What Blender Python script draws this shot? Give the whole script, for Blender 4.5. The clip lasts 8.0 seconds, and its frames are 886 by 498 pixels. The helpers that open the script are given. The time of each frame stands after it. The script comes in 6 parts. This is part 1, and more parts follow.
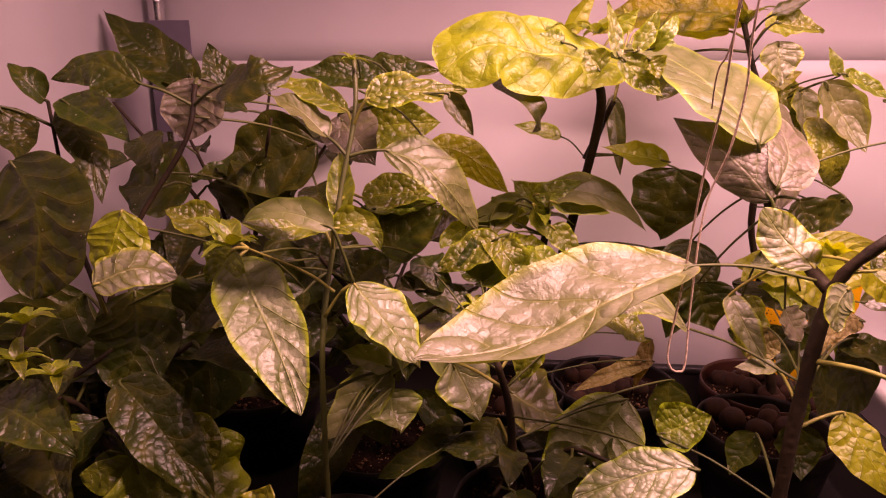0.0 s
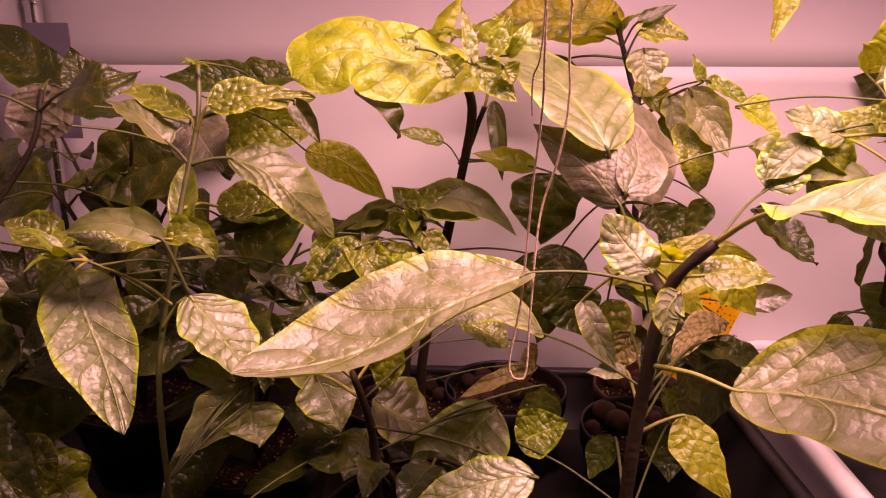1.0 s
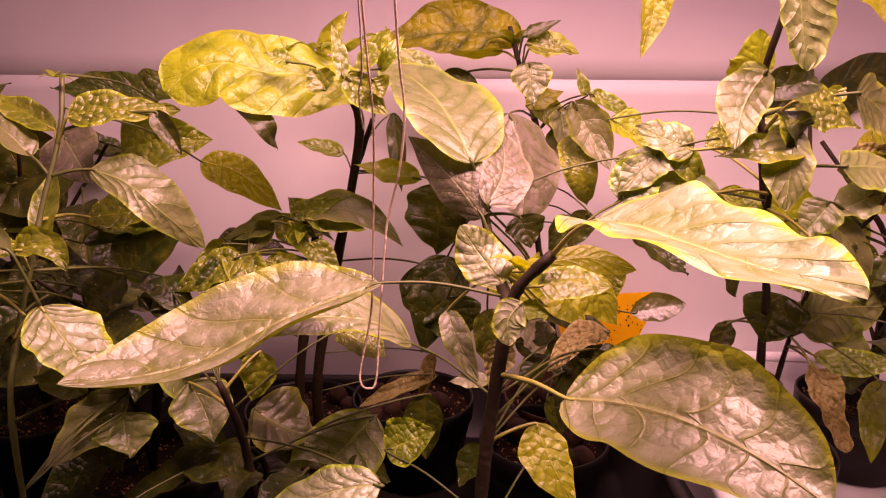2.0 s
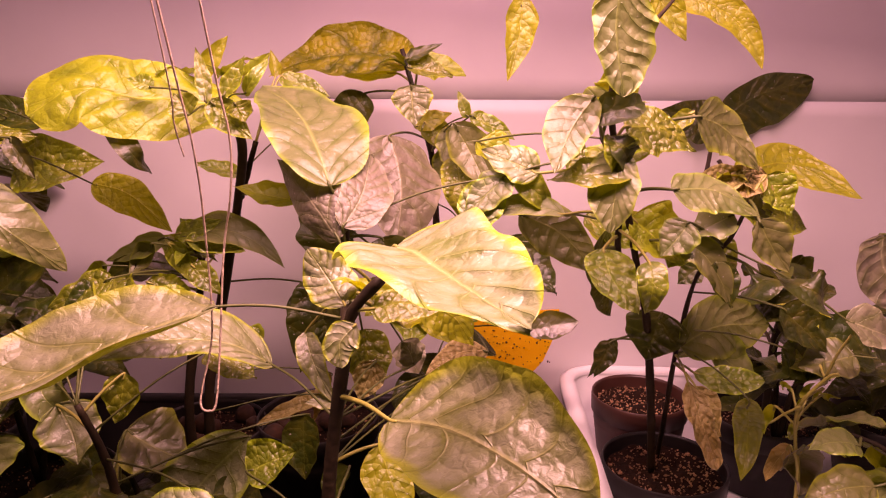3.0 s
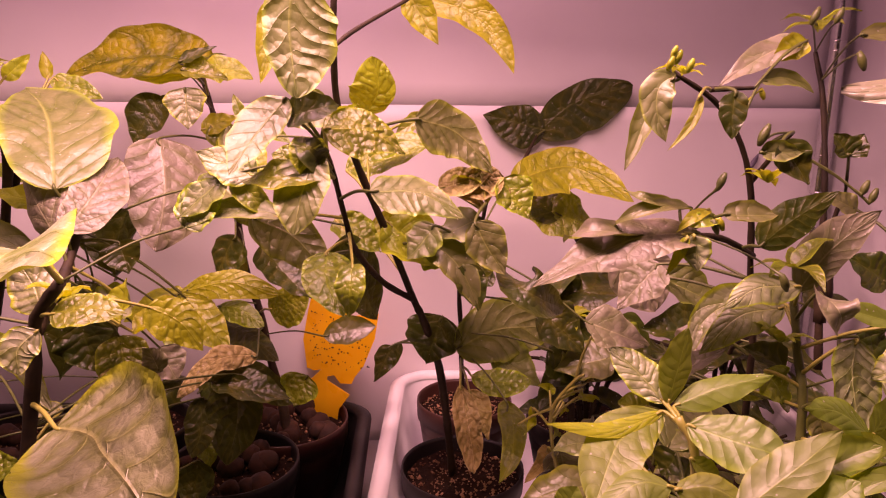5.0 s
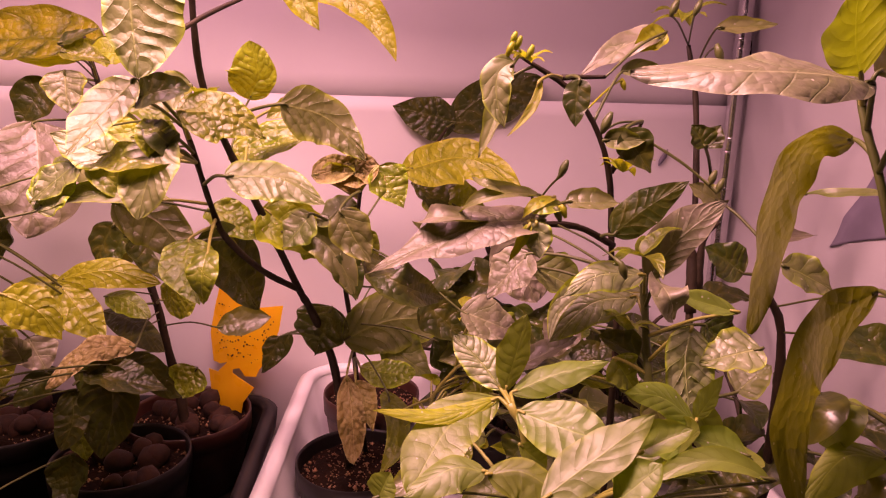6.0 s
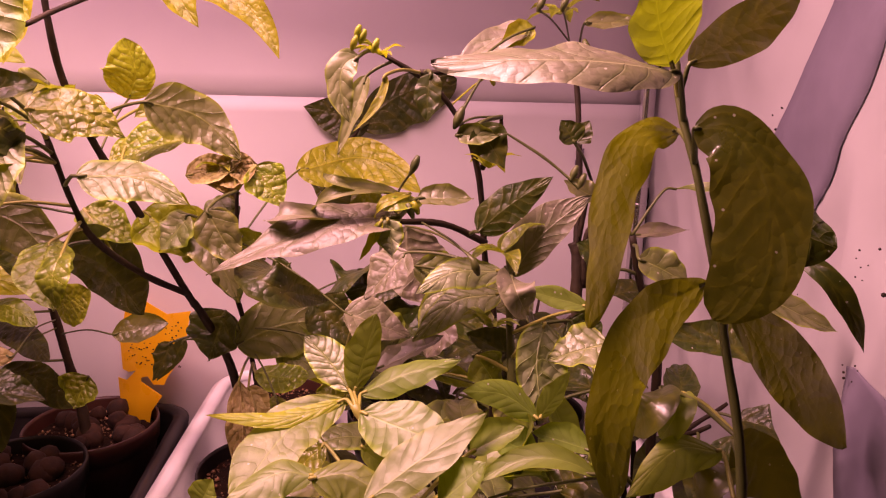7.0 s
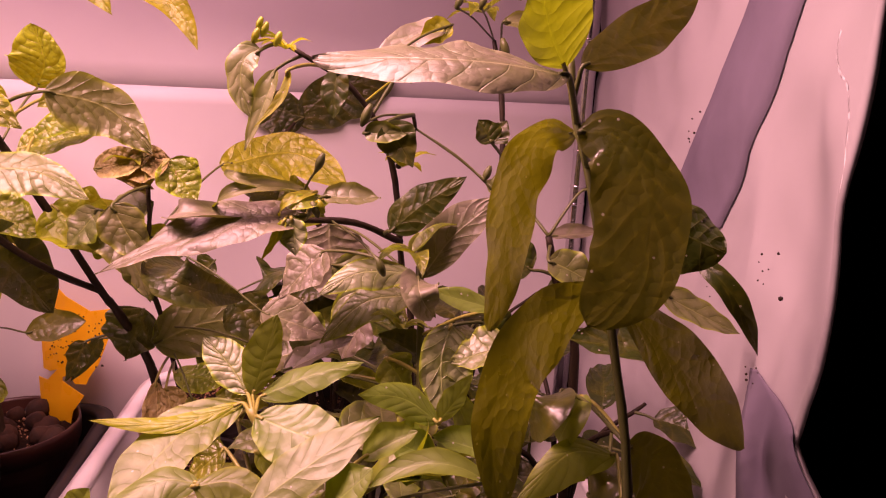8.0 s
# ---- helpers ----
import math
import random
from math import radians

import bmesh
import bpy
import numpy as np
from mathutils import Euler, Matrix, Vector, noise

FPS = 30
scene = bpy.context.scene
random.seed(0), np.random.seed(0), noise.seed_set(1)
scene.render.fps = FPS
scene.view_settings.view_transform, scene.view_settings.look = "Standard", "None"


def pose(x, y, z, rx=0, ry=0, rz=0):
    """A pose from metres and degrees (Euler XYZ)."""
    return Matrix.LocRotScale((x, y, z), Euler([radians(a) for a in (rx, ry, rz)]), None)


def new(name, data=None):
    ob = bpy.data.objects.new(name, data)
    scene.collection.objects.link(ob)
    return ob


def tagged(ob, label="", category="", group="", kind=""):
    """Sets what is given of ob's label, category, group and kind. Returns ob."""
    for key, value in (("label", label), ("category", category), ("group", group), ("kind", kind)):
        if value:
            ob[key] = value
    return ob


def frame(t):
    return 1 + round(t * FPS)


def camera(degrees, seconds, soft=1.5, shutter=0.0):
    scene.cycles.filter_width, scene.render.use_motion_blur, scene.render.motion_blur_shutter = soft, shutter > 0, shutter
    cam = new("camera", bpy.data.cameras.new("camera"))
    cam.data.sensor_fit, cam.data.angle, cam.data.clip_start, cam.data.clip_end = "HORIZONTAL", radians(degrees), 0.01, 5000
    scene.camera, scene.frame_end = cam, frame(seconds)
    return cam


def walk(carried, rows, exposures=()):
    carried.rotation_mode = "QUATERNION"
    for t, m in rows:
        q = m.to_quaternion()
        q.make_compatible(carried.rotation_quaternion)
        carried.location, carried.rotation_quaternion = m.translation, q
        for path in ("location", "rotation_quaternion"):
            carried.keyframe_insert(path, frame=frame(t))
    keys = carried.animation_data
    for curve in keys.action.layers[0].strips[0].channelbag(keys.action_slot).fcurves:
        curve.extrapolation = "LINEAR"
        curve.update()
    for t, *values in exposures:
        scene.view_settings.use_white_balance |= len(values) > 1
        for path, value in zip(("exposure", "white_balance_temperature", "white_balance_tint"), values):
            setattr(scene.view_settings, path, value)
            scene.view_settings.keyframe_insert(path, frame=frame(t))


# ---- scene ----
cam = camera(66.9, 8.0, soft=1.15)
METRES, EYE, TILT, LEAN, TURN = 0.55, 0.394, -15.5, 0.0, 5.0
ROWS = [
    (0.0, 0.0, 0.0, 0.0, 0.0, -0.0, 0.0),
    (0.5, 0.0637, 0.0065, 0.0037, -1.76, 0.2, 0.36),
    (1.0, 0.1259, 0.0079, 0.0047, -3.39, 0.29, 0.74),
    (2.5, 0.3462, -0.0258, 0.008, -4.73, 1.6, 0.83),
    (3.0, 0.4304, -0.0365, 0.0125, -4.97, 2.14, 1.06),
    (3.5, 0.5138, -0.044, 0.0132, -5.09, 2.51, 1.08),
    (4.0, 0.5843, -0.0466, 0.0113, -5.71, 3.01, 0.66),
    (4.5, 0.6533, -0.0542, 0.008, -6.33, 2.88, 1.1),
    (6.0, 0.8328, -0.0708, -0.0115, -10.04, 2.44, 1.14),
    (6.5, 0.8889, -0.074, -0.0153, -11.3, 2.89, 1.27),
    (7.0, 0.941, -0.0792, -0.0197, -12.51, 2.73, 2.08),
    (7.5, 0.9717, -0.0775, -0.0209, -14.61, 2.46, 1.73),
    (8.0, 0.9915, -0.0817, -0.0168, -15.8, 2.27, 1.65),
]
walk(cam, [(t, pose(0, 0, EYE, TILT, LEAN, TURN) @ pose(METRES * x, METRES * y, METRES * z, 90 + pitch, roll, yaw)) for t, x, y, z, yaw, pitch, roll in ROWS], ((0.0, 0.0, 6500, 4.0), (8.0, 0.0, 6500, 17.0)))


# ---- light ----
world = bpy.data.worlds.new("world")
world.use_nodes = True
world.node_tree.nodes["Background"].inputs[0].default_value = (0.02, 0.015, 0.02, 1)
world.node_tree.nodes["Background"].inputs[1].default_value = 0.2
scene.world = world

LAMP_X, LAMP_Y, LAMP_Z = 0.27, 0.28, 0.72
lamp_data = bpy.data.lights.new("grow_light", "AREA")
lamp_data.shape, lamp_data.size, lamp_data.size_y = "RECTANGLE", 0.60, 0.050
lamp_data.energy, lamp_data.color = 11.7, (1.0, 0.485, 0.485)
lamp = new("grow_light", lamp_data)
lamp.matrix_world = pose(LAMP_X, LAMP_Y, LAMP_Z, 0, 3.5, 0)

# unseen wider, more purple fill under the roof, added to lift the upper wall
fill_data = bpy.data.lights.new("unseen_fill_light", "AREA")
fill_data.shape, fill_data.size, fill_data.size_y = "RECTANGLE", 0.26, 0.24
fill_data.energy, fill_data.color = 4.4, (1.0, 0.43, 0.53)
fill_lamp = new("unseen_fill_light", fill_data)
fill_lamp.matrix_world = pose(0.25, 0.42, 0.84)


# ---- materials ----
def node_material(name):
    mat = bpy.data.materials.new(name)
    mat.use_nodes = True
    tree = mat.node_tree
    bsdf = tree.nodes["Principled BSDF"]

    def add(kind, **sets):
        n = tree.nodes.new(kind)
        for key, value in sets.items():
            n.inputs[key.replace("_", " ")].default_value = value
        return n

    return mat, tree, bsdf, add, tree.links.new


def ramp(tree, link, source, stops):
    r = tree.nodes.new("ShaderNodeValToRGB")
    while len(r.color_ramp.elements) < len(stops):
        r.color_ramp.elements.new(0.5)
    for el, (at, col) in zip(r.color_ramp.elements, stops):
        el.position, el.color = at, (*col, 1)
    link(source, r.inputs[0])
    return r.outputs[0]


def maths(tree, link, op, a, b=None, c=None):
    n = tree.nodes.new("ShaderNodeMath")
    n.operation = op
    for i, v in enumerate((a, b, c)):
        if v is None:
            continue
        if isinstance(v, (int, float)):
            n.inputs[i].default_value = v
        else:
            link(v, n.inputs[i])
    return n.outputs[0]


def blend(tree, link, fac, a, b):
    n = tree.nodes.new("ShaderNodeMix")
    n.data_type = "RGBA"
    for i, v in ((0, fac), (6, a), (7, b)):
        if isinstance(v, tuple):
            n.inputs[i].default_value = (*v, 1)
        elif isinstance(v, (int, float)):
            n.inputs[i].default_value = v
        else:
            link(v, n.inputs[i])
    return n.outputs[2]


def plain(name, stops, scale=20.0, rough=0.5, metal=0.0, bump=0.1, detail=6.0, spec=0.5, glow=None):
    """A surface with grain at two scales."""
    mat, tree, bsdf, add, link = node_material(name)
    co = add("ShaderNodeTexCoord")
    fine = add("ShaderNodeTexNoise", Scale=scale, Detail=detail)
    link(co.outputs["Object"], fine.inputs["Vector"])
    coarse = add("ShaderNodeTexNoise", Scale=scale * 0.13, Detail=3.0)
    link(co.outputs["Object"], coarse.inputs["Vector"])
    both = maths(tree, link, "MULTIPLY_ADD", coarse.outputs[0], 0.5, maths(tree, link, "MULTIPLY", fine.outputs[0], 0.5))
    link(ramp(tree, link, both, stops), bsdf.inputs["Base Color"])
    bsdf.inputs["Metallic"].default_value = metal
    bsdf.inputs["Specular IOR Level"].default_value = spec
    link(maths(tree, link, "MULTIPLY_ADD", fine.outputs[0], 0.25, rough - 0.12), bsdf.inputs["Roughness"])
    b = add("ShaderNodeBump", Strength=bump, Distance=0.002)
    link(fine.outputs[0], b.inputs["Height"])
    link(b.outputs[0], bsdf.inputs["Normal"])
    if glow:
        mixed = add("ShaderNodeMixShader", Fac=0.45)
        link(bsdf.outputs[0], mixed.inputs[1])
        link(add("ShaderNodeBsdfTranslucent", Color=(*glow, 1)).outputs[0], mixed.inputs[2])
        link(mixed.outputs[0], tree.nodes["Material Output"].inputs[0])
    return mat


def leaf_material(name, base, light, patch, patch_amount, rough=0.44, through_light=0.25, glow=(0.35, 0.38, 0.03), relief=1.0, spec=0.9, rim=None, rim_amount=0.5, puckers=1.0, line=0.5):
    """A leaf blade: pale midrib and side veins sunk between swollen fields, a fine net of puckers, blotches and a waxy gloss."""
    mat, tree, bsdf, add, link = node_material(name)

    def m(op, *values):
        return maths(tree, link, op, *values)

    uv = add("ShaderNodeUVMap")
    uv.uv_map = "UVMap"
    sep = add("ShaderNodeSeparateXYZ")
    link(uv.outputs[0], sep.inputs[0])
    veined = add("ShaderNodeUVMap")
    veined.uv_map = "vein"
    lanes = add("ShaderNodeSeparateXYZ")
    link(veined.outputs[0], lanes.inputs[0])
    along, breadth = lanes.outputs[0], lanes.outputs[1]
    info = add("ShaderNodeObjectInfo")
    co = add("ShaderNodeTexCoord")
    side = m("ABSOLUTE", m("MULTIPLY_ADD", sep.outputs[1], 2.0, -1.0))
    slow = add("ShaderNodeTexNoise", Scale=26.0, Detail=2.0)
    link(co.outputs["Object"], slow.inputs["Vector"])
    stain = add("ShaderNodeTexNoise", Scale=48.0, Detail=5.0, Roughness=0.62)
    link(co.outputs["Object"], stain.inputs["Vector"])
    # distance from the nearest side vein, 0 on it and 1 midway
    lane = m("MULTIPLY", m("SUBTRACT", 0.5, m("ABSOLUTE", m("SUBTRACT", m("FRACT", along), 0.5))), 2.0)
    thin = m("SUBTRACT", 1.0, m("SMOOTH_MIN", m("MULTIPLY", lane, 12.0), 1.0, 0.3))
    rib = m("SUBTRACT", 1.0, m("SMOOTH_MIN", m("MULTIPLY", side, m("MULTIPLY_ADD", sep.outputs[0], 14.0, 13.0)), 1.0, 0.2))
    vein = m("MAXIMUM", m("MULTIPLY", m("MULTIPLY", thin, m("MULTIPLY_ADD", side, -0.8, 1.0)), line), m("MULTIPLY", rib, 0.9))
    # puckers between the side veins, larger on broader leaves
    shift = add("ShaderNodeVectorMath")
    shift.operation = "MULTIPLY_ADD"
    link(slow.outputs["Color"], shift.inputs[0])
    shift.inputs[1].default_value = (0.012, 0.012, 0.012)
    link(co.outputs["Object"], shift.inputs[2])
    net = add("ShaderNodeTexVoronoi", Scale=150.0)
    net.feature = "SMOOTH_F1"
    net.inputs["Smoothness"].default_value = 0.15
    link(shift.outputs[0], net.inputs["Vector"])
    link(m("DIVIDE", 8.5, m("MAXIMUM", m("MINIMUM", breadth, 0.085), 0.035)), net.inputs["Scale"])
    crease = add("ShaderNodeTexNoise", Scale=210.0, Detail=3.0, Distortion=0.6)
    link(co.outputs["Object"], crease.inputs["Vector"])
    # colour
    blot = add("ShaderNodeClamp")
    near_vein = m("MULTIPLY", m("MAXIMUM", m("SUBTRACT", 0.75, m("MULTIPLY", lane, 1.3)), m("SUBTRACT", 0.6, m("MULTIPLY", side, 2.4))), 0.9)
    link(m("ADD", m("MULTIPLY_ADD", stain.outputs[0], 3.0, -1.7 + patch_amount), m("MAXIMUM", near_vein, m("MULTIPLY_ADD", info.outputs["Random"], 0.3, -0.15))), blot.inputs[0])
    col = blend(tree, link, blot.outputs[0], base, patch)
    col = blend(tree, link, vein, col, light)
    edge = add("ShaderNodeClamp")
    link(m("MULTIPLY", m("MULTIPLY_ADD", m("MULTIPLY_ADD", slow.outputs[0], 0.35, side), 7.0, -6.9), rim_amount), edge.inputs[0])
    col = blend(tree, link, edge.outputs[0], col, rim or light)
    dots = add("ShaderNodeTexVoronoi", Scale=330.0)
    link(co.outputs["Object"], dots.inputs["Vector"])
    dot_pick = add("ShaderNodeSeparateColor")
    link(dots.outputs["Color"], dot_pick.inputs[0])
    residue = m("MULTIPLY", m("LESS_THAN", dots.outputs["Distance"], 0.17), m("GREATER_THAN", dot_pick.outputs[0], 0.93))
    col = blend(tree, link, m("MULTIPLY", residue, 0.5), col, (0.66, 0.62, 0.54))
    hsv = add("ShaderNodeHueSaturation")
    link(m("MULTIPLY_ADD", info.outputs["Random"], 0.03, 0.485), hsv.inputs["Hue"])
    link(m("MULTIPLY_ADD", info.outputs["Random"], 0.4, 0.8), hsv.inputs["Value"])
    link(col, hsv.inputs["Color"])
    link(hsv.outputs[0], bsdf.inputs["Base Color"])
    link(m("MULTIPLY_ADD", stain.outputs[0], 0.24, rough - 0.10), bsdf.inputs["Roughness"])
    bsdf.inputs["Specular IOR Level"].default_value = spec
    # relief: fields swell between the veins, puckers in places
    swell = m("MULTIPLY", m("SMOOTH_MIN", m("MULTIPLY", lane, 1.6), 1.0, 0.6), m("SMOOTH_MIN", m("MULTIPLY", side, 4.0), 1.0, 0.3))
    strong = m("MULTIPLY_ADD", slow.outputs[0], 1.6, -0.25)
    height = m("MULTIPLY_ADD", m("MULTIPLY", swell, m("MULTIPLY_ADD", slow.outputs[0], 1.4, -0.2)), 0.55, m("MULTIPLY", m("MULTIPLY", m("POWER", net.outputs["Distance"], 2.0), strong), -2.6 * puckers))
    height = m("MULTIPLY_ADD", m("MAXIMUM", m("MULTIPLY", thin, 0.6), rib), -0.38 * line, m("MULTIPLY_ADD", crease.outputs[0], 0.9 * puckers, m("MULTIPLY_ADD", stain.outputs[0], 0.4, height)))
    height = m("MULTIPLY", height, m("MINIMUM", m("MULTIPLY", breadth, 24.0), 1.3))
    b = add("ShaderNodeBump", Strength=0.9, Distance=0.0016 * relief)
    link(height, b.inputs["Height"])
    link(b.outputs[0], bsdf.inputs["Normal"])
    see_through = add("ShaderNodeBsdfTranslucent", Color=(*glow, 1))
    link(b.outputs[0], see_through.inputs["Normal"])
    mixed = add("ShaderNodeMixShader", Fac=through_light)
    link(bsdf.outputs[0], mixed.inputs[1])
    link(see_through.outputs[0], mixed.inputs[2])
    link(mixed.outputs[0], tree.nodes["Material Output"].inputs[0])
    return mat


LIME = (0.29, 0.37, 0.006)
# Deep green, made darker still to carry the shade on inner leaves.
DEEP = leaf_material("deep_green_shade_leaf", (0.026, 0.038, 0.003), (0.06, 0.075, 0.008), (0.075, 0.075, 0.004), 0.15, 0.38, through_light=0.12, glow=(0.18, 0.20, 0.004), relief=1.0, puckers=0.45, line=0.35, spec=0.45)
GREEN = leaf_material("green_leaf", (0.105, 0.14, 0.006), (0.26, 0.31, 0.018), (0.20, 0.23, 0.008), 0.4, 0.38, through_light=0.28, glow=(0.34, 0.41, 0.004), relief=1.3, rim=LIME, rim_amount=0.9, puckers=0.85, spec=0.85)
# Pale green; the greyish fields also carry the lamp's sheen as colour.
LIGHT = leaf_material("pale_sheen_leaf", (0.268, 0.282, 0.165), (0.355, 0.38, 0.14), (0.13, 0.16, 0.028), 0.46, 0.42, through_light=0.15, glow=(0.34, 0.41, 0.01), rim=LIME, rim_amount=0.95, relief=1.2, puckers=0.46, line=0.75, spec=0.85)
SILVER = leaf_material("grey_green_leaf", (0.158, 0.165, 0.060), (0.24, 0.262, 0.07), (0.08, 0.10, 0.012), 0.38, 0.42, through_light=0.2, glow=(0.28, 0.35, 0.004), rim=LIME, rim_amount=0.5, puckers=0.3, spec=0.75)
YELLOW = leaf_material("yellowing_leaf", (0.31, 0.35, 0.010), (0.42, 0.45, 0.02), (0.16, 0.20, 0.006), 0.3, 0.42, through_light=0.36, glow=(0.52, 0.57, 0.004), relief=1.2, puckers=0.5, spec=0.7)
MOTTLED = leaf_material("mottled_yellow_leaf", (0.35, 0.36, 0.008), (0.07, 0.11, 0.006), (0.055, 0.085, 0.005), 0.45, 0.44, through_light=0.45, glow=(0.62, 0.64, 0.006), relief=1.3, puckers=0.8, line=1.0, spec=0.6)
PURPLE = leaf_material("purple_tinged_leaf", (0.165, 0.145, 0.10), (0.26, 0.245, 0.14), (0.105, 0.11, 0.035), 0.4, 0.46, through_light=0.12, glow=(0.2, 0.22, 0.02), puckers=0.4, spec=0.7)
DRY = leaf_material("dry_leaf", (0.36, 0.31, 0.11), (0.50, 0.44, 0.18), (0.22, 0.17, 0.05), 0.5, 0.5, relief=2.0, glow=(0.45, 0.32, 0.03), spec=0.5)
FRESH = leaf_material("fresh_leaf", (0.165, 0.225, 0.028), (0.25, 0.325, 0.045), (0.115, 0.155, 0.014), 0.4, 0.44, relief=0.7, through_light=0.34, glow=(0.38, 0.50, 0.008), rim=LIME, rim_amount=0.3, spec=0.8, puckers=0.25, line=0.3)
SOFT = leaf_material("pale_fresh_leaf", (0.165, 0.215, 0.045), (0.25, 0.32, 0.05), (0.12, 0.16, 0.02), 0.35, 0.44, relief=0.6, through_light=0.3, glow=(0.32, 0.43, 0.01), rim=LIME, rim_amount=0.3, spec=0.85, puckers=0.25, line=0.25)
OLIVE = leaf_material("olive_leaf", (0.036, 0.042, 0.005), (0.07, 0.075, 0.010), (0.08, 0.078, 0.006), 0.35, 0.30, relief=0.4, through_light=0.3, glow=(0.28, 0.31, 0.003), spec=1.0, puckers=0.5, line=0.1)
BARK = plain("dark_stem", [(0.3, (0.010, 0.006, 0.003)), (0.7, (0.036, 0.023, 0.008))], 160, 0.68, bump=0.5, spec=0.3)
SHOOT = plain("green_shoot", [(0.3, (0.20, 0.20, 0.03)), (0.7, (0.34, 0.32, 0.07))], 120, 0.45)
DIMSHOOT = plain("dark_green_shoot", [(0.3, (0.05, 0.06, 0.012)), (0.7, (0.10, 0.11, 0.02))], 120, 0.5)
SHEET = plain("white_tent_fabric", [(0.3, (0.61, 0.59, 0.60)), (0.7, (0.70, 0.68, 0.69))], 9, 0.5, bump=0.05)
# The same white fabric, darkened to put the side walls' dimmer light into colour.
DIM_SHEET = plain("dimmed_tent_fabric", [(0.3, (0.36, 0.345, 0.35)), (0.7, (0.46, 0.445, 0.45))], 9, 0.5, bump=0.05)
CHROME = plain("steel_pole", [(0.3, (0.55, 0.54, 0.56)), (0.7, (0.70, 0.69, 0.70))], 60, 0.22, 1.0, 0.02)
BLACK = plain("black_plastic", [(0.3, (0.010, 0.009, 0.008)), (0.7, (0.022, 0.019, 0.018))], 40, 0.42, spec=0.3)
TERRA = plain("brown_pot_plastic", [(0.3, (0.035, 0.013, 0.009)), (0.7, (0.065, 0.025, 0.017))], 40, 0.4)
WHITE = plain("white_plastic", [(0.3, (0.70, 0.69, 0.69)), (0.7, (0.80, 0.79, 0.79))], 30, 0.35)
SOIL = plain("potting_soil", [(0.3, (0.004, 0.002, 0.001)), (0.7, (0.026, 0.012, 0.005))], 260, 0.9, bump=1.0, spec=0.15)
CLAY = plain("clay_pebble", [(0.3, (0.012, 0.005, 0.002)), (0.7, (0.060, 0.023, 0.008))], 150, 0.85, bump=0.5)
GRIT = plain("perlite", [(0.35, (0.12, 0.045, 0.018)), (0.75, (0.62, 0.38, 0.20))], 90, 0.8)
TRAP = plain("sticky_yellow_card", [(0.3, (0.80, 0.46, 0.006)), (0.7, (0.88, 0.60, 0.012))], 45, 0.3, bump=0.1, glow=(0.95, 0.68, 0.01))
TWINE = plain("jute_twine", [(0.3, (0.42, 0.30, 0.22)), (0.7, (0.66, 0.54, 0.42))], 300, 0.8, bump=0.8)
# Lilac-grey: wall shadow laid on as strips; also the tape and wall mark.
LILAC_GREY = plain("lilac_grey_tone", [(0.3, (0.13, 0.115, 0.155)), (0.7, (0.18, 0.16, 0.21))], 60, 0.7)
# Near-black colour in place of the darkness outside the tent.
ROOM = plain("unlit_near_black", [(0.3, (0.012, 0.011, 0.011)), (0.7, (0.02, 0.018, 0.018))], 3, 0.8)


# ---- building blocks ----
def part(name, bm, material, parent=None, label="", smooth=True):
    me = bpy.data.meshes.new(name)
    bm.to_mesh(me)
    bm.free()
    return laid(name, me, material, parent, label, smooth)


def laid(name, me, material, parent=None, label="", smooth=True):
    me.materials.append(material)
    if smooth:
        me.polygons.foreach_set("use_smooth", [True] * len(me.polygons))
    ob = new(name, me)
    if parent is not None:
        ob.parent = parent
        ob.matrix_parent_inverse = parent.matrix_world.inverted()
    if label:
        tagged(ob, label)
    return ob


def holder(name, place, label, category, group=""):
    ob = new(name)
    ob.empty_display_size = 0.02
    ob.matrix_world = Matrix.Translation(place)
    return tagged(ob, label, category, group)


def slab(x0, y0, z0, x1, y1, z1, bevel=0.0):
    bm = bmesh.new()
    bmesh.ops.create_cube(bm, size=1, matrix=Matrix.Translation(((x0 + x1) / 2, (y0 + y1) / 2, (z0 + z1) / 2)) @ Matrix.Diagonal((x1 - x0, y1 - y0, z1 - z0, 1)))
    if bevel:
        bmesh.ops.bevel(bm, geom=bm.edges[:], offset=bevel, segments=2, affect="EDGES", profile=0.5)
    return bm


def smooth_line(points, steps):
    """Points on a soft line through all the given ones."""
    pts = [Vector(p) for p in points]
    if len(pts) == 2:
        pts = [pts[0], pts[0].lerp(pts[1], 0.5), pts[1]]
    ext = [2 * pts[0] - pts[1], *pts, 2 * pts[-1] - pts[-2]]
    out = []
    for i in range(1, len(ext) - 2):
        a, b, c, d = ext[i - 1 : i + 3]
        for k in range(steps):
            s = k / steps
            out.append(0.5 * (2 * b + (c - a) * s + (2 * a - 5 * b + 4 * c - d) * s * s + (3 * b - a - 3 * c + d) * s**3))
    out.append(pts[-1])
    return out


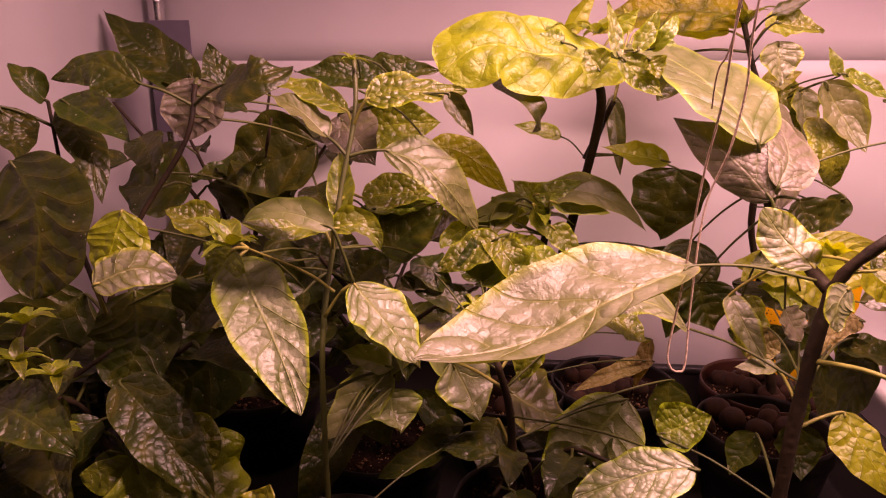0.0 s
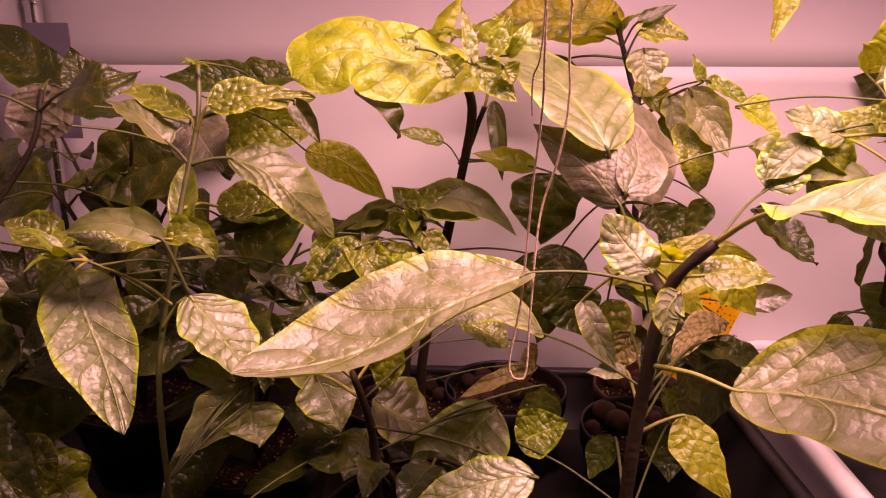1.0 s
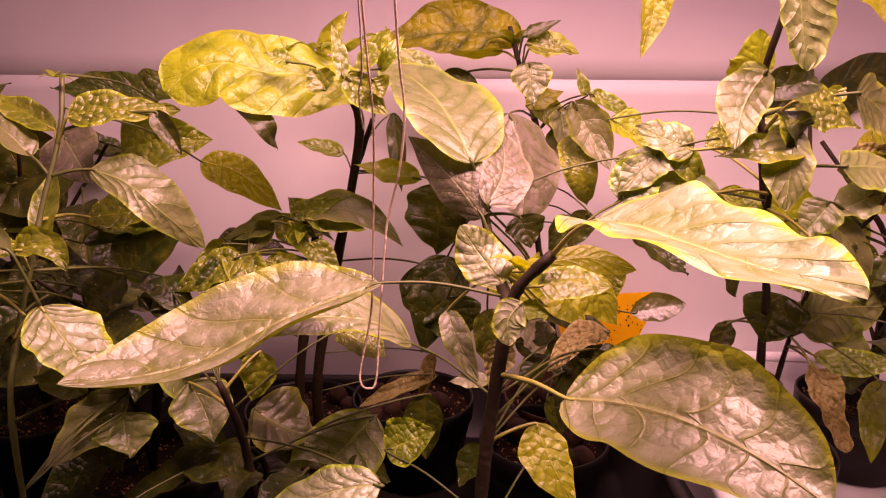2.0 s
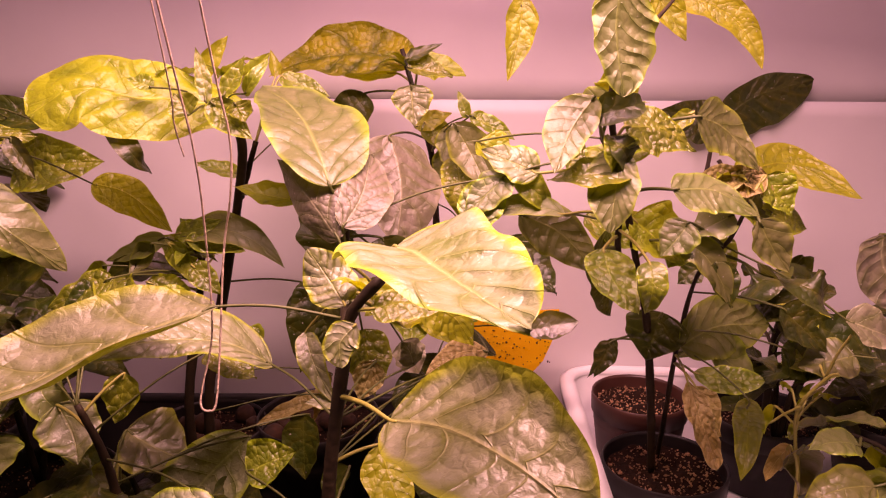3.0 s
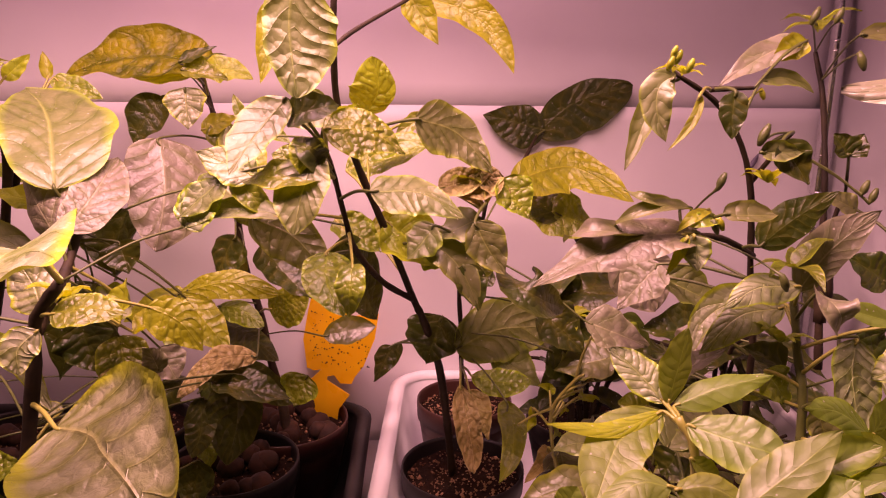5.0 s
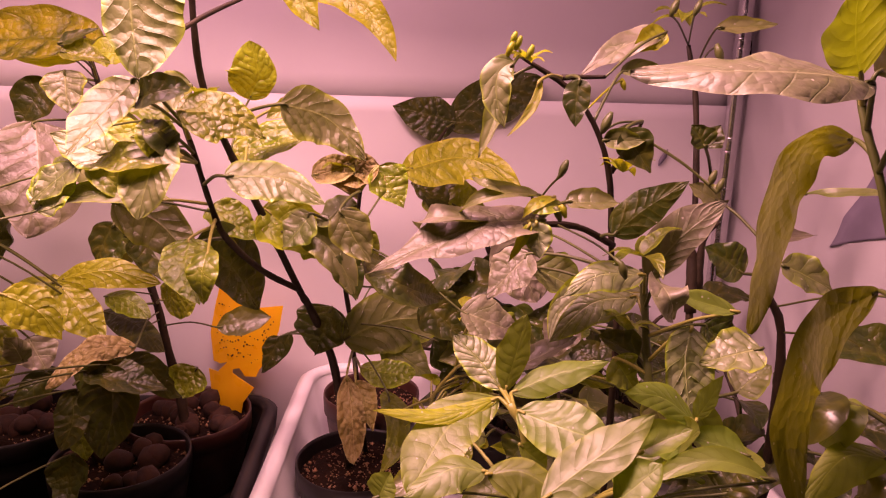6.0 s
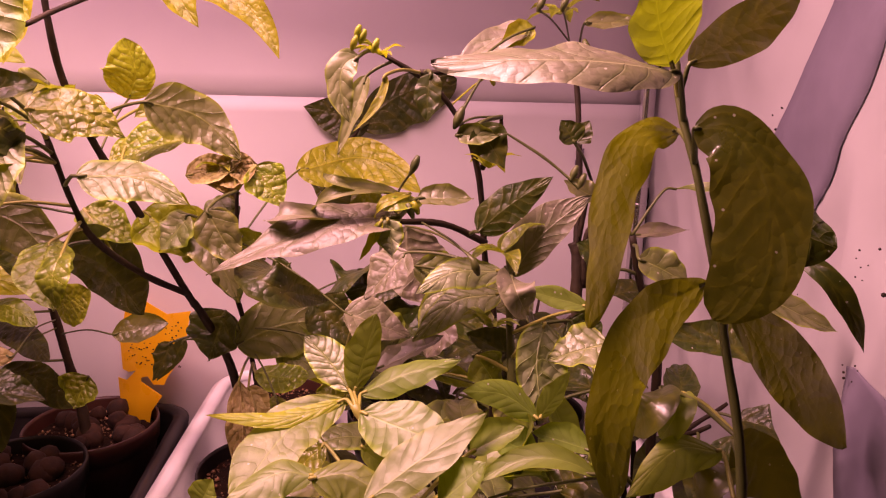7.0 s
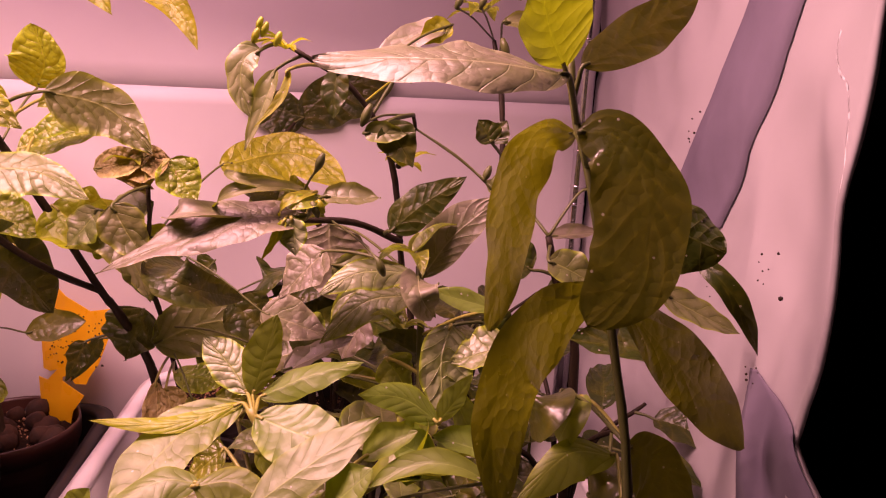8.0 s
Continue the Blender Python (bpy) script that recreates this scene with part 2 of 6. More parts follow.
def tube(points, r0, r1, sides=8, knobs=0.0):
    """A tapered tube along a line, closed at both ends."""
    bm = bmesh.new()
    rings, n = [], len(points)
    for i, p in enumerate(points):
        d = (points[min(i + 1, n - 1)] - points[max(i - 1, 0)]).normalized()
        a = d.orthogonal().normalized() if i == 0 else (a - d * a.dot(d)).normalized()
        b = d.cross(a)
        r = r0 + (r1 - r0) * i / (n - 1)
        r *= 1 + knobs * (random.random() - 0.3)
        rings.append([bm.verts.new(p + r * (a * math.cos(6.2832 * k / sides) + b * math.sin(6.2832 * k / sides))) for k in range(sides)])
    for q, w in zip(rings, rings[1:]):
        for k in range(sides):
            bm.faces.new((q[k], q[(k + 1) % sides], w[(k + 1) % sides], w[k]))
    bm.faces.new(rings[0][::-1])
    bm.faces.new(rings[-1])
    return bm


# ---- plants ----
STEMS = {}


def plant(label, place, category="plant"):
    ob = holder("pepper_plant" if "pepper" in label else "zinnia_plant" if "zinnia" in label else "potted_plant", place, label, category, "plants in the tent")
    STEMS[ob.name] = []
    return ob


def stem(owner, points, r0, r1, material=None):
    line = smooth_line(points, 5)
    STEMS[owner.name] += line
    part("stem", tube(line, r0, r1, 9, 0.25), material or BARK, owner)


def spread(spine, n):
    """n + 1 points evenly along a line of points, and the ways along it."""
    run = [0.0]
    for p, q in zip(spine, spine[1:]):
        run.append(run[-1] + max(1e-7, (q - p).length))
    out, k = [], 0
    for i in range(n + 1):
        s = run[-1] * i / n
        while k < len(run) - 2 and run[k + 1] < s:
            k += 1
        out.append(spine[k].lerp(spine[k + 1], (s - run[k]) / (run[k + 1] - run[k])))
    ways = [(out[min(i + 1, n)] - out[max(i - 1, 0)]).normalized() for i in range(n + 1)]
    return out, ways


def blade(name, spine, normal, halves, lifts, wave, quilt, nu=20, nv=10, shape=0.52, taper=1.05, veins=6.0, curl=0.1, arch=0.5, twist=0.0):
    """One leaf blade along spine, facing along normal. halves, lifts: the breadth of each half, and how far its edge rises for each metre of it."""
    points, ways = spread(spine, nu)
    seed = random.random() * 60
    peak = (shape / (shape + taper)) ** shape * (taper / (shape + taper)) ** taper
    breadth = sum(halves)
    sweep = random.uniform(0.16, 0.26) * veins
    bend = random.uniform(-0.03, 0.03) * (points[-1] - points[0]).length
    verts, uvs, lanes, faces = [], [], [], []
    for i, (c, d) in enumerate(zip(points, ways)):
        s = i / nu
        n = (normal - d * normal.dot(d)).normalized()
        if twist:
            n = Matrix.Rotation(twist * s, 3, d) @ n
        side = d.cross(n)
        share = max(0.012, (s + 0.004) ** shape * (1.0 - s) ** taper / peak)
        for j in range(nv + 1):
            v = 2 * j / nv - 1
            k = 1 if v > 0 else 0
            w, full = abs(v), halves[k] * share
            rim = 1 + 0.04 * math.sin(seed + 17 * s + 3 * v)
            lift = lifts[k] * full * (w * (1 - arch) + arch * w * w)
            lift += wave * breadth * w * w * (math.sin(seed + 9 * s + 1.4 * v) + 0.6 * math.sin(1.7 * seed + 23 * s - 2 * v)) * min(1, 4 * s) * (1 - 0.4 * s)
            lift += curl * full * max(0.0, w - 0.62) ** 2 * 5 * min(1.0, 5 * s * (1 - s) + 0.2)
            lane = veins * s - sweep * w**0.85 + (0.45 if k else 0.0) + 0.9 * noise.noise(Vector((seed, 2.5 * s, 0.9 * v))) + 3
            field = math.sin(math.pi * lane) ** 2
            lift += quilt * breadth * (field * min(1.0, 3.5 * w) * (1.15 - w) + 0.8 * noise.noise(Vector((seed, 9 * s, 4 * v)))) * min(1.0, 6 * s + 0.2) * min(1.0, 5 * (1 - s))
            verts.append(c + side * v * full * rim + side * bend * math.sin(math.pi * s) + n * lift)
            uvs.append((s, (v + 1) / 2))
            lanes.append((lane, breadth))
    for i in range(nu):
        for j in range(nv):
            a = i * (nv + 1) + j
            faces.append((a, a + 1, a + nv + 2, a + nv + 1))
    me = bpy.data.meshes.new(name)
    me.from_pydata(verts, [], faces)
    order = np.zeros(len(me.loops), dtype=np.int32)
    me.loops.foreach_get("vertex_index", order)
    for layer, values in (("UVMap", uvs), ("vein", lanes)):
        me.uv_layers.new(name=layer).data.foreach_set("uv", np.array(values, dtype=np.float32)[order].ravel())
    return me


def bush(owner, base, height, spread, stems, each, long, material, seed, lean=(0, 0)):
    """Leafy stems that rise from one pot, with leaves set round them."""
    r = random.Random(seed)
    base = Vector(base)
    for k in range(stems):
        a = 6.2832 * k / stems + r.uniform(-0.4, 0.4)
        top = base + Vector((lean[0] + spread * math.cos(a), lean[1] + spread * math.sin(a), height * r.uniform(0.75, 1.0)))
        mid = base.lerp(top, 0.5) + Vector((-0.2 * spread * math.cos(a), -0.2 * spread * math.sin(a), 0.03))
        stem(owner, [base, mid, top], 0.0028, 0.0012)
        line = smooth_line([base, mid, top], 10)
        for j in range(each):
            p = line[int(len(line) * (0.25 + 0.74 * j / each))]
            b = a + j * 2.4 + r.uniform(-0.4, 0.4)
            d = Vector((math.cos(b), math.sin(b), r.uniform(-0.5, 0.35))).normalized()
            size = long * r.uniform(0.65, 1.1)
            q = p + d * r.uniform(0.012, 0.03)
            tip = q + d * size + Vector((0, 0, -r.uniform(0.1, 0.45) * size))
            m = q.lerp(tip, 0.5) + Vector((0, 0, 0.10 * size))
            leaf(owner, q, m, tip, size * r.uniform(0.42, 0.6), Vector((r.uniform(-0.3, 0.3), -0.5, 1)), material)


def sprout(owner, centre, size, count, material, seed):
    """A whorl of small leaves round a shoot tip."""
    r = random.Random(seed)
    c = Vector(centre)
    for k in range(count):
        a, up = 6.2832 * (k / count) + r.uniform(-0.3, 0.3), r.uniform(-0.1, 0.8)
        d = Vector((math.cos(a), math.sin(a), up)).normalized()
        long = size * r.uniform(0.6, 1.1)
        tip = c + d * long + Vector((0, 0, -0.15 * long))
        me = blade("leaf", smooth_line([c, c + d * long * 0.55 + Vector((0, 0, 0.08 * long)), tip], 6), Vector((0, 0, 1)) - 0.3 * d, (long * 0.19, long * 0.19), (0.3, 0.3), 0.05, 0.02, 8, 4)
        laid("leaf", me, material, owner)


def bud(owner, centre, size, drop, material):
    """A closed flower bud on a short bent stalk."""
    c = Vector(centre)
    near = min(STEMS[owner.name], key=lambda p: (p - c).length)
    line = smooth_line([near, near.lerp(c, 0.6) + Vector((0, 0, 0.25 * size)), c], 4)
    line += [c + Vector((0.1 * size * k, 0, drop * size * k / 4)) for k in (1, 2, 3, 4)]
    n = len(line)
    bm = tube(line, 0.0006, 0.0006, 7)
    for k, v in enumerate(bm.verts):
        i = k // 7
        if i >= n - 5:
            s = (i - n + 5) / 4
            v.co = line[i] + (v.co - line[i]) * (1 + 0.2 * size / 0.0006 * math.sin(math.pi * min(0.95, 0.15 + 0.8 * s)))
    part("bud", bm, material, owner)


def petiole(owner, ob, base, ahead, breadth, material, bow=0.05):
    """The stalk from the nearest stem to the base of a blade."""
    near = min(STEMS[owner.name], key=lambda p: (p - base - Vector((0, 0, -0.012))).length)
    gap = (near - base).length
    if gap > 0.045:
        near = min((p for line in STEMS.values() for p in line), key=lambda p: (p - base - Vector((0, 0, -0.012))).length)
        gap = (near - base).length
    line = smooth_line([near, near.lerp(base, 0.55) + Vector((0, 0, bow * gap)), base, base + ahead * 0.25], 5)
    part("petiole", tube(line, min(0.0022, 0.0009 + 0.012 * breadth) * (0.6 if gap > 0.06 else 1.0), 0.0008, 7), DIMSHOOT if material in (DEEP, SILVER, PURPLE, OLIVE) or gap > 0.06 else SHOOT, ob)


def leaf(owner, base, middle, tip, breadth, normal, material, cup=None):
    """A leaf on the line base - middle - tip, facing along normal."""
    young = material in (FRESH, SOFT, OLIVE)
    base, tip = Vector(base), Vector(tip)
    if isinstance(middle, list):
        spine = smooth_line([base, *middle, tip], 12)
        first = Vector(middle[0])
    else:
        first = Vector(middle)
        control = 2 * first - 0.5 * (base + tip)
        spine = [(1 - k / 24) ** 2 * base + 2 * k / 24 * (1 - k / 24) * control + (k / 24) ** 2 * tip for k in range(25)]
    cup = random.uniform(0.12, 0.4) if cup is None else cup
    shape, taper = (0.8, random.uniform(0.75, 0.9)) if young else (0.52, random.uniform(0.9, 1.15))
    big = breadth > 0.04
    me = blade("leaf", spine, Vector(normal), (breadth / 2, breadth / 2), (cup, cup), 0.03 if young else 0.07, 0.008 if young else 0.014, 34 if big else 22, 16 if big else 10, shape, taper, 6.0 if young else random.uniform(3.6, 5.4), random.uniform(-0.2, 0.4))
    ob = laid("leaf", me, material, owner)
    petiole(owner, ob, base, first - base, breadth, material)
    return ob


def broad_leaf(owner, line, left, right, material, wave=0.04, quilt=0.013, shape=0.52, taper=1.0, veins=7.0, curl=0.0, arch=0.5, twist=0.0, bow=0.05, stalk=True):
    """A leaf on a line of places, base first, whose edges pass through left and right where it is broad."""
    spine = smooth_line(line, 10)
    left, right = Vector(left), Vector(right)
    half = left.lerp(right, 0.5)
    k = min(range(1, len(spine) - 1), key=lambda i: (spine[i] - half).length)
    d = (spine[k + 1] - spine[k - 1]).normalized()
    lengths = [(q - p).length for p, q in zip(spine, spine[1:])]
    s = min(0.75, max(0.12, sum(lengths[:k]) / sum(lengths)))
    normal = (right - left).cross(d).normalized()
    side = d.cross(normal)
    share = s**shape * (1 - s) ** taper / ((shape / (shape + taper)) ** shape * (taper / (shape + taper)) ** taper)
    halves, lifts = [], []
    for p, way in ((left, -side), (right, side)):
        w = p - spine[k]
        across = max(w.dot(way), 0.12 * (right - left).length)
        halves.append(across / share)
        lifts.append(max(-2.5, min(2.5, w.dot(normal) / across)))
    breadth = sum(halves)
    me = blade("leaf", spine, normal, halves, lifts, wave, quilt, 44 if breadth > 0.03 else 26, 18 if breadth > 0.03 else 12, shape, taper, veins, curl, arch, twist)
    ob = laid("leaf", me, material, owner)
    if stalk:
        petiole(owner, ob, spine[0], (spine[6] - spine[0]), breadth, material, bow)
    return ob


# ---- the tent ----
LEFT, RIGHT, BACK, TOP, SEAM = -0.385, 0.862, 0.745, 1.15, 0.3925


def sheet(name, label, corners_at, nu, nv, material, ruffle, thick=0.003, crease=0.0):
    """A slack fabric sheet: corners_at(u, v) gives the flat place; ruffle its creases."""
    bm = bmesh.new()
    grid = [[bm.verts.new(corners_at(i / nu, j / nv)) for j in range(nv + 1)] for i in range(nu + 1)]
    for i in range(nu):
        for j in range(nv):
            bm.faces.new((grid[i][j], grid[i + 1][j], grid[i + 1][j + 1], grid[i][j + 1]))
    bm.normal_update()
    moves = [(v, v.normal * ruffle * (noise.noise(v.co * 7) + 0.5 * noise.noise(v.co * 19)) + v.normal * crease * (abs(noise.noise(v.co * 8)) + 0.5 * abs(noise.noise(v.co * 17 + Vector((4, 1, 7)))))) for v in bm.verts]
    for v, m in moves:
        v.co += m
    ob = part(name, bm, material)
    solid = ob.modifiers.new("thickness", "SOLIDIFY")
    solid.thickness = thick
    solid.offset = 0
    return tagged(ob, label, "wall", kind="structure")


sheet("wall_back_lower", "white reflective tent fabric, lower back wall", lambda u, v: Vector((LEFT + u * (RIGHT - LEFT), BACK, v * (SEAM + 0.004))), 60, 24, SHEET, 0.004)
sheet("wall_back_upper", "white reflective tent fabric above the seam", lambda u, v: Vector((LEFT + u * (RIGHT - LEFT), BACK + 0.008, SEAM - 0.004 + v * (TOP - SEAM))), 60, 24, SHEET, 0.003)
sheet("wall_left", "white reflective tent fabric, side wall", lambda u, v: Vector((LEFT, -0.05 + u * (BACK + 0.05), v * TOP)), 30, 30, DIM_SHEET, 0.005)


def right_wall(u, v):
    front = 0.235 - 1.1 * max(0.0, 0.255 - v * TOP)
    y = front + u * (BACK - front)
    k = max((y - 0.235) / (BACK - 0.235), 0.0)
    return Vector((0.755 + (RIGHT - 0.755) * k**0.8, y, v * TOP))


sheet("wall_right", "creased white tent fabric side wall ending at the opening", right_wall, 100, 130, DIM_SHEET, 0.003, crease=0.010)
tagged(part("ceiling", slab(LEFT - 0.02, -0.05, TOP, RIGHT + 0.02, BACK + 0.02, TOP + 0.01), SHEET), "white tent roof", "ceiling", kind="structure")
tagged(part("floor", slab(LEFT - 0.02, -0.05, -0.012, RIGHT + 0.02, BACK + 0.02, 0.0), SHEET), "white tent floor", "floor", kind="structure")

# near-black shell that stands in for the unlit dark around the tent
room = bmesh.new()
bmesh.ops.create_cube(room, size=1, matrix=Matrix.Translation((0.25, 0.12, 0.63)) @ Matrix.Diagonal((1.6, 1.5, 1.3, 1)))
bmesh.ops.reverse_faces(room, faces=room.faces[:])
tagged(part("room_shell", room, ROOM, smooth=False), "near-black shell for the darkness around the open tent", "room", kind="structure")


def pole(x, y, label):
    ob = holder("tent_pole", (x, y, 0), label, "pole", "tent poles")
    part("tube", tube([Vector((x, y, 0.0)), Vector((x, y, 0.3)), Vector((x, y, 0.7)), Vector((x, y, TOP - 0.01))], 0.0085, 0.0085, 20), CHROME, ob)
    for z in (0.285, 0.305, 0.345, 0.36, 0.455, 0.465):
        part("ring", tube([Vector((x, y, z)), Vector((x, y, z + 0.003))], 0.0093, 0.0093, 20), CHROME, ob)
    return ob


pole(0.844, 0.722, "bright steel tent pole with ring joints in the corner")
pole(-0.368, 0.722, "steel tent pole in the shaded corner")


# ---- unseen lamp hood, added to cut light off the walls ----
cutoff_box = holder("light_cutoff_hood", (LAMP_X, LAMP_Y, LAMP_Z), "unseen dark hood added to cut off the grow light", "lamp")
HALF, DEEP_LIP = 0.325, 0.035
part("hood", slab(LAMP_X - HALF, LAMP_Y - 0.05, LAMP_Z + 0.012, LAMP_X + HALF, LAMP_Y + 0.05, LAMP_Z + 0.03, 0.003), BLACK, cutoff_box, smooth=False)
for dy in (-0.05, 0.05):
    part("skirt", slab(LAMP_X - HALF, LAMP_Y + dy - 0.0015, LAMP_Z - DEEP_LIP, LAMP_X + HALF, LAMP_Y + dy + 0.0015, LAMP_Z + 0.012), BLACK, cutoff_box, smooth=False)
for dx in (-HALF, HALF):
    part("end_plate", slab(LAMP_X + dx - 0.0015, LAMP_Y - 0.0485, LAMP_Z - DEEP_LIP, LAMP_X + dx + 0.0015, LAMP_Y + 0.0485, LAMP_Z + 0.012), BLACK, cutoff_box, smooth=False)
for cx in (-0.14, 0.14):
    part("cord", tube([Vector((LAMP_X + cx, LAMP_Y, LAMP_Z + 0.03)), Vector((LAMP_X + cx, LAMP_Y, TOP))], 0.0015, 0.0015, 6), TWINE, cutoff_box)
cutoff_box.matrix_world = cutoff_box.matrix_world @ pose(0, 0, 0, 0, 3.5, 0)


# ---- trays and pots ----
def tray(name, x0, y0, x1, y1, height, wall, rim, material, label):
    ob = holder(name, ((x0 + x1) / 2, (y0 + y1) / 2, 0), label, "tray")
    radius = 0.035

    def loop(grow, z):
        out = []
        for cx, cy, a0 in ((x1 - radius, y1 - radius, 0), (x0 + radius, y1 - radius, 90), (x0 + radius, y0 + radius, 180), (x1 - radius, y0 + radius, 270)):
            for k in range(7):
                a = radians(a0 + 15 * k)
                out.append(Vector((cx + (radius + grow) * math.cos(a), cy + (radius + grow) * math.sin(a), z)))
        return out

    bm = bmesh.new()
    flare = 0.012
    loops = [loop(-flare, 0.002), loop(0, height - 0.006), loop(rim, height - 0.006), loop(rim + 0.001, height - 0.002), loop(rim - 0.002, height), loop(-0.5 * wall, height + 0.001), loop(-wall, height - 0.003), loop(-wall - flare, 0.006)]
    rings = [[bm.verts.new(p) for p in l] for l in loops]
    n = len(rings[0])
    for a, b in zip(rings, rings[1:]):
        for k in range(n):
            bm.faces.new((a[k], a[(k + 1) % n], b[(k + 1) % n], b[k]))
    bm.faces.new(rings[0][::-1])
    bm.faces.new(rings[-1])
    part("body", bm, material, ob)
    lip = bmesh.new()
    rings = [[lip.verts.new(p) for p in l] for l in (loop(rim - 0.003, height - 0.016), loop(rim + 0.003, height - 0.016), loop(rim + 0.005, height), loop(0.5 * rim, height + 0.004), loop(-wall - 0.001, height + 0.002), loop(-wall - 0.001, height - 0.004))]
    for a, b in zip(rings, rings[1:]):
        for k in range(n):
            lip.faces.new((a[k], a[(k + 1) % n], b[(k + 1) % n], b[k]))
    part("rim", lip, material, ob)
    return ob


tray("black_tray", -0.345, 0.13, 0.340, 0.700, 0.068, 0.003, 0.006, BLACK, "black plastic tray under the pots")
tub = tray("white_tub", 0.368, 0.16, 0.770, 0.722, 0.091, 0.004, 0.006, WHITE, "white plastic tub with a rounded rim, full of pots")
tub.matrix_world = tub.matrix_world @ pose(0, 0, 0, 0, 0, -3.0)

rng = random.Random(5)


def pebble_mesh(seed, r):
    bm = bmesh.new()
    bmesh.ops.create_icosphere(bm, subdivisions=2, radius=r)
    for v in bm.verts:
        v.co *= 1 + 0.22 * noise.noise(v.co * 90 + Vector((seed * 3.1, 0, 0)))
    me = bpy.data.meshes.new("clay_pebble")
    bm.to_mesh(me)
    bm.free()
    me.polygons.foreach_set("use_smooth", [True] * len(me.polygons))
    me.materials.append(CLAY)
    return me


PEBBLES = [pebble_mesh(k, 0.0108) for k in range(5)]


def pot(x, y, rim_z, r, label, material, pebbles=0, foot=0.008, grains=260):
    """A round nursery pot with a rolled rim, soil and grit or clay pebbles in it."""
    ob = holder("plant_pot", (x, y, foot), label, "pot", "plant pots")
    bm = bmesh.new()
    low = 0.78 * r
    profile = [(low, foot), (0.96 * r, rim_z - 0.022), (0.965 * r, rim_z - 0.020), (1.0 * r, rim_z - 0.019), (1.012 * r, rim_z - 0.004), (1.005 * r, rim_z), (0.985 * r, rim_z + 0.0006), (0.965 * r, rim_z - 0.003), (0.94 * r, rim_z - 0.03), (low - 0.003, foot + 0.004)]
    rings = [[bm.verts.new((x + q * math.cos(6.2832 * k / 40), y + q * math.sin(6.2832 * k / 40), z)) for k in range(40)] for q, z in profile]
    for a, b in zip(rings, rings[1:]):
        for k in range(40):
            bm.faces.new((a[k], a[(k + 1) % 40], b[(k + 1) % 40], b[k]))
    bm.faces.new(rings[0][::-1])
    bm.faces.new(rings[-1])
    part("shell", bm, material, ob)
    top = rim_z - 0.014
    soil = bmesh.new()
    centre = soil.verts.new((x, y, top + 0.003))
    last = None
    for i in range(1, 13):
        q = 0.95 * r * i / 12
        ring = [soil.verts.new((x + q * math.cos(6.2832 * k / 36), y + q * math.sin(6.2832 * k / 36), top + 0.005 * noise.noise(Vector((x + q * math.cos(6.2832 * k / 36), y + q * math.sin(6.2832 * k / 36), 3)) * 60))) for k in range(36)]
        for k in range(36):
            if last is None:
                soil.faces.new((centre, ring[k], ring[(k + 1) % 36]))
            else:
                soil.faces.new((last[k], ring[k], ring[(k + 1) % 36], last[(k + 1) % 36]))
        last = ring
    part("soil", soil, SOIL, ob)
    verts, faces = [], []
    for _ in range(grains):
        q, a = r * 0.92 * math.sqrt(rng.random()), rng.random() * 6.2832
        c, size = Vector((x + q * math.cos(a), y + q * math.sin(a), top + 0.0015)), rng.uniform(0.0006, 0.0012 if rng.random() < 0.7 else 0.0026)
        n = len(verts)
        verts += [c + Vector(d) * size * rng.uniform(0.6, 1.2) for d in ((1, 0, 0), (0, 1, 0), (-1, 0, 0), (0, -1, 0), (0, 0, 1), (0, 0, -1))]
        faces += [(n + i, n + (i + 1) % 4, n + 4) for i in range(4)] + [(n + (i + 1) % 4, n + i, n + 5) for i in range(4)]
    grit = bpy.data.meshes.new("grit")
    grit.from_pydata(verts, [], faces)
    tagged(laid("grit", grit, GRIT, ob), kind="stuff")
    for _ in range(pebbles):
        q, a = r * 0.84 * math.sqrt(rng.random()), rng.random() * 6.2832
        p = new("clay_pebble", rng.choice(PEBBLES))
        p.parent = ob
        p.matrix_parent_inverse = ob.matrix_world.inverted()
        p.matrix_world = Matrix.Translation((x + q * math.cos(a), y + q * math.sin(a), top + rng.uniform(0.001, 0.009))) @ Euler((rng.random() * 6, rng.random() * 6, 0)).to_matrix().to_4x4() @ Matrix.Diagonal((*[rng.uniform(0.7, 1.15)] * 3, 1))
    return ob


pot(0.268, 0.640, 0.083, 0.060, "brown plastic pot filled with clay pebbles", TERRA, 15)
pot(0.236, 0.550, 0.088, 0.057, "black pot with clay pebbles and a slim rim", BLACK, 11)
pot(0.115, 0.620, 0.090, 0.060, "black pot of dark soil and bark pieces", BLACK, 14)
pot(0.010, 0.600, 0.088, 0.056, "black pot of reddish soil", BLACK, 8)
pot(0.165, 0.355, 0.085, 0.062, "black pot holding the big-leaved pepper", BLACK, 0)
pot(-0.103, 0.365, 0.085, 0.060, "black pot of dark soil with perlite", BLACK, 0, grains=420)
pot(0.030, 0.425, 0.085, 0.060, "black pot of dark soil with pale perlite", BLACK, 0, grains=420)
pot(-0.100, 0.510, 0.085, 0.060, "black pot behind the leafy pepper", BLACK, 0)
pot(-0.262, 0.395, 0.085, 0.062, "black pot in the shaded corner of the tray", BLACK, 0)
pot(-0.240, 0.600, 0.085, 0.062, "black pot at the back of the tray", BLACK, 0)
pot(0.450, 0.664, 0.092, 0.050, "brown pot with gritty soil in the white tub", TERRA, 0, grains=420)
pot(0.440, 0.550, 0.080, 0.055, "black pot with perlite-flecked soil in the white tub", BLACK, 0, grains=480)
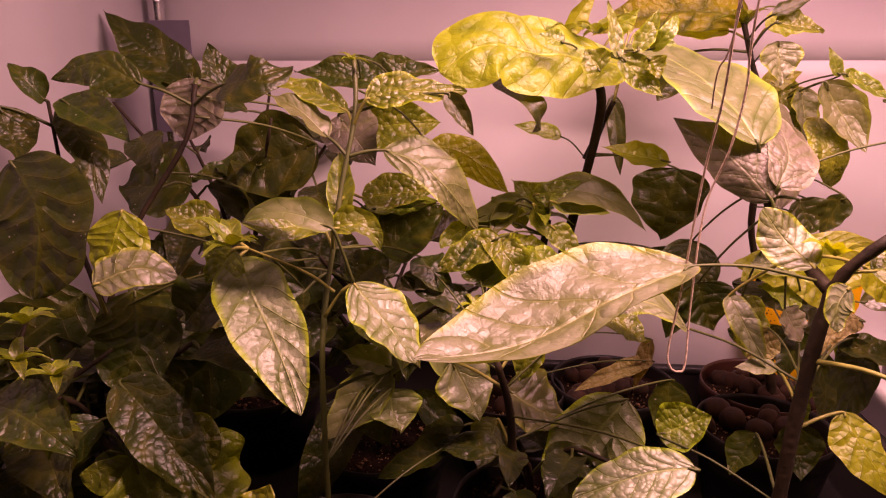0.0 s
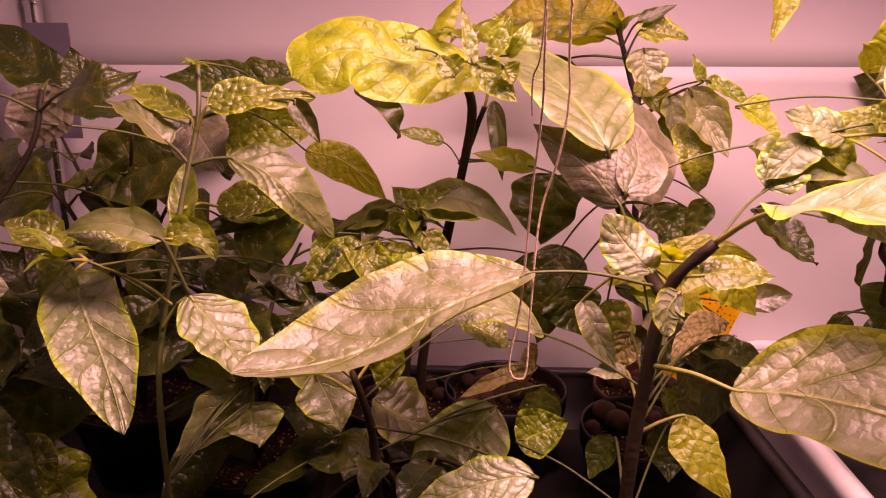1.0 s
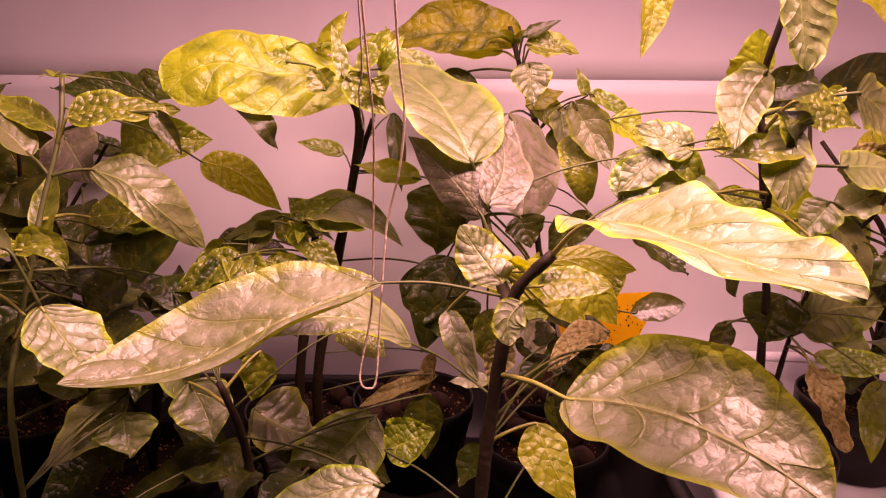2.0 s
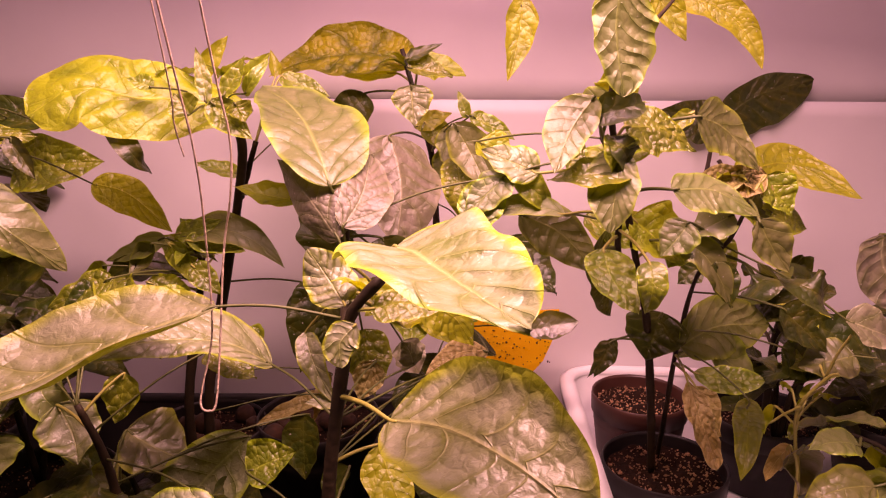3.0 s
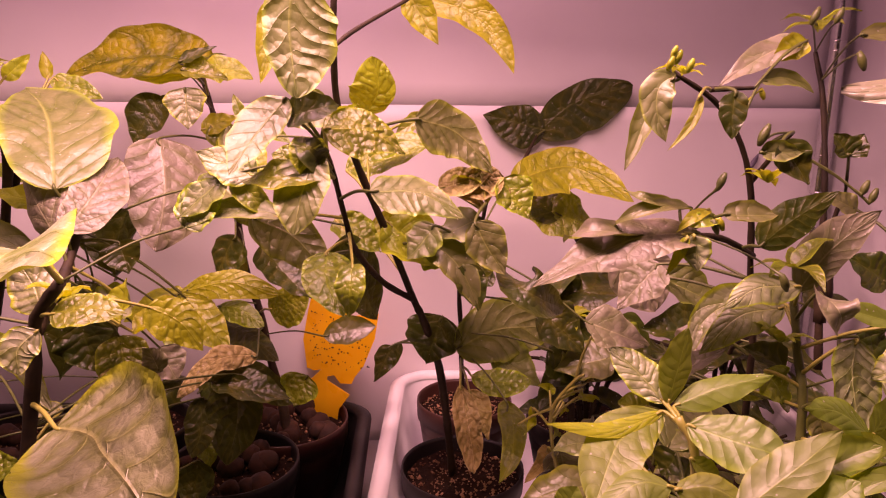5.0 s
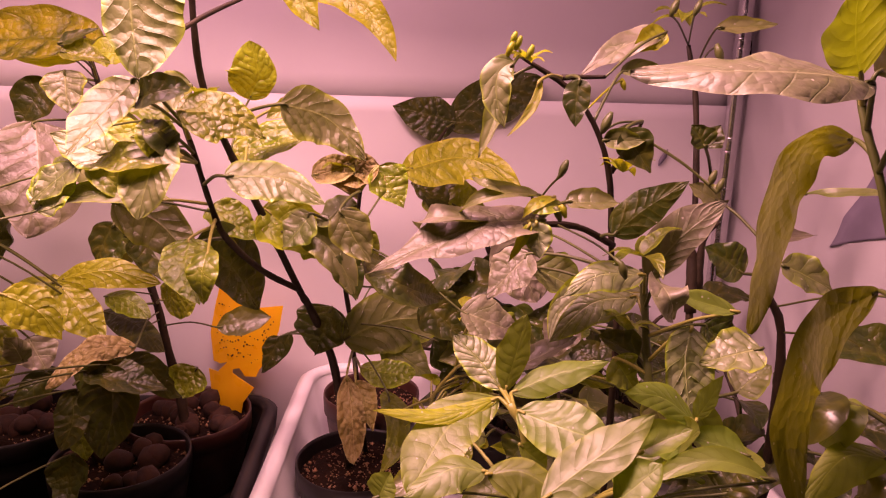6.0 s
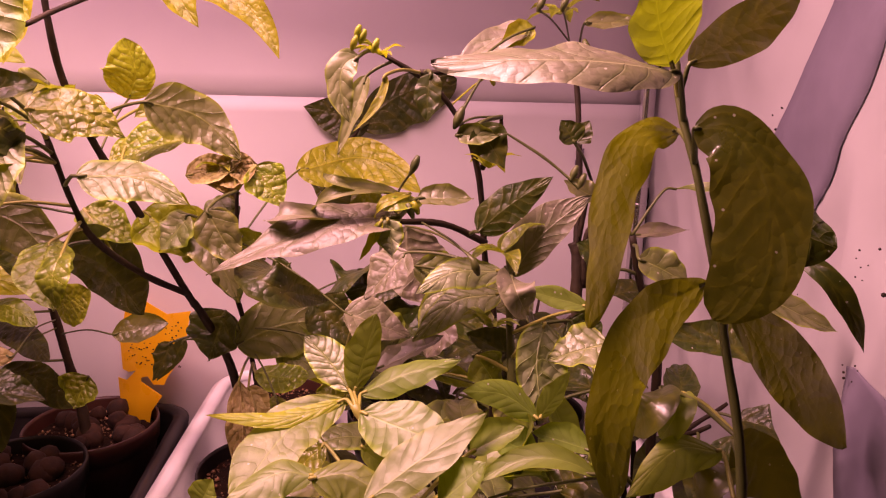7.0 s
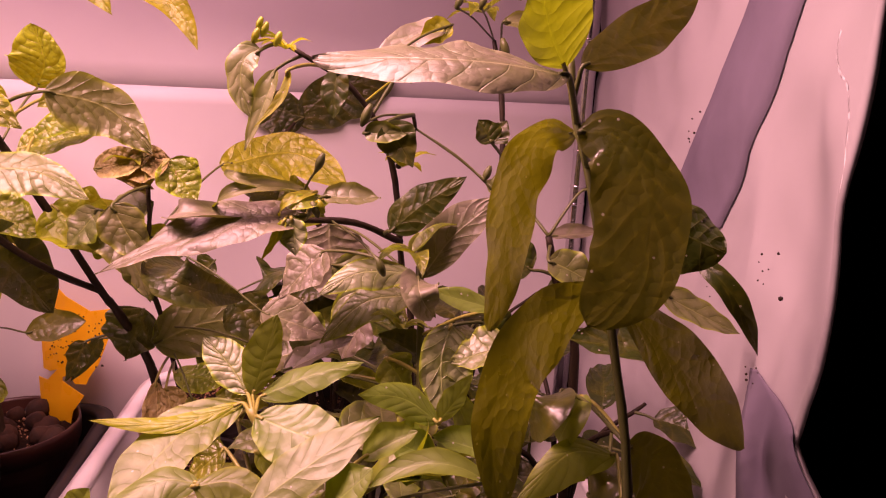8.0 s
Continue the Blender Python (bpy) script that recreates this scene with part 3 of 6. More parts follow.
pot(0.572, 0.640, 0.085, 0.058, "black pot at the back of the white tub", BLACK, 0)
pot(0.700, 0.630, 0.085, 0.058, "black pot in the tub beside the corner pole", BLACK, 0)
pot(0.585, 0.400, 0.085, 0.060, "black pot in the middle of the white tub", BLACK, 0)
pot(0.706, 0.385, 0.085, 0.055, "black pot by the tub's end wall", BLACK, 0)
pot(0.530, 0.270, 0.085, 0.058, "black pot at the front of the white tub", BLACK, 0)
pot(0.662, 0.245, 0.085, 0.060, "black pot holding the tall zinnia", BLACK, 0)

a_plant = plant('dark green bushy pepper plant in the shaded tent corner', (-0.269, 0.388, 0.075))
stem(a_plant, [(-0.269, 0.388, 0.075), (-0.269, 0.388, 0.152), (-0.270, 0.414, 0.225), (-0.254, 0.437, 0.284), (-0.223, 0.460, 0.341), (-0.220, 0.477, 0.379)], 0.0021, 0.0018)
stem(a_plant, [(-0.255, 0.391, 0.234), (-0.288, 0.419, 0.288), (-0.318, 0.455, 0.368)], 0.0018, 0.0012)
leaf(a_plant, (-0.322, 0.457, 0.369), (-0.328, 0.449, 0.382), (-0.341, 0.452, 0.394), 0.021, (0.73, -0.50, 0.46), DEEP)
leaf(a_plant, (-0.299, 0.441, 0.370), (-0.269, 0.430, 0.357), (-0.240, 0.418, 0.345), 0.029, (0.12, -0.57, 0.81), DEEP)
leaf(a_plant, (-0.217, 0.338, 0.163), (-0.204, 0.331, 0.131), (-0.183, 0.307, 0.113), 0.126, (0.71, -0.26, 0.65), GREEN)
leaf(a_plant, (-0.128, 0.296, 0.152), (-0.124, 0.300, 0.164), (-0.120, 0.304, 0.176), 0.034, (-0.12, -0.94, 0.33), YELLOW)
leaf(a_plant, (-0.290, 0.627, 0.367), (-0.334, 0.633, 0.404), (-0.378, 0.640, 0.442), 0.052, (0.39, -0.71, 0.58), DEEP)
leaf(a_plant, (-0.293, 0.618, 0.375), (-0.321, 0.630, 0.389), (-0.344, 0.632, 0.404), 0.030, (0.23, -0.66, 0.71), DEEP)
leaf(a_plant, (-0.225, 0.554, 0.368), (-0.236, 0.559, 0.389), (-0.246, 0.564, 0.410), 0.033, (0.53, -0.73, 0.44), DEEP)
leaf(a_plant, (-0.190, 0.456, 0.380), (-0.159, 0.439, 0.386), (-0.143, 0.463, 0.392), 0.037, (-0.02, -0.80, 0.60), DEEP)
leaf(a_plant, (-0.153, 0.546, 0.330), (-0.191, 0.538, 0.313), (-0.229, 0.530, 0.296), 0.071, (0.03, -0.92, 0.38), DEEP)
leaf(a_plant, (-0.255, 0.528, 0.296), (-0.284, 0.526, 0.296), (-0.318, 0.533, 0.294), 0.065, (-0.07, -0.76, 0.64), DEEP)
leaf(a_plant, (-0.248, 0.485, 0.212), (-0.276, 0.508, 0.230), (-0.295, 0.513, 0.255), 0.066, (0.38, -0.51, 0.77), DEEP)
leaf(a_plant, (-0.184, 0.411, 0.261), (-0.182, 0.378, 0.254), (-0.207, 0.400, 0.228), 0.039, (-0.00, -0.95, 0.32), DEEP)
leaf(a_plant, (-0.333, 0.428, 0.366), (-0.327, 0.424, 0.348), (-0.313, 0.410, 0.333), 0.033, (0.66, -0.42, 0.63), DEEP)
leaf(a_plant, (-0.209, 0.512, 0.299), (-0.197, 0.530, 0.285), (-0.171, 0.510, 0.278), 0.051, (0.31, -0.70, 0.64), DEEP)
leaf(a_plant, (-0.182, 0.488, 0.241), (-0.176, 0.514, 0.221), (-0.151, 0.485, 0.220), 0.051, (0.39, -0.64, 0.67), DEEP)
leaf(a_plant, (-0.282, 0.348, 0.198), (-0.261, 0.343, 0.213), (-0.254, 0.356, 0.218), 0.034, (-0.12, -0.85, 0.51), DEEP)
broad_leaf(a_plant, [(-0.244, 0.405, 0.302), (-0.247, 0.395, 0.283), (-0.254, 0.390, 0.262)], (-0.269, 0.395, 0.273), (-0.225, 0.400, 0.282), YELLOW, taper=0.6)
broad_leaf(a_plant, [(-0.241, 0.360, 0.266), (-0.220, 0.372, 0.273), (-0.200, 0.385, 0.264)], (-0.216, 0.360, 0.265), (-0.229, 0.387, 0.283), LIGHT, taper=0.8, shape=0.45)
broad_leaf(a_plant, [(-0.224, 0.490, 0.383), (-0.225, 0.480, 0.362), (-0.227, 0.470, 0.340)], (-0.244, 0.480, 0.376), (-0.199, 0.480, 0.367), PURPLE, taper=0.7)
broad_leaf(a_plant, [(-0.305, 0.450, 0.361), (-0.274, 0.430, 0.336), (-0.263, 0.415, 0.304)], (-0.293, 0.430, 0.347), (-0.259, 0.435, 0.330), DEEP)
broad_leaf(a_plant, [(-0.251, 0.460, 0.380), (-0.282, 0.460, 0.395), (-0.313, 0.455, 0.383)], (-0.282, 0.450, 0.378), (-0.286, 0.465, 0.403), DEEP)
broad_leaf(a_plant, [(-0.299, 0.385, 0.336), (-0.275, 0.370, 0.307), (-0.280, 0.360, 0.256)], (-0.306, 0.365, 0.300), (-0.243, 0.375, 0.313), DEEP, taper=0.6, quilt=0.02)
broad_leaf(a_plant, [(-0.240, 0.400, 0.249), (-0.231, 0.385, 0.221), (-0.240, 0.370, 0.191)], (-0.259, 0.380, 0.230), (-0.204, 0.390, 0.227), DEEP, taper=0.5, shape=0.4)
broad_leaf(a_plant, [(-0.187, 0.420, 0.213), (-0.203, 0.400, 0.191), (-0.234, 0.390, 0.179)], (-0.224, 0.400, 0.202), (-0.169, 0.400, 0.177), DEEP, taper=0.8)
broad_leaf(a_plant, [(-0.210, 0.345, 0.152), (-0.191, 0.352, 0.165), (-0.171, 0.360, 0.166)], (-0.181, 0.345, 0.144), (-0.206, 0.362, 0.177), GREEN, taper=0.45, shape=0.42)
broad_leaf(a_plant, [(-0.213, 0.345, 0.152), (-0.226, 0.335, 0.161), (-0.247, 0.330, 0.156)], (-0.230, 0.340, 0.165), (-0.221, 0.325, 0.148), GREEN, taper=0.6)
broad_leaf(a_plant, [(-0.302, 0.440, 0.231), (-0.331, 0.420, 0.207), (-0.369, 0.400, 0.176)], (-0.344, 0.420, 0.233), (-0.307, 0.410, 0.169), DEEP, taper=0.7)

b_plant = plant('leafy green pepper plant with blistered curling leaves', (-0.103, 0.355, 0.075))
stem(b_plant, [(-0.103, 0.355, 0.075), (-0.103, 0.355, 0.203), (-0.105, 0.373, 0.246), (-0.102, 0.390, 0.284), (-0.099, 0.406, 0.320), (-0.093, 0.425, 0.364), (-0.096, 0.441, 0.398)], 0.0018, 0.0015, DIMSHOOT)
stem(b_plant, [(-0.098, 0.373, 0.262), (-0.119, 0.385, 0.270), (-0.160, 0.400, 0.280)], 0.0010, 0.0008, SHOOT)
stem(b_plant, [(-0.103, 0.367, 0.248), (-0.094, 0.368, 0.262), (-0.085, 0.368, 0.270)], 0.0010, 0.0008, SHOOT)
leaf(b_plant, (-0.113, 0.463, 0.359), (-0.098, 0.449, 0.344), (-0.083, 0.436, 0.329), 0.040, (-0.10, -0.79, 0.60), PURPLE)
leaf(b_plant, (-0.096, 0.452, 0.304), (-0.068, 0.455, 0.307), (-0.040, 0.459, 0.310), 0.027, (0.02, -0.76, 0.65), GREEN)
leaf(b_plant, (-0.084, 0.465, 0.260), (-0.063, 0.472, 0.277), (-0.041, 0.478, 0.295), 0.042, (-0.06, -0.91, 0.42), DEEP)
leaf(b_plant, (-0.192, 0.427, 0.283), (-0.210, 0.428, 0.290), (-0.227, 0.428, 0.298), 0.031, (0.32, -0.53, 0.78), GREEN)
leaf(b_plant, (-0.186, 0.426, 0.276), (-0.192, 0.428, 0.285), (-0.197, 0.430, 0.295), 0.011, (0.46, -0.78, 0.43), YELLOW)
leaf(b_plant, (-0.164, 0.388, 0.283), (-0.172, 0.384, 0.273), (-0.181, 0.381, 0.263), 0.033, (-0.14, -0.89, 0.43), GREEN)
leaf(b_plant, (-0.077, 0.437, 0.181), (-0.099, 0.419, 0.161), (-0.120, 0.402, 0.143), 0.035, (-0.03, -0.72, 0.70), SILVER)
leaf(b_plant, (-0.063, 0.364, 0.218), (-0.078, 0.364, 0.223), (-0.093, 0.364, 0.228), 0.023, (0.30, -0.39, 0.87), SILVER)
leaf(b_plant, (-0.074, 0.423, 0.173), (-0.071, 0.419, 0.158), (-0.065, 0.407, 0.149), 0.040, (0.42, -0.66, 0.62), SILVER)
leaf(b_plant, (-0.030, 0.438, 0.125), (-0.058, 0.432, 0.112), (-0.086, 0.426, 0.098), 0.024, (-0.27, -0.54, 0.80), DEEP)
leaf(b_plant, (-0.133, 0.461, 0.260), (-0.145, 0.453, 0.238), (-0.157, 0.446, 0.216), 0.043, (-0.08, -0.93, 0.35), DEEP)
leaf(b_plant, (-0.108, 0.457, 0.240), (-0.094, 0.461, 0.250), (-0.080, 0.465, 0.260), 0.034, (-0.10, -0.86, 0.49), DEEP)
leaf(b_plant, (-0.088, 0.560, 0.377), (-0.130, 0.558, 0.382), (-0.171, 0.556, 0.387), 0.037, (0.12, -0.73, 0.67), DEEP)
leaf(b_plant, (-0.118, 0.569, 0.380), (-0.086, 0.573, 0.384), (-0.053, 0.577, 0.388), 0.034, (0.01, -0.76, 0.65), DEEP)
leaf(b_plant, (-0.036, 0.430, 0.376), (-0.027, 0.427, 0.363), (-0.018, 0.424, 0.350), 0.013, (0.12, -0.95, 0.29), DEEP)
leaf(b_plant, (-0.095, 0.463, 0.293), (-0.071, 0.476, 0.294), (-0.043, 0.469, 0.299), 0.025, (-0.02, -0.63, 0.78), GREEN)
leaf(b_plant, (-0.116, 0.460, 0.252), (-0.131, 0.460, 0.258), (-0.146, 0.461, 0.264), 0.031, (0.27, -0.63, 0.73), DEEP)
leaf(b_plant, (-0.133, 0.467, 0.209), (-0.149, 0.443, 0.203), (-0.174, 0.447, 0.186), 0.046, (0.05, -0.79, 0.61), DEEP)
leaf(b_plant, (-0.057, 0.469, 0.257), (-0.045, 0.457, 0.248), (-0.034, 0.464, 0.233), 0.027, (0.40, -0.75, 0.53), DEEP)
leaf(b_plant, (-0.095, 0.364, 0.303), (-0.124, 0.364, 0.312), (-0.146, 0.361, 0.307), 0.020, (0.10, -0.66, 0.75), SILVER)
leaf(b_plant, (-0.097, 0.372, 0.301), (-0.080, 0.374, 0.302), (-0.069, 0.371, 0.289), 0.018, (0.27, -0.68, 0.68), GREEN)
leaf(b_plant, (-0.107, 0.459, 0.284), (-0.079, 0.473, 0.288), (-0.049, 0.468, 0.297), 0.019, (-0.04, -0.76, 0.65), DEEP)
leaf(b_plant, (-0.080, 0.457, 0.178), (-0.058, 0.435, 0.205), (-0.043, 0.468, 0.207), 0.030, (-0.29, -0.70, 0.65), SILVER)
leaf(b_plant, (-0.131, 0.581, 0.337), (-0.087, 0.572, 0.342), (-0.053, 0.583, 0.345), 0.050, (-0.01, -0.95, 0.31), GREEN)
leaf(b_plant, (-0.094, 0.420, 0.173), (-0.084, 0.416, 0.154), (-0.073, 0.411, 0.135), 0.032, (0.47, -0.77, 0.43), DEEP)
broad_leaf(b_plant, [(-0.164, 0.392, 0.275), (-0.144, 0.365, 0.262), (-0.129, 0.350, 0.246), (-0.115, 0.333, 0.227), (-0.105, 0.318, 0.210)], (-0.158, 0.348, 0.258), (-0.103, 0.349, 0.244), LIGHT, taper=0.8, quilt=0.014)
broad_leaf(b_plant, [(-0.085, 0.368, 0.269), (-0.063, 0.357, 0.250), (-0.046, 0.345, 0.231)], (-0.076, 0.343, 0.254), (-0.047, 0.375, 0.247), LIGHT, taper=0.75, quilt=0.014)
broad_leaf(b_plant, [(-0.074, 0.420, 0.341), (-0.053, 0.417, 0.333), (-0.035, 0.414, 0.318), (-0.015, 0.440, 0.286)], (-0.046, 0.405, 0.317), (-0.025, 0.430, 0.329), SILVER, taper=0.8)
broad_leaf(b_plant, [(-0.099, 0.397, 0.297), (-0.103, 0.414, 0.315), (-0.107, 0.436, 0.337)], (-0.109, 0.408, 0.316), (-0.091, 0.408, 0.316), GREEN, wave=0.06, taper=0.8)
broad_leaf(b_plant, [(-0.110, 0.394, 0.299), (-0.130, 0.372, 0.300), (-0.147, 0.360, 0.306)], (-0.128, 0.362, 0.296), (-0.133, 0.380, 0.307), GREEN, wave=0.06, taper=0.8)
broad_leaf(b_plant, [(-0.085, 0.420, 0.372), (-0.067, 0.425, 0.377), (-0.047, 0.430, 0.376), (-0.023, 0.440, 0.376)], (-0.058, 0.415, 0.369), (-0.058, 0.435, 0.387), GREEN, wave=0.1)
broad_leaf(b_plant, [(-0.099, 0.430, 0.364), (-0.133, 0.440, 0.378), (-0.165, 0.440, 0.385)], (-0.129, 0.430, 0.372), (-0.130, 0.445, 0.384), GREEN, wave=0.09)
broad_leaf(b_plant, [(-0.110, 0.420, 0.349), (-0.130, 0.425, 0.366), (-0.152, 0.430, 0.375)], (-0.127, 0.412, 0.362), (-0.126, 0.435, 0.372), SILVER, wave=0.09)
broad_leaf(b_plant, [(-0.062, 0.575, 0.327), (-0.030, 0.570, 0.317), (0.007, 0.565, 0.287)], (-0.037, 0.565, 0.302), (-0.025, 0.575, 0.330), YELLOW)

q_plant = plant('low dark pepper plant with broad drooping leaves', (0.012, 0.418, 0.075))
stem(q_plant, [(0.012, 0.418, 0.075), (0.012, 0.418, 0.131), (0.009, 0.412, 0.169), (0.000, 0.406, 0.205)], 0.0040, 0.0020)
# paler leaf colours here make up for light blocked by the leaves above
leaf(q_plant, (-0.032, 0.436, 0.190), (-0.021, 0.431, 0.170), (-0.011, 0.417, 0.155), 0.042, (0.26, -0.78, 0.56), LIGHT)
leaf(q_plant, (0.002, 0.445, 0.141), (-0.005, 0.439, 0.123), (-0.012, 0.425, 0.111), 0.030, (-0.30, -0.72, 0.62), LIGHT)
leaf(q_plant, (0.007, 0.451, 0.162), (0.029, 0.450, 0.150), (0.052, 0.449, 0.139), 0.054, (0.39, -0.44, 0.81), SILVER)
leaf(q_plant, (0.021, 0.429, 0.217), (0.019, 0.425, 0.200), (0.016, 0.421, 0.184), 0.024, (0.15, -0.97, 0.21), GREEN)
leaf(q_plant, (0.132, 0.480, 0.161), (0.132, 0.474, 0.136), (0.133, 0.468, 0.112), 0.030, (-0.15, -0.96, 0.24), DEEP)
leaf(q_plant, (-0.050, 0.458, 0.202), (-0.040, 0.436, 0.196), (-0.033, 0.452, 0.174), 0.028, (0.43, -0.79, 0.44), SILVER)
broad_leaf(q_plant, [(0.095, 0.455, 0.156), (0.070, 0.435, 0.133), (0.039, 0.410, 0.103)], (0.032, 0.430, 0.132), (0.104, 0.422, 0.131), LIGHT, taper=0.6)
broad_leaf(q_plant, [(0.111, 0.338, 0.177), (0.084, 0.335, 0.174), (0.044, 0.330, 0.159)], (0.083, 0.318, 0.164), (0.078, 0.347, 0.181), LIGHT, taper=0.7)

c_plant = plant('small pepper plant with crinkled narrow leaves', (0.024, 0.528, 0.075))
stem(c_plant, [(0.024, 0.528, 0.075), (0.024, 0.528, 0.150), (0.034, 0.541, 0.231), (0.039, 0.542, 0.270)], 0.0045, 0.0030)
leaf(c_plant, (0.039, 0.572, 0.265), (0.024, 0.575, 0.281), (0.009, 0.579, 0.297), 0.034, (0.35, -0.80, 0.49), GREEN)
leaf(c_plant, (0.000, 0.470, 0.273), (-0.023, 0.464, 0.261), (-0.047, 0.459, 0.248), 0.030, (-0.19, -0.72, 0.67), GREEN)
leaf(c_plant, (0.040, 0.516, 0.271), (0.052, 0.514, 0.260), (0.064, 0.511, 0.248), 0.021, (0.23, -0.89, 0.40), GREEN)
leaf(c_plant, (-0.019, 0.452, 0.225), (-0.045, 0.453, 0.236), (-0.071, 0.454, 0.247), 0.026, (0.31, -0.58, 0.76), DEEP)
leaf(c_plant, (-0.013, 0.460, 0.242), (-0.017, 0.464, 0.257), (-0.020, 0.468, 0.273), 0.029, (0.37, -0.88, 0.31), DEEP)
leaf(c_plant, (0.052, 0.496, 0.245), (0.015, 0.462, 0.247), (-0.020, 0.476, 0.234), 0.041, (0.03, -0.58, 0.82), GREEN)
leaf(c_plant, (-0.006, 0.487, 0.269), (0.007, 0.464, 0.258), (0.020, 0.480, 0.236), 0.028, (0.30, -0.86, 0.42), GREEN)
leaf(c_plant, (0.022, 0.569, 0.258), (0.007, 0.571, 0.270), (-0.008, 0.573, 0.282), 0.030, (0.37, -0.71, 0.59), GREEN)
leaf(c_plant, (0.007, 0.509, 0.259), (0.026, 0.509, 0.250), (0.045, 0.508, 0.241), 0.022, (0.26, -0.73, 0.64), GREEN)
leaf(c_plant, (-0.046, 0.457, 0.248), (-0.060, 0.454, 0.243), (-0.074, 0.451, 0.238), 0.019, (-0.05, -0.81, 0.58), PURPLE)
leaf(c_plant, (0.018, 0.524, 0.291), (-0.005, 0.522, 0.282), (-0.028, 0.519, 0.273), 0.020, (-0.14, -0.83, 0.55), SILVER)
leaf(c_plant, (0.026, 0.525, 0.293), (0.044, 0.526, 0.299), (0.063, 0.527, 0.305), 0.019, (-0.12, -0.81, 0.58), GREEN)
leaf(c_plant, (0.031, 0.524, 0.291), (0.074, 0.526, 0.297), (0.113, 0.518, 0.268), 0.028, (0.15, -0.71, 0.69), SILVER)
leaf(c_plant, (0.025, 0.513, 0.289), (0.029, 0.520, 0.273), (0.040, 0.507, 0.262), 0.018, (0.45, -0.78, 0.43), GREEN)
leaf(c_plant, (0.013, 0.513, 0.289), (-0.000, 0.520, 0.273), (-0.006, 0.506, 0.262), 0.018, (0.02, -0.97, 0.23), SILVER)
leaf(c_plant, (-0.023, 0.509, 0.272), (-0.039, 0.516, 0.260), (-0.046, 0.504, 0.254), 0.017, (-0.07, -0.94, 0.32), GREEN)
leaf(c_plant, (0.038, 0.514, 0.291), (0.059, 0.523, 0.285), (0.085, 0.512, 0.283), 0.019, (0.09, -0.71, 0.70), GREEN)
leaf(c_plant, (-0.005, 0.520, 0.274), (-0.018, 0.518, 0.265), (-0.031, 0.515, 0.256), 0.016, (-0.08, -0.93, 0.36), DEEP)

d_plant = plant('large pepper plant with very big pale leaves', (0.168, 0.359, 0.075))
stem(d_plant, [(0.168, 0.359, 0.075), (0.168, 0.359, 0.130), (0.172, 0.363, 0.189), (0.181, 0.369, 0.255), (0.187, 0.366, 0.283), (0.205, 0.361, 0.305)], 0.0045, 0.0030)
stem(d_plant, [(0.183, 0.369, 0.272), (0.177, 0.411, 0.287), (0.171, 0.456, 0.315)], 0.0040, 0.0030)
leaf(d_plant, (0.175, 0.402, 0.210), (0.162, 0.402, 0.210), (0.149, 0.402, 0.209), 0.012, (-0.03, -0.57, 0.82), LIGHT)
leaf(d_plant, (0.148, 0.422, 0.250), (0.156, 0.407, 0.232), (0.169, 0.402, 0.209), 0.018, (-0.07, -0.91, 0.41), LIGHT)
leaf(d_plant, (0.203, 0.427, 0.257), (0.206, 0.432, 0.272), (0.208, 0.436, 0.287), 0.030, (-0.62, -0.71, 0.32), YELLOW)
leaf(d_plant, (0.212, 0.427, 0.253), (0.226, 0.430, 0.258), (0.240, 0.432, 0.263), 0.023, (-0.23, -0.38, 0.89), YELLOW)
leaf(d_plant, (0.199, 0.459, 0.260), (0.182, 0.449, 0.264), (0.172, 0.458, 0.262), 0.029, (0.10, -0.70, 0.70), LIGHT)
leaf(d_plant, (0.229, 0.477, 0.130), (0.230, 0.471, 0.109), (0.227, 0.456, 0.094), 0.034, (-0.22, -0.84, 0.49), DEEP)
leaf(d_plant, (0.175, 0.417, 0.154), (0.166, 0.413, 0.141), (0.157, 0.408, 0.128), 0.022, (-0.56, -0.57, 0.60), DEEP)
leaf(d_plant, (0.196, 0.455, 0.307), (0.200, 0.452, 0.297), (0.204, 0.449, 0.286), 0.027, (0.14, -0.95, 0.29), DEEP)
leaf(d_plant, (0.148, 0.515, 0.262), (0.138, 0.497, 0.229), (0.128, 0.488, 0.192), 0.044, (-0.07, -0.92, 0.38), DEEP)
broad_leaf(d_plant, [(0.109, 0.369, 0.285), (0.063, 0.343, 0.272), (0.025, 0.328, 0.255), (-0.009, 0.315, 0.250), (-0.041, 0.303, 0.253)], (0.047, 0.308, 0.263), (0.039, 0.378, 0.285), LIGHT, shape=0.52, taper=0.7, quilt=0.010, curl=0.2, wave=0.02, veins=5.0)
broad_leaf(d_plant, [(0.201, 0.370, 0.198), (0.209, 0.355, 0.183), (0.222, 0.340, 0.161)], (0.191, 0.357, 0.185), (0.222, 0.360, 0.184), YELLOW)
broad_leaf(d_plant, [(0.163, 0.446, 0.344), (0.152, 0.465, 0.363), (0.136, 0.495, 0.383), (0.116, 0.525, 0.398), (0.094, 0.552, 0.408)], (0.121, 0.460, 0.370), (0.165, 0.530, 0.397), SILVER, taper=0.7, quilt=0.012)
broad_leaf(d_plant, [(0.173, 0.432, 0.319), (0.184, 0.450, 0.338), (0.186, 0.490, 0.361)], (0.172, 0.455, 0.348), (0.204, 0.458, 0.336), PURPLE, taper=0.8)
broad_leaf(d_plant, [(0.170, 0.432, 0.311), (0.149, 0.450, 0.337), (0.119, 0.488, 0.357)], (0.137, 0.462, 0.327), (0.160, 0.460, 0.351), PURPLE)
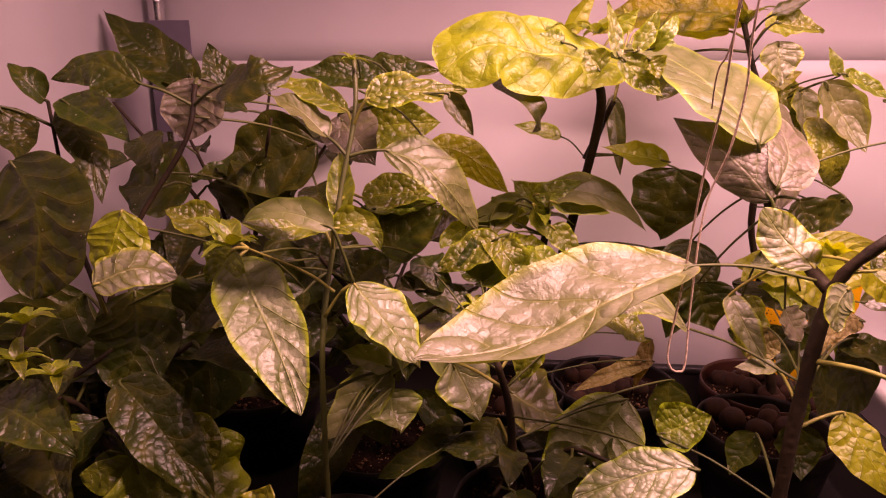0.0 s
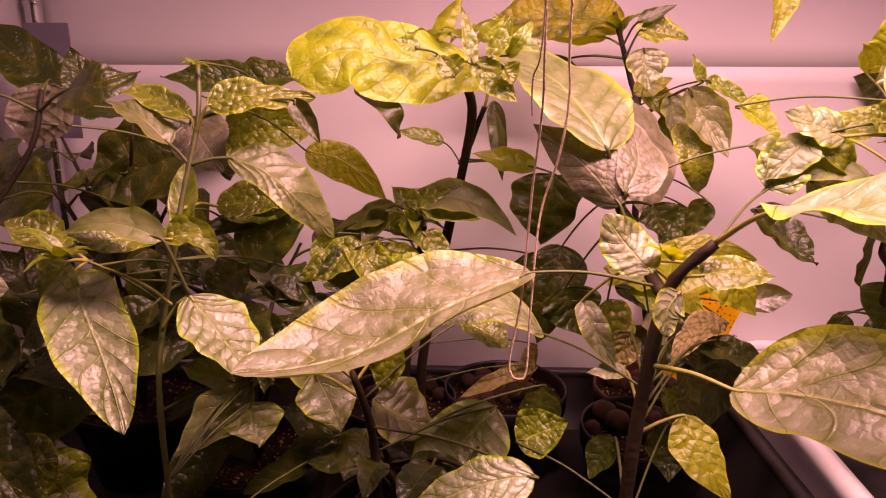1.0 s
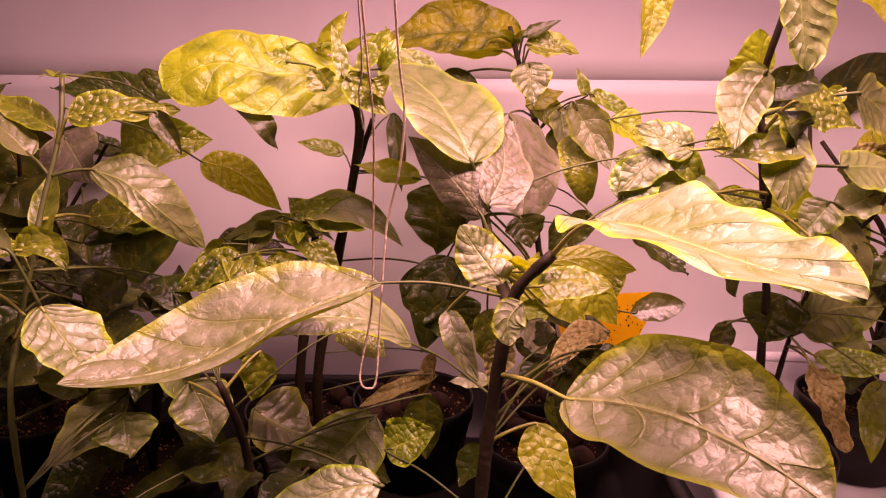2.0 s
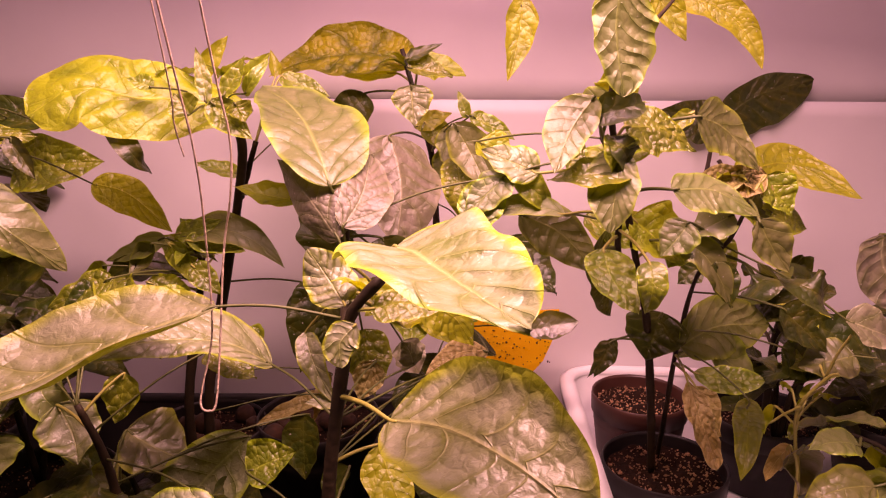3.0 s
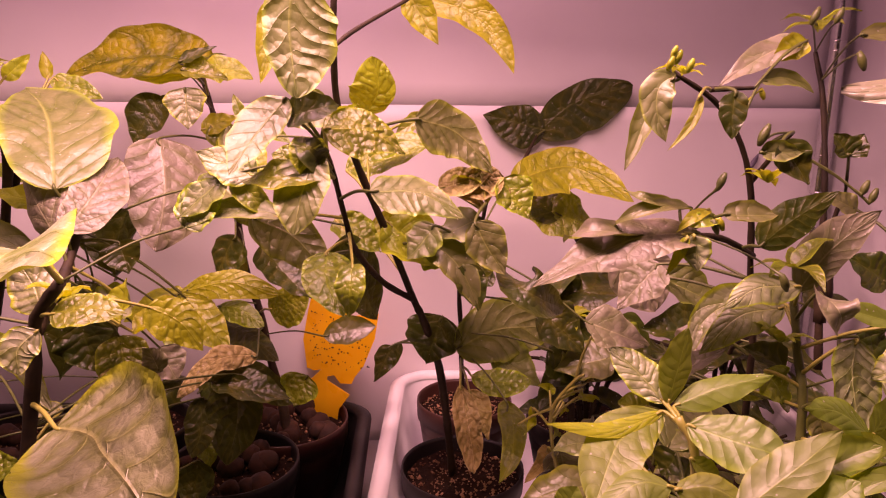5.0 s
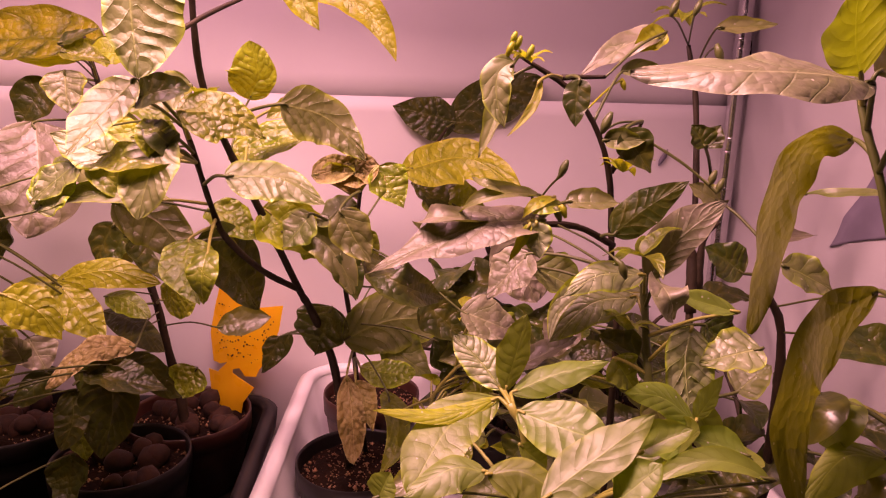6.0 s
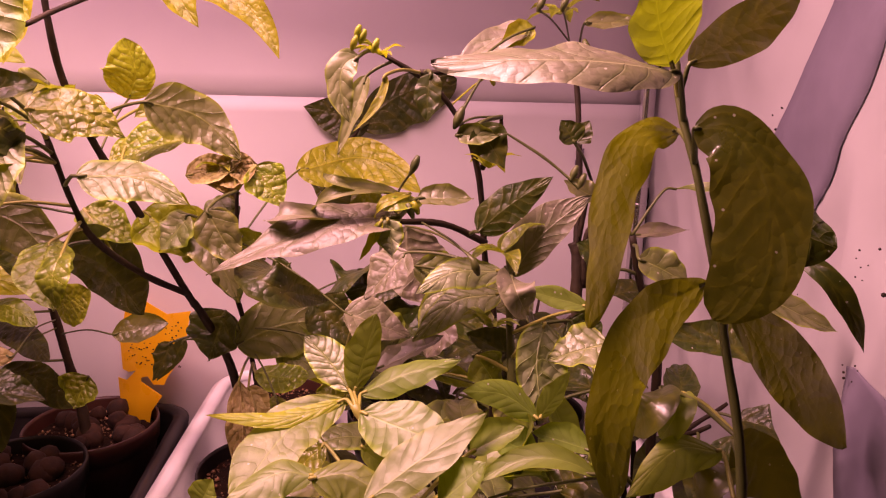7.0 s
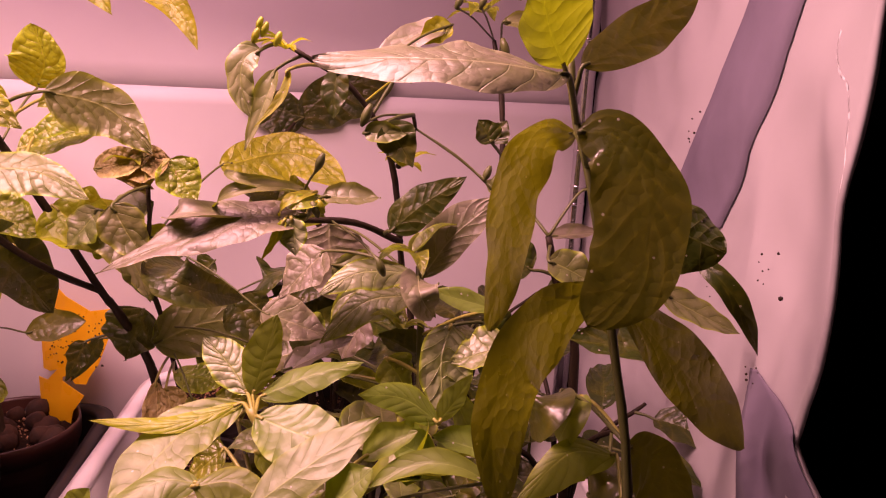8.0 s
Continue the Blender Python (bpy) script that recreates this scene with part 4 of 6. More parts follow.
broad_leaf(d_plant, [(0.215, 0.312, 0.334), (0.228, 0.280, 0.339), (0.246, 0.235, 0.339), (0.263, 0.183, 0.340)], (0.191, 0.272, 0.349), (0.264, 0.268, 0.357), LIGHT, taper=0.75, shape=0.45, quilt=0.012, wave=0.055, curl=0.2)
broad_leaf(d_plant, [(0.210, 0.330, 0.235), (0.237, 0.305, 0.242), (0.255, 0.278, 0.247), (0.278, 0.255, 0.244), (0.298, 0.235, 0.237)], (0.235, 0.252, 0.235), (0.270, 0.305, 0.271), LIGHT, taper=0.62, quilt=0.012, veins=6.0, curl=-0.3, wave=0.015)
broad_leaf(d_plant, [(0.180, 0.385, 0.281), (0.169, 0.400, 0.294), (0.155, 0.405, 0.311)], (0.152, 0.400, 0.291), (0.182, 0.405, 0.300), LIGHT, taper=0.7)
broad_leaf(d_plant, [(0.189, 0.362, 0.277), (0.181, 0.355, 0.268), (0.182, 0.352, 0.255)], (0.172, 0.352, 0.272), (0.191, 0.357, 0.266), LIGHT, taper=0.7)
broad_leaf(d_plant, [(0.198, 0.360, 0.287), (0.217, 0.360, 0.290), (0.239, 0.360, 0.287)], (0.217, 0.350, 0.283), (0.218, 0.370, 0.296), GREEN)
broad_leaf(d_plant, [(0.226, 0.420, 0.272), (0.245, 0.420, 0.261), (0.259, 0.420, 0.242)], (0.235, 0.415, 0.252), (0.256, 0.425, 0.265), YELLOW)
broad_leaf(d_plant, [(0.124, 0.424, 0.226), (0.099, 0.410, 0.245), (0.064, 0.390, 0.254), (0.019, 0.370, 0.251)], (0.074, 0.380, 0.248), (0.082, 0.430, 0.263), LIGHT, taper=0.8)

e_plant = plant('tall pepper plant with yellowing top and purple-tinged leaf', (0.270, 0.620, 0.075))
stem(e_plant, [(0.270, 0.620, 0.075), (0.264, 0.628, 0.116), (0.258, 0.632, 0.134), (0.252, 0.634, 0.163), (0.247, 0.632, 0.199), (0.234, 0.634, 0.250), (0.230, 0.617, 0.338), (0.215, 0.625, 0.393), (0.201, 0.631, 0.442)], 0.0050, 0.0020)
leaf(e_plant, (0.245, 0.478, 0.196), (0.274, 0.476, 0.189), (0.304, 0.474, 0.182), 0.031, (0.18, -0.40, 0.90), DEEP)
leaf(e_plant, (0.213, 0.641, 0.431), (0.145, 0.644, 0.438), (0.078, 0.640, 0.418), 0.060, (-0.01, -0.76, 0.65), MOTTLED)
leaf(e_plant, (0.196, 0.637, 0.421), (0.160, 0.637, 0.422), (0.124, 0.637, 0.423), 0.026, (0.02, -0.67, 0.75), YELLOW)
leaf(e_plant, (0.212, 0.566, 0.410), (0.214, 0.562, 0.394), (0.215, 0.558, 0.377), 0.033, (0.11, -0.96, 0.25), LIGHT)
leaf(e_plant, (0.209, 0.569, 0.424), (0.228, 0.568, 0.421), (0.246, 0.568, 0.417), 0.024, (0.10, -0.67, 0.73), GREEN)
leaf(e_plant, (0.207, 0.571, 0.430), (0.222, 0.572, 0.437), (0.237, 0.574, 0.443), 0.012, (-0.17, -0.78, 0.60), DEEP)
leaf(e_plant, (0.258, 0.560, 0.384), (0.254, 0.562, 0.395), (0.250, 0.565, 0.406), 0.010, (-0.01, -0.97, 0.24), GREEN)
leaf(e_plant, (0.260, 0.560, 0.386), (0.279, 0.558, 0.377), (0.297, 0.555, 0.367), 0.018, (0.21, -0.78, 0.59), GREEN)
leaf(e_plant, (0.247, 0.558, 0.380), (0.262, 0.552, 0.353), (0.275, 0.535, 0.328), 0.033, (-0.08, -0.93, 0.37), SILVER)
leaf(e_plant, (0.251, 0.572, 0.351), (0.255, 0.545, 0.326), (0.264, 0.558, 0.296), 0.031, (0.04, -0.97, 0.25), GREEN)
leaf(e_plant, (0.178, 0.482, 0.230), (0.183, 0.476, 0.205), (0.188, 0.471, 0.180), 0.039, (0.50, -0.82, 0.28), GREEN)
leaf(e_plant, (0.228, 0.500, 0.224), (0.212, 0.501, 0.228), (0.196, 0.502, 0.231), 0.033, (0.14, -0.60, 0.79), GREEN)
leaf(e_plant, (0.225, 0.513, 0.238), (0.203, 0.514, 0.241), (0.181, 0.516, 0.244), 0.036, (0.08, -0.57, 0.82), YELLOW)
leaf(e_plant, (0.255, 0.553, 0.284), (0.243, 0.551, 0.270), (0.232, 0.548, 0.256), 0.028, (-0.17, -0.93, 0.33), DEEP)
leaf(e_plant, (0.208, 0.479, 0.222), (0.214, 0.477, 0.210), (0.221, 0.474, 0.198), 0.029, (0.49, -0.76, 0.43), PURPLE)
leaf(e_plant, (0.190, 0.458, 0.214), (0.184, 0.455, 0.200), (0.178, 0.452, 0.186), 0.023, (-0.02, -0.98, 0.21), DRY)
leaf(e_plant, (0.236, 0.585, 0.332), (0.247, 0.589, 0.351), (0.258, 0.593, 0.370), 0.027, (0.04, -0.98, 0.18), LIGHT)
leaf(e_plant, (0.222, 0.596, 0.379), (0.236, 0.592, 0.363), (0.251, 0.588, 0.346), 0.025, (0.23, -0.88, 0.42), GREEN)
leaf(e_plant, (0.165, 0.644, 0.403), (0.152, 0.639, 0.382), (0.139, 0.635, 0.361), 0.036, (0.08, -0.99, 0.15), DEEP)
leaf(e_plant, (0.314, 0.581, 0.193), (0.338, 0.579, 0.198), (0.362, 0.578, 0.203), 0.027, (-0.17, -0.80, 0.57), OLIVE)
leaf(e_plant, (0.228, 0.493, 0.153), (0.232, 0.489, 0.137), (0.237, 0.485, 0.120), 0.030, (0.72, -0.61, 0.34), GREEN)
leaf(e_plant, (0.251, 0.568, 0.271), (0.245, 0.567, 0.261), (0.238, 0.566, 0.252), 0.021, (-0.06, -0.98, 0.18), OLIVE)
leaf(e_plant, (0.228, 0.499, 0.178), (0.239, 0.499, 0.184), (0.251, 0.499, 0.191), 0.032, (-0.29, -0.80, 0.52), DEEP)
leaf(e_plant, (0.304, 0.550, 0.168), (0.298, 0.547, 0.155), (0.293, 0.545, 0.142), 0.036, (-0.29, -0.91, 0.28), GREEN)
leaf(e_plant, (0.071, 0.453, 0.224), (0.088, 0.450, 0.215), (0.106, 0.448, 0.205), 0.035, (0.38, -0.42, 0.83), GREEN)
leaf(e_plant, (0.108, 0.406, 0.156), (0.125, 0.407, 0.164), (0.141, 0.408, 0.171), 0.032, (-0.22, -0.75, 0.63), GREEN)
leaf(e_plant, (0.098, 0.480, 0.213), (0.086, 0.482, 0.221), (0.073, 0.485, 0.229), 0.031, (0.40, -0.51, 0.76), GREEN)
leaf(e_plant, (0.216, 0.606, 0.422), (0.236, 0.606, 0.427), (0.258, 0.604, 0.418), 0.025, (0.01, -0.87, 0.49), YELLOW)
leaf(e_plant, (0.214, 0.595, 0.375), (0.230, 0.596, 0.381), (0.246, 0.597, 0.387), 0.019, (-0.12, -0.88, 0.45), YELLOW)
leaf(e_plant, (0.241, 0.584, 0.375), (0.244, 0.580, 0.354), (0.248, 0.575, 0.333), 0.027, (0.34, -0.90, 0.26), LIGHT)
broad_leaf(e_plant, [(0.196, 0.545, 0.371), (0.204, 0.520, 0.334), (0.203, 0.500, 0.290)], (0.173, 0.525, 0.359), (0.231, 0.550, 0.343), PURPLE, taper=0.7, shape=0.4)
broad_leaf(e_plant, [(0.259, 0.480, 0.200), (0.262, 0.475, 0.169), (0.254, 0.470, 0.130)], (0.241, 0.470, 0.179), (0.280, 0.478, 0.171), DEEP, taper=0.8, quilt=0.02)
broad_leaf(e_plant, [(0.263, 0.600, 0.212), (0.284, 0.580, 0.225), (0.303, 0.570, 0.237)], (0.279, 0.580, 0.239), (0.291, 0.575, 0.206), GREEN, taper=0.6)
broad_leaf(e_plant, [(0.214, 0.515, 0.254), (0.254, 0.510, 0.264), (0.294, 0.505, 0.255)], (0.255, 0.505, 0.252), (0.255, 0.515, 0.273), YELLOW, taper=0.8, shape=0.7)
broad_leaf(e_plant, [(0.219, 0.510, 0.251), (0.235, 0.500, 0.236), (0.254, 0.495, 0.214)], (0.215, 0.497, 0.235), (0.250, 0.505, 0.238), YELLOW, taper=0.8, quilt=0.02)
broad_leaf(e_plant, [(0.216, 0.510, 0.254), (0.201, 0.500, 0.252), (0.179, 0.490, 0.238)], (0.198, 0.495, 0.242), (0.199, 0.510, 0.259), YELLOW, taper=0.8)
broad_leaf(e_plant, [(0.212, 0.600, 0.202), (0.247, 0.570, 0.199), (0.284, 0.530, 0.190)], (0.243, 0.560, 0.188), (0.259, 0.570, 0.203), DEEP, taper=0.7)
broad_leaf(e_plant, [(0.226, 0.570, 0.225), (0.247, 0.560, 0.225), (0.269, 0.550, 0.213)], (0.242, 0.555, 0.215), (0.253, 0.565, 0.229), GREEN, taper=0.7)
broad_leaf(e_plant, [(0.213, 0.600, 0.156), (0.252, 0.580, 0.156), (0.292, 0.555, 0.141)], (0.249, 0.570, 0.140), (0.262, 0.580, 0.165), DEEP, taper=0.6)
broad_leaf(e_plant, [(0.274, 0.500, 0.207), (0.249, 0.480, 0.210), (0.223, 0.465, 0.188)], (0.248, 0.470, 0.200), (0.239, 0.485, 0.213), DRY, taper=0.8, wave=0.08)
broad_leaf(e_plant, [(0.227, 0.490, 0.189), (0.216, 0.475, 0.192), (0.203, 0.460, 0.177)], (0.214, 0.465, 0.177), (0.213, 0.485, 0.201), DEEP, taper=0.6)
broad_leaf(e_plant, [(0.236, 0.475, 0.183), (0.239, 0.465, 0.163), (0.234, 0.455, 0.145)], (0.228, 0.462, 0.168), (0.249, 0.470, 0.164), DEEP, taper=0.7)
broad_leaf(e_plant, [(0.218, 0.450, 0.215), (0.215, 0.447, 0.227), (0.210, 0.445, 0.235)], (0.208, 0.445, 0.221), (0.222, 0.450, 0.229), PURPLE, wave=0.1)

f_plant = plant('pepper plant with a curled yellow mottled leaf', (0.037, 0.539, 0.075))
stem(f_plant, [(0.037, 0.539, 0.075), (0.037, 0.539, 0.149), (0.055, 0.548, 0.248), (0.069, 0.548, 0.310), (0.077, 0.546, 0.365), (0.064, 0.537, 0.394)], 0.0050, 0.0030)
stem(f_plant, [(0.069, 0.560, 0.318), (0.087, 0.551, 0.365)], 0.0030, 0.0020)
leaf(f_plant, (0.076, 0.473, 0.397), (0.072, 0.478, 0.415), (0.068, 0.482, 0.434), 0.011, (0.35, -0.89, 0.29), GREEN)
leaf(f_plant, (0.087, 0.474, 0.401), (0.095, 0.478, 0.415), (0.102, 0.481, 0.429), 0.013, (-0.04, -0.96, 0.26), GREEN)
leaf(f_plant, (0.099, 0.485, 0.403), (0.109, 0.478, 0.414), (0.116, 0.491, 0.426), 0.011, (-0.04, -0.96, 0.27), GREEN)
leaf(f_plant, (0.095, 0.473, 0.397), (0.099, 0.472, 0.390), (0.103, 0.470, 0.384), 0.018, (0.35, -0.84, 0.41), GREEN)
leaf(f_plant, (0.053, 0.617, 0.330), (0.031, 0.618, 0.335), (0.010, 0.619, 0.340), 0.017, (0.10, -0.77, 0.63), GREEN)
leaf(f_plant, (0.126, 0.519, 0.322), (0.101, 0.520, 0.327), (0.075, 0.521, 0.333), 0.023, (0.11, -0.71, 0.70), YELLOW)
leaf(f_plant, (-0.006, 0.511, 0.382), (0.023, 0.466, 0.366), (0.022, 0.502, 0.345), 0.019, (0.29, -0.85, 0.43), DEEP)
leaf(f_plant, (0.078, 0.476, 0.398), (0.092, 0.473, 0.385), (0.107, 0.471, 0.372), 0.022, (0.13, -0.94, 0.31), GREEN)
leaf(f_plant, (0.064, 0.472, 0.389), (0.059, 0.473, 0.396), (0.054, 0.475, 0.403), 0.022, (0.10, -0.96, 0.28), GREEN)
leaf(f_plant, (0.040, 0.475, 0.407), (0.031, 0.475, 0.410), (0.022, 0.475, 0.413), 0.014, (0.17, -0.80, 0.58), GREEN)
leaf(f_plant, (0.098, 0.626, 0.366), (0.102, 0.616, 0.331), (0.106, 0.607, 0.297), 0.017, (-0.01, -0.97, 0.26), DEEP)
leaf(f_plant, (0.150, 0.583, 0.307), (0.143, 0.574, 0.278), (0.138, 0.575, 0.247), 0.062, (-0.40, -0.90, 0.19), DEEP)
leaf(f_plant, (0.148, 0.490, 0.236), (0.154, 0.486, 0.219), (0.160, 0.481, 0.202), 0.044, (0.02, -0.97, 0.25), DEEP)
leaf(f_plant, (0.125, 0.553, 0.245), (0.135, 0.546, 0.218), (0.145, 0.539, 0.190), 0.048, (0.06, -0.96, 0.26), DEEP)
leaf(f_plant, (0.139, 0.566, 0.137), (0.104, 0.559, 0.124), (0.069, 0.552, 0.111), 0.019, (-0.20, -0.53, 0.83), DRY)
leaf(f_plant, (0.136, 0.571, 0.156), (0.129, 0.564, 0.134), (0.122, 0.557, 0.112), 0.015, (-0.38, -0.84, 0.38), DRY)
leaf(f_plant, (0.047, 0.547, 0.414), (0.058, 0.550, 0.431), (0.069, 0.554, 0.447), 0.015, (0.31, -0.95, -0.01), YELLOW)
leaf(f_plant, (0.082, 0.546, 0.415), (0.092, 0.548, 0.424), (0.102, 0.550, 0.434), 0.013, (0.21, -0.98, -0.03), YELLOW)
leaf(f_plant, (0.099, 0.577, 0.416), (0.097, 0.579, 0.427), (0.095, 0.582, 0.438), 0.010, (0.54, -0.80, 0.27), YELLOW)
leaf(f_plant, (0.103, 0.576, 0.416), (0.124, 0.574, 0.408), (0.145, 0.572, 0.400), 0.019, (0.11, -0.83, 0.55), GREEN)
broad_leaf(f_plant, [(0.094, 0.520, 0.391), (0.055, 0.500, 0.397), (0.019, 0.485, 0.400), (-0.012, 0.475, 0.406), (-0.043, 0.465, 0.388)], (-0.010, 0.455, 0.378), (-0.023, 0.500, 0.429), YELLOW, shape=0.6, taper=0.4, quilt=0.04, wave=0.06)

h_plant = plant('tall branching pepper plant in the white tub', (0.432, 0.558, 0.066))
stem(h_plant, [(0.432, 0.558, 0.064), (0.426, 0.552, 0.120), (0.418, 0.545, 0.177), (0.404, 0.520, 0.228), (0.396, 0.509, 0.249), (0.376, 0.485, 0.308), (0.358, 0.463, 0.358), (0.347, 0.448, 0.398), (0.347, 0.432, 0.435), (0.350, 0.420, 0.480)], 0.0036, 0.0018)
stem(h_plant, [(0.396, 0.509, 0.249), (0.373, 0.486, 0.270), (0.357, 0.446, 0.303), (0.352, 0.430, 0.328), (0.345, 0.425, 0.360), (0.338, 0.430, 0.378)], 0.0024, 0.0015)
stem(h_plant, [(0.446, 0.585, 0.064), (0.441, 0.560, 0.125), (0.437, 0.540, 0.180), (0.434, 0.520, 0.225), (0.431, 0.490, 0.273), (0.441, 0.465, 0.305), (0.445, 0.450, 0.335)], 0.0024, 0.0012)
stem(h_plant, [(0.348, 0.400, 0.430), (0.362, 0.425, 0.444), (0.390, 0.470, 0.466), (0.398, 0.500, 0.475)], 0.0014, 0.0010)
leaf(h_plant, (0.254, 0.416, 0.325), (0.266, 0.419, 0.340), (0.278, 0.422, 0.355), 0.031, (-0.25, -0.89, 0.38), LIGHT)
leaf(h_plant, (0.413, 0.455, 0.344), (0.431, 0.456, 0.349), (0.449, 0.457, 0.354), 0.022, (-0.12, -0.83, 0.55), DRY)
leaf(h_plant, (0.296, 0.521, 0.473), (0.291, 0.514, 0.443), (0.285, 0.508, 0.413), 0.023, (0.10, -0.98, 0.19), YELLOW)
leaf(h_plant, (0.393, 0.519, 0.478), (0.403, 0.515, 0.460), (0.414, 0.511, 0.442), 0.023, (-0.06, -0.98, 0.20), YELLOW)
leaf(h_plant, (0.399, 0.518, 0.474), (0.445, 0.514, 0.462), (0.469, 0.505, 0.422), 0.026, (-0.02, -0.98, 0.22), YELLOW)
leaf(h_plant, (0.420, 0.528, 0.229), (0.413, 0.524, 0.209), (0.406, 0.520, 0.190), 0.050, (-0.37, -0.87, 0.32), DEEP)
leaf(h_plant, (0.378, 0.524, 0.205), (0.371, 0.521, 0.191), (0.364, 0.518, 0.176), 0.019, (-0.32, -0.89, 0.33), DEEP)
leaf(h_plant, (0.298, 0.422, 0.356), (0.280, 0.424, 0.363), (0.262, 0.425, 0.370), 0.028, (0.14, -0.81, 0.57), LIGHT)
leaf(h_plant, (0.279, 0.422, 0.355), (0.265, 0.418, 0.342), (0.251, 0.415, 0.330), 0.026, (-0.31, -0.78, 0.55), SILVER)
leaf(h_plant, (0.289, 0.432, 0.353), (0.296, 0.419, 0.344), (0.309, 0.426, 0.332), 0.018, (0.07, -0.95, 0.30), GREEN)
leaf(h_plant, (0.464, 0.460, 0.186), (0.472, 0.471, 0.146), (0.459, 0.445, 0.127), 0.022, (-0.41, -0.88, 0.25), GREEN)
leaf(h_plant, (0.500, 0.488, 0.215), (0.516, 0.485, 0.204), (0.532, 0.482, 0.193), 0.035, (0.21, -0.83, 0.51), DEEP)
leaf(h_plant, (0.532, 0.576, 0.249), (0.508, 0.555, 0.247), (0.512, 0.582, 0.232), 0.043, (-0.66, -0.49, 0.57), DEEP)
leaf(h_plant, (0.542, 0.582, 0.232), (0.544, 0.554, 0.245), (0.583, 0.585, 0.242), 0.049, (-0.16, -0.58, 0.80), DEEP)
leaf(h_plant, (0.340, 0.390, 0.366), (0.337, 0.381, 0.375), (0.332, 0.393, 0.382), 0.022, (0.16, -0.94, 0.29), GREEN)
leaf(h_plant, (0.343, 0.388, 0.360), (0.321, 0.378, 0.360), (0.298, 0.389, 0.356), 0.022, (-0.07, -0.62, 0.78), GREEN)
leaf(h_plant, (0.376, 0.485, 0.316), (0.395, 0.481, 0.300), (0.414, 0.477, 0.284), 0.045, (0.23, -0.84, 0.49), YELLOW)
leaf(h_plant, (0.360, 0.387, 0.308), (0.359, 0.374, 0.296), (0.358, 0.380, 0.278), 0.018, (-0.17, -0.96, 0.22), GREEN)
leaf(h_plant, (0.411, 0.464, 0.317), (0.401, 0.462, 0.305), (0.391, 0.460, 0.293), 0.029, (-0.38, -0.79, 0.48), SILVER)
leaf(h_plant, (0.443, 0.468, 0.322), (0.427, 0.467, 0.315), (0.411, 0.466, 0.308), 0.029, (-0.26, -0.66, 0.70), SILVER)
leaf(h_plant, (0.431, 0.461, 0.289), (0.437, 0.458, 0.273), (0.443, 0.454, 0.258), 0.023, (0.12, -0.96, 0.27), DEEP)
leaf(h_plant, (0.455, 0.456, 0.350), (0.465, 0.453, 0.337), (0.474, 0.449, 0.324), 0.028, (0.16, -0.92, 0.35), GREEN)
leaf(h_plant, (0.344, 0.523, 0.349), (0.376, 0.522, 0.359), (0.407, 0.520, 0.369), 0.030, (-0.24, -0.71, 0.67), GREEN)
leaf(h_plant, (0.340, 0.476, 0.319), (0.357, 0.471, 0.308), (0.373, 0.467, 0.297), 0.031, (0.30, -0.65, 0.70), GREEN)
leaf(h_plant, (0.257, 0.522, 0.298), (0.250, 0.519, 0.283), (0.243, 0.517, 0.268), 0.022, (0.10, -0.99, 0.12), DEEP)
leaf(h_plant, (0.385, 0.538, 0.202), (0.374, 0.535, 0.186), (0.362, 0.533, 0.169), 0.013, (-0.12, -0.97, 0.22), DEEP)
leaf(h_plant, (0.457, 0.456, 0.351), (0.440, 0.457, 0.346), (0.423, 0.457, 0.341), 0.024, (-0.18, -0.87, 0.46), DRY)
leaf(h_plant, (0.358, 0.541, 0.296), (0.391, 0.536, 0.295), (0.425, 0.532, 0.293), 0.037, (-0.06, -0.68, 0.73), YELLOW)
leaf(h_plant, (0.263, 0.496, 0.370), (0.277, 0.492, 0.359), (0.290, 0.488, 0.348), 0.034, (0.37, -0.62, 0.69), YELLOW)
leaf(h_plant, (0.344, 0.431, 0.401), (0.330, 0.432, 0.394), (0.316, 0.432, 0.387), 0.026, (-0.16, -0.93, 0.32), SILVER)
leaf(h_plant, (0.262, 0.470, 0.345), (0.273, 0.466, 0.335), (0.284, 0.463, 0.324), 0.033, (0.46, -0.57, 0.68), SILVER)
leaf(h_plant, (0.283, 0.497, 0.296), (0.300, 0.490, 0.277), (0.322, 0.473, 0.261), 0.042, (0.31, -0.59, 0.75), DEEP)
leaf(h_plant, (0.459, 0.530, 0.201), (0.480, 0.526, 0.185), (0.502, 0.522, 0.169), 0.038, (0.31, -0.75, 0.59), SILVER)
leaf(h_plant, (0.402, 0.490, 0.297), (0.415, 0.489, 0.291), (0.427, 0.487, 0.284), 0.037, (0.18, -0.81, 0.56), GREEN)
leaf(h_plant, (0.457, 0.486, 0.281), (0.438, 0.488, 0.287), (0.419, 0.489, 0.293), 0.032, (0.13, -0.79, 0.60), GREEN)
leaf(h_plant, (0.326, 0.424, 0.362), (0.317, 0.425, 0.366), (0.308, 0.425, 0.369), 0.022, (0.13, -0.83, 0.54), GREEN)
leaf(h_plant, (0.325, 0.395, 0.393), (0.340, 0.386, 0.397), (0.353, 0.396, 0.400), 0.020, (-0.08, -0.90, 0.42), DEEP)
leaf(h_plant, (0.403, 0.454, 0.393), (0.394, 0.453, 0.387), (0.384, 0.452, 0.381), 0.012, (-0.15, -0.91, 0.39), GREEN)
leaf(h_plant, (0.344, 0.390, 0.366), (0.338, 0.381, 0.375), (0.331, 0.393, 0.381), 0.016, (0.09, -0.95, 0.31), DEEP)
